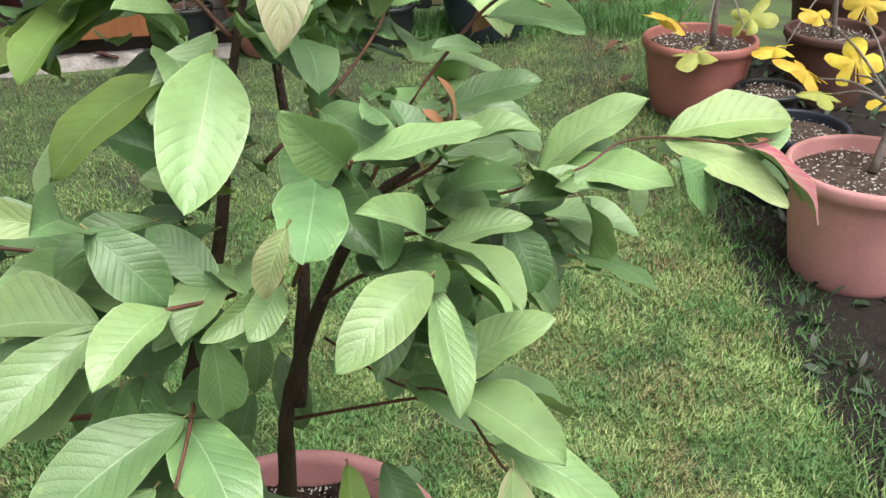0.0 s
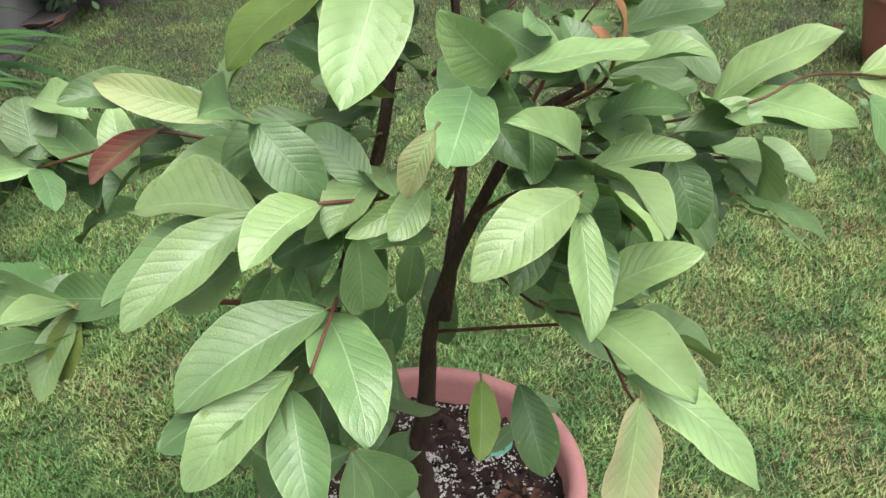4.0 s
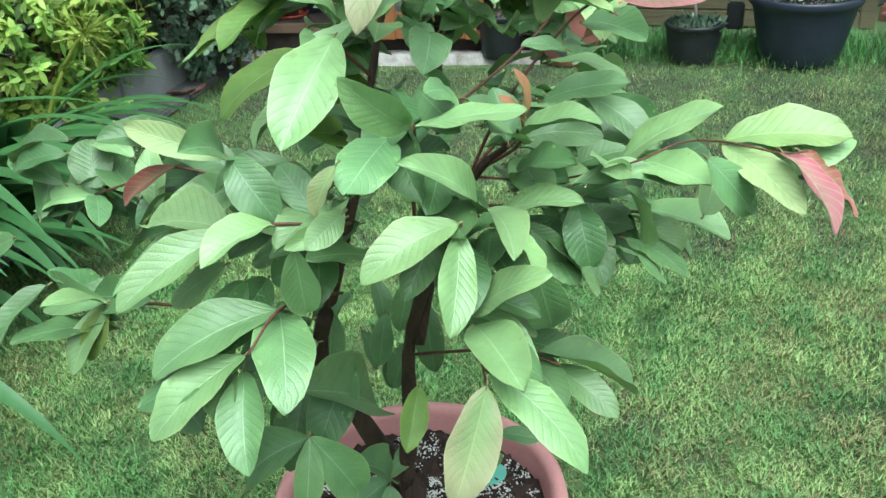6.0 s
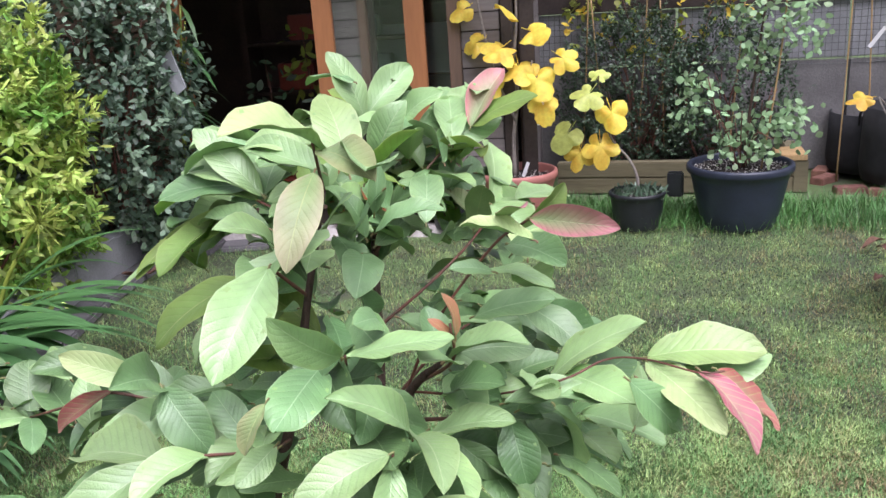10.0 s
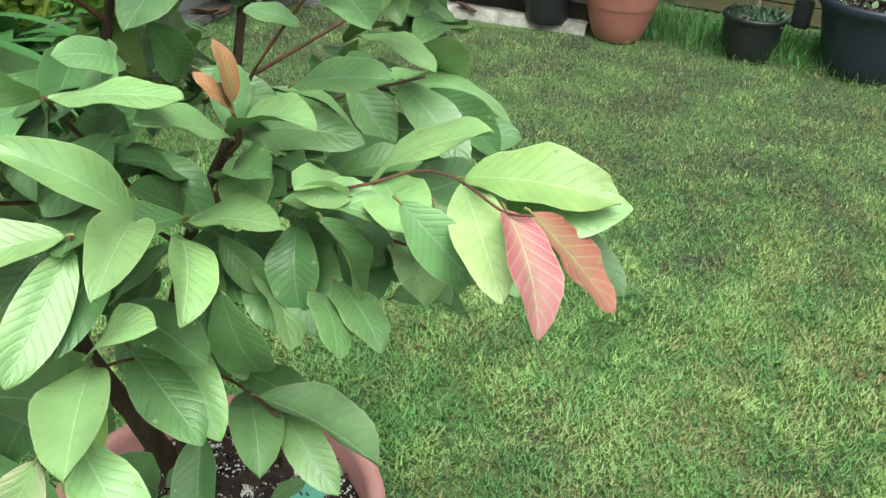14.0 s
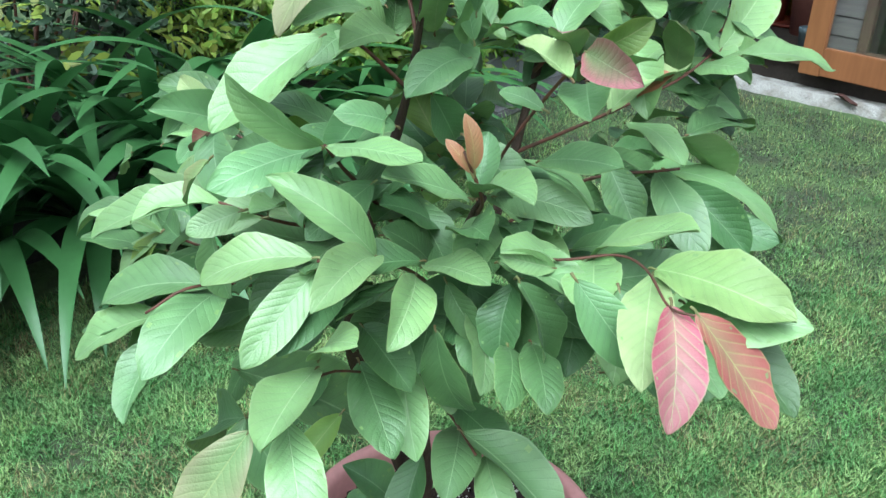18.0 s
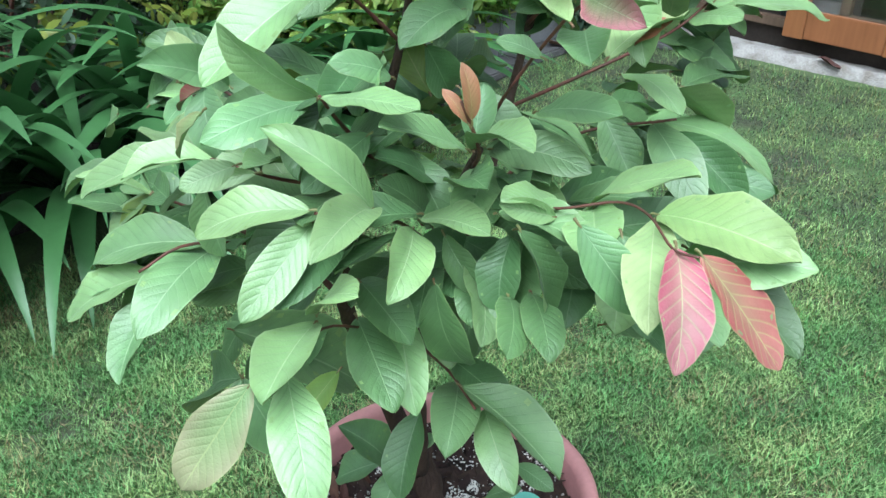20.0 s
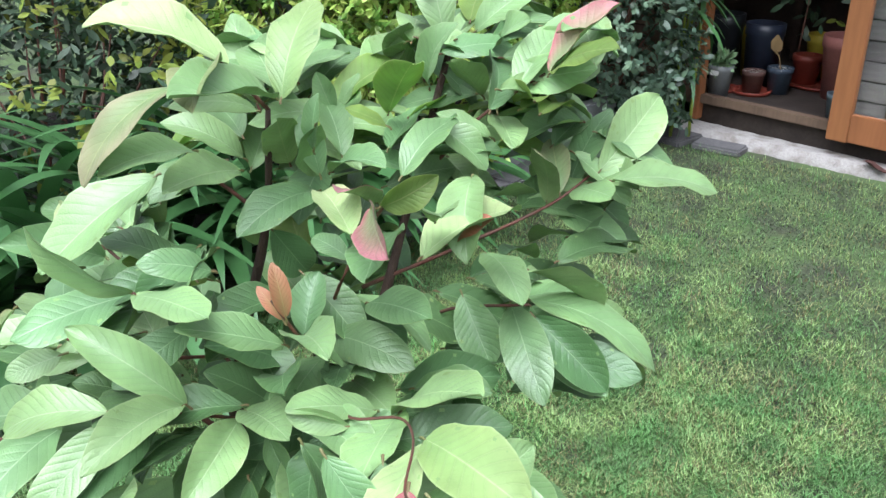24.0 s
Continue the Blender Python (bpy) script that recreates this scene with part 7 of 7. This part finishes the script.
blade((-0.387, 1.014, 0.978), (-0.465, 1.035, 0.917), 0.46, 19, "deep")
blade((-0.174, 1.137, 1.059), (-0.168, 1.262, 1.079), 0.46, 18, "deep")
blade((-0.060, 1.203, 1.173), (-0.076, 1.312, 1.144), 0.50, 14, "deep")
blade((-0.193, 1.122, 1.305), (-0.232, 1.222, 1.278), 0.50, -24, "fresh")
blade((-0.340, 0.983, 0.969), (-0.376, 1.064, 0.929), 0.44, -28, "deep")
blade((-0.614, 0.704, 1.073), (-0.707, 0.699, 1.105), 0.44, -26, "deep")
blade((-0.038, 0.707, 1.131), (0.044, 0.620, 1.146), 0.53, 9, "deep")
blade((-0.132, 0.749, 1.189), (-0.177, 0.666, 1.235), 0.54, 29, "top")
blade((-0.118, 1.228, 1.267), (-0.045, 1.263, 1.213), 0.54, -9, "fresh")
blade((-0.471, 0.746, 1.007), (-0.574, 0.750, 0.942), 0.46, 18, "deep")
blade((0.002, 1.015, 1.305), (0.085, 0.966, 1.252), 0.49, 16, "fresh")
blade((-0.124, 1.158, 1.208), (-0.108, 1.248, 1.183), 0.44, 29, "fresh")
blade((-0.258, 1.070, 1.395), (-0.363, 1.131, 1.395), 0.50, 6, "fresh")
blade((0.020, 1.104, 1.082), (0.112, 1.174, 1.081), 0.50, 9, "deep")
blade((-0.365, 0.704, 1.171), (-0.430, 0.620, 1.189), 0.44, -11, "deep")
blade((-0.349, 1.014, 0.958), (-0.407, 1.105, 0.921), 0.49, -15, "deep")
blade((-0.314, 1.085, 1.049), (-0.423, 1.073, 1.083), 0.52, 13, "deep")
blade((-0.414, 0.945, 1.270), (-0.384, 0.841, 1.303), 0.47, 9, "top")
blade((-0.230, 0.801, 1.281), (-0.181, 0.720, 1.262), 0.53, -22, "top")
blade((-0.146, 1.036, 1.325), (-0.102, 1.093, 1.270), 0.52, -6, "fresh")
blade((-0.183, 0.918, 1.278), (-0.120, 0.865, 1.236), 0.56, -4, "top")
blade((-0.167, 0.713, 1.100), (-0.118, 0.627, 1.135), 0.52, 20, "fresh")
blade((-0.227, 1.081, 1.460), (-0.325, 1.109, 1.454), 0.45, 12, "top")
blade((-0.115, 0.761, 1.336), (-0.072, 0.665, 1.338), 0.47, -25, "fresh")
# leaves filling the gap beside the stems, shade put into their dark tone
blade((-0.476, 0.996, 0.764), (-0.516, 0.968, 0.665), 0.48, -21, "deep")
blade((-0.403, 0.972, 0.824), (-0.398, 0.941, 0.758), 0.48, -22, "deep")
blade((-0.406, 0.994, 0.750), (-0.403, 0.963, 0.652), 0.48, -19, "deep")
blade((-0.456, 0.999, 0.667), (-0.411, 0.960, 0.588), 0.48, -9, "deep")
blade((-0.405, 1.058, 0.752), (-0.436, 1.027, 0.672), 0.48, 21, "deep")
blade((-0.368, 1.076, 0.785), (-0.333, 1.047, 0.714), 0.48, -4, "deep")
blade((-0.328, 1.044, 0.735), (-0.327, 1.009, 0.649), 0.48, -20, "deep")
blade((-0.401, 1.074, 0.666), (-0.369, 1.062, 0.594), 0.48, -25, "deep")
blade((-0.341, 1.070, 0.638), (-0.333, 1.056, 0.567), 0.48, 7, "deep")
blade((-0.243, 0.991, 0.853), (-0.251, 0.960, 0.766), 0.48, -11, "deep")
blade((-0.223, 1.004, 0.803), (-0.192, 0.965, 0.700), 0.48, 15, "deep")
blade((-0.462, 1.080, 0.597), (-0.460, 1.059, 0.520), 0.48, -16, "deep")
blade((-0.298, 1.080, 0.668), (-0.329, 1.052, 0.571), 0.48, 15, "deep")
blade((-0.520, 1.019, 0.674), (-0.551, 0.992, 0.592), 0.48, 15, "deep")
# low leaves under the crown, with shade again in the leaf colour
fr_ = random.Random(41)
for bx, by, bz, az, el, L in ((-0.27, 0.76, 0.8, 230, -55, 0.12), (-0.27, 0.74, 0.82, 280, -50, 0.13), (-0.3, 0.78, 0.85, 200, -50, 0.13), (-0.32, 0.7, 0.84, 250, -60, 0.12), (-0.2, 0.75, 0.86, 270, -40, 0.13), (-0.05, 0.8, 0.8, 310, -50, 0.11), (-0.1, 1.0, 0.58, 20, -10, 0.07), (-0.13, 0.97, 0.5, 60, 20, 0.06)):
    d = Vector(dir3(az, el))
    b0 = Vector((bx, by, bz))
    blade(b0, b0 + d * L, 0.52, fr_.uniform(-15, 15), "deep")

# ---- grass ----
def grass(name, label, n, box_, hgt, wid, material, seed, keep, lean=0.55, nseg=3):
    r = np.random.default_rng(seed)
    x, y = r.uniform(box_[0], box_[1], n), r.uniform(box_[2], box_[3], n)
    k = keep(x, y, r)
    x, y = x[k], y[k]
    n = len(x)
    cl = np.array([noise.noise(Vector((a * 7, b * 7, seed))) for a, b in zip(x, y)])
    h = hgt * r.uniform(0.45, 1.2, n) * (1 + 0.5 * cl)
    a = r.uniform(0, 6.283, n) + 2.5 * cl
    t = np.abs(r.normal(0, lean, n))
    ax = np.stack([np.cos(a) * np.sin(t), np.sin(a) * np.sin(t), np.cos(t)], 1)
    up = np.stack([-np.cos(a), -np.sin(a), np.full(n, 0.6)], 1)
    o = leaves_ob(name, np.stack([x, y, np.full(n, -0.004)], 1), ax, up, h, wid * r.uniform(0.7, 1.3, n), material, bend=0.35, nseg=nseg)
    return tagged(o, label, "grass", kind="stuff")


def edge_x(y):
    return np.interp(y, [c[1] for c in KL], [c[0] for c in KL])


def on_lawn(x, y, r):
    right = np.interp(y, [-1, 1.2, 2.2, 2.9, 3.9, 5.2, 6.5], [1.2, 1.0, 0.88, 0.82, 0.78, 0.9, 1.4])
    back = np.interp(x, [-3.5, -2.16, -1.2, -0.9, 2.0], [4.2, 4.72, 5.1, 6.0, 6.5])
    near = np.hypot(x - 0.3, y - 0.2)
    keep = (x > edge_x(y) + 0.1) & (x < right) & (y < back) & (np.hypot(x - POT[0], y - POT[1]) > 0.17)
    return keep & (r.uniform(size=len(x)) < np.clip(2.4 / np.maximum(near, 0.5), 0.25, 1))


def patch(x, y, scale, seed, sharp=0.18):
    """Irregular patches of the lawn, 0 to 1, with feathered edges."""
    t = np.array([noise.noise(Vector((p * scale, q * scale, seed))) + 0.5 * noise.noise(Vector((p * scale * 2.7, q * scale * 2.7, seed + 3))) for p, q in zip(x, y)])
    return np.clip(0.5 + t / sharp, 0, 1)


def moss_shade(x, y):
    """Reach of moss and of shade painted dark towards the shed, 0 to 1."""
    return np.clip(0.5 + (y - 0.27 * x - 2.9) * 1.0, 0.05, 1.6)


def coat(share):
    def keep(x, y, r):
        k = np.flatnonzero(on_lawn(x, y, r))
        out = np.zeros(len(x), bool)
        out[k] = r.uniform(size=len(k)) < share(x[k], y[k])
        return out
    return keep


def open_side(x):
    """Weight of the paler, strawier turf away from the tree, rising with x."""
    return np.clip((x + 0.1) * 1.3, 0, 1)


LAWN = (-3.4, 1.3, 0.3, 6.3)
grass("grass", "short mown lawn grass, mossy and patchy", 800000, LAWN, 0.052, 0.0025, M["grass"], 1, coat(lambda x, y: (1 - 0.8 * np.clip(patch(x, y, 3.1, 2) * moss_shade(x, y) + 0.6 * (moss_shade(x, y) - 0.4), 0, 1)) * (0.3 + 0.7 * patch(x, y, 9, 5, 0.45))), lean=1.0, nseg=2)
grass("grass", "deep green blades standing in the lawn", 420000, LAWN, 0.052, 0.0026, M["grass_deep"], 8, coat(lambda x, y: (0.05 + 0.5 * patch(x, y, 2.6, 21) + 0.4 * patch(x, y, 11, 23, 0.4)) * (1.15 - 0.7 * moss_shade(x, y)) * (1 - 0.5 * open_side(x))), lean=0.85, nseg=2)
grass("moss", "dark olive moss and thatch, also standing in for the shed's shade", 420000, LAWN, 0.022, 0.0034, M["moss"], 5, coat(lambda x, y: patch(x, y, 3.1, 2) * moss_shade(x, y) + 0.5 * (moss_shade(x, y) - 0.4)), lean=0.95, nseg=2)
grass("grass", "dry straw-coloured thatch in the lawn", 430000, LAWN, 0.05, 0.0025, M["straw"], 2, coat(lambda x, y: 0.04 + 0.28 * open_side(x) * (1 - 0.5 * moss_shade(x, y)) + 0.75 * patch(x, y, 3.2, 40, 0.3) * (1 - 0.45 * moss_shade(x, y)) * (0.3 + 0.7 * patch(x, y, 14, 44)) * (1 + 2.6 * open_side(x))), lean=0.95, nseg=2)
grass("grass", "tall rough grass round the pots", 30000, (-1.5, 1.5, 4.9, 6.5), 0.12, 0.004, M["rough_grass"], 3, lambda x, y, r: (y > np.interp(x, [-1.5, -0.6, 0.5, 1.5], [5.15, 5.3, 5.5, 5.2]) + r.normal(0, 0.07, len(x))) & (y < 6.05 + 0.17 * x) & (x < 1.2), lean=0.5)
grass("grass", "longer grass along the border of pots", 30000, (0.65, 1.5, 1.2, 5.2), 0.055, 0.0032, M["rough_grass"], 4, lambda x, y, r: np.abs(x - np.interp(y, [1.2, 2.2, 2.9, 3.9, 5.2], [1.05, 0.93, 0.87, 0.83, 0.95])) < 0.12 + 0.06 * r.normal(size=len(x)), lean=0.85)
wr = np.random.default_rng(77)
n = 2600
x = wr.uniform(0.85, 2.2, n)
y = wr.uniform(1.3, 5.1, n)
k = (x > np.interp(y, [1.2, 2.2, 2.9, 3.9, 5.2], [1.05, 0.93, 0.87, 0.83, 0.95])) & (patch(x, y, 5, 61) > wr.uniform(size=n))
x, y = x[k], y[k]
n = len(x)
bw = leaves_ob("border_weeds", np.stack([x, y, np.full(n, 0.012)], 1), wr.normal(size=(n, 3)) + [0, 0, 0.6], wr.normal(size=(n, 3)) * 0.5 + [0, 0, 1], wr.uniform(0.03, 0.075, n), wr.uniform(0.014, 0.03, n), M["dark_leaf"], bend=0.4)
tagged(bw, "low dark weeds and litter among the pots", "weeds", kind="stuff")
for k, (x, y, s, az) in enumerate(((0.62, 5.08, 0.13, 30), (0.66, 5.0, 0.1, 120))):
    o = dry_leaf(0, 0, s, az, 50 + k)
    o.location = (x, y, 0.03)
    tagged(o, "fallen orange-brown fig leaf on the grass", "leaf", "fallen leaves on the lawn")
for k, (x, y, s, az, z) in enumerate(((0.63, 4.51, 0.1, 60, 0.03), (-2.27, 4.8, 0.14, 10, 0.045), (-3.27, 3.66, 0.16, 50, 0.05), (-3.2, 3.75, 0.12, 80, 0.05))):
    o = dry_leaf(0, 0, s, az, 70 + k)
    o.location = (x, y, z)
    tagged(o, "fallen dry brown leaf on the ground", "leaf", "fallen leaves on the lawn")
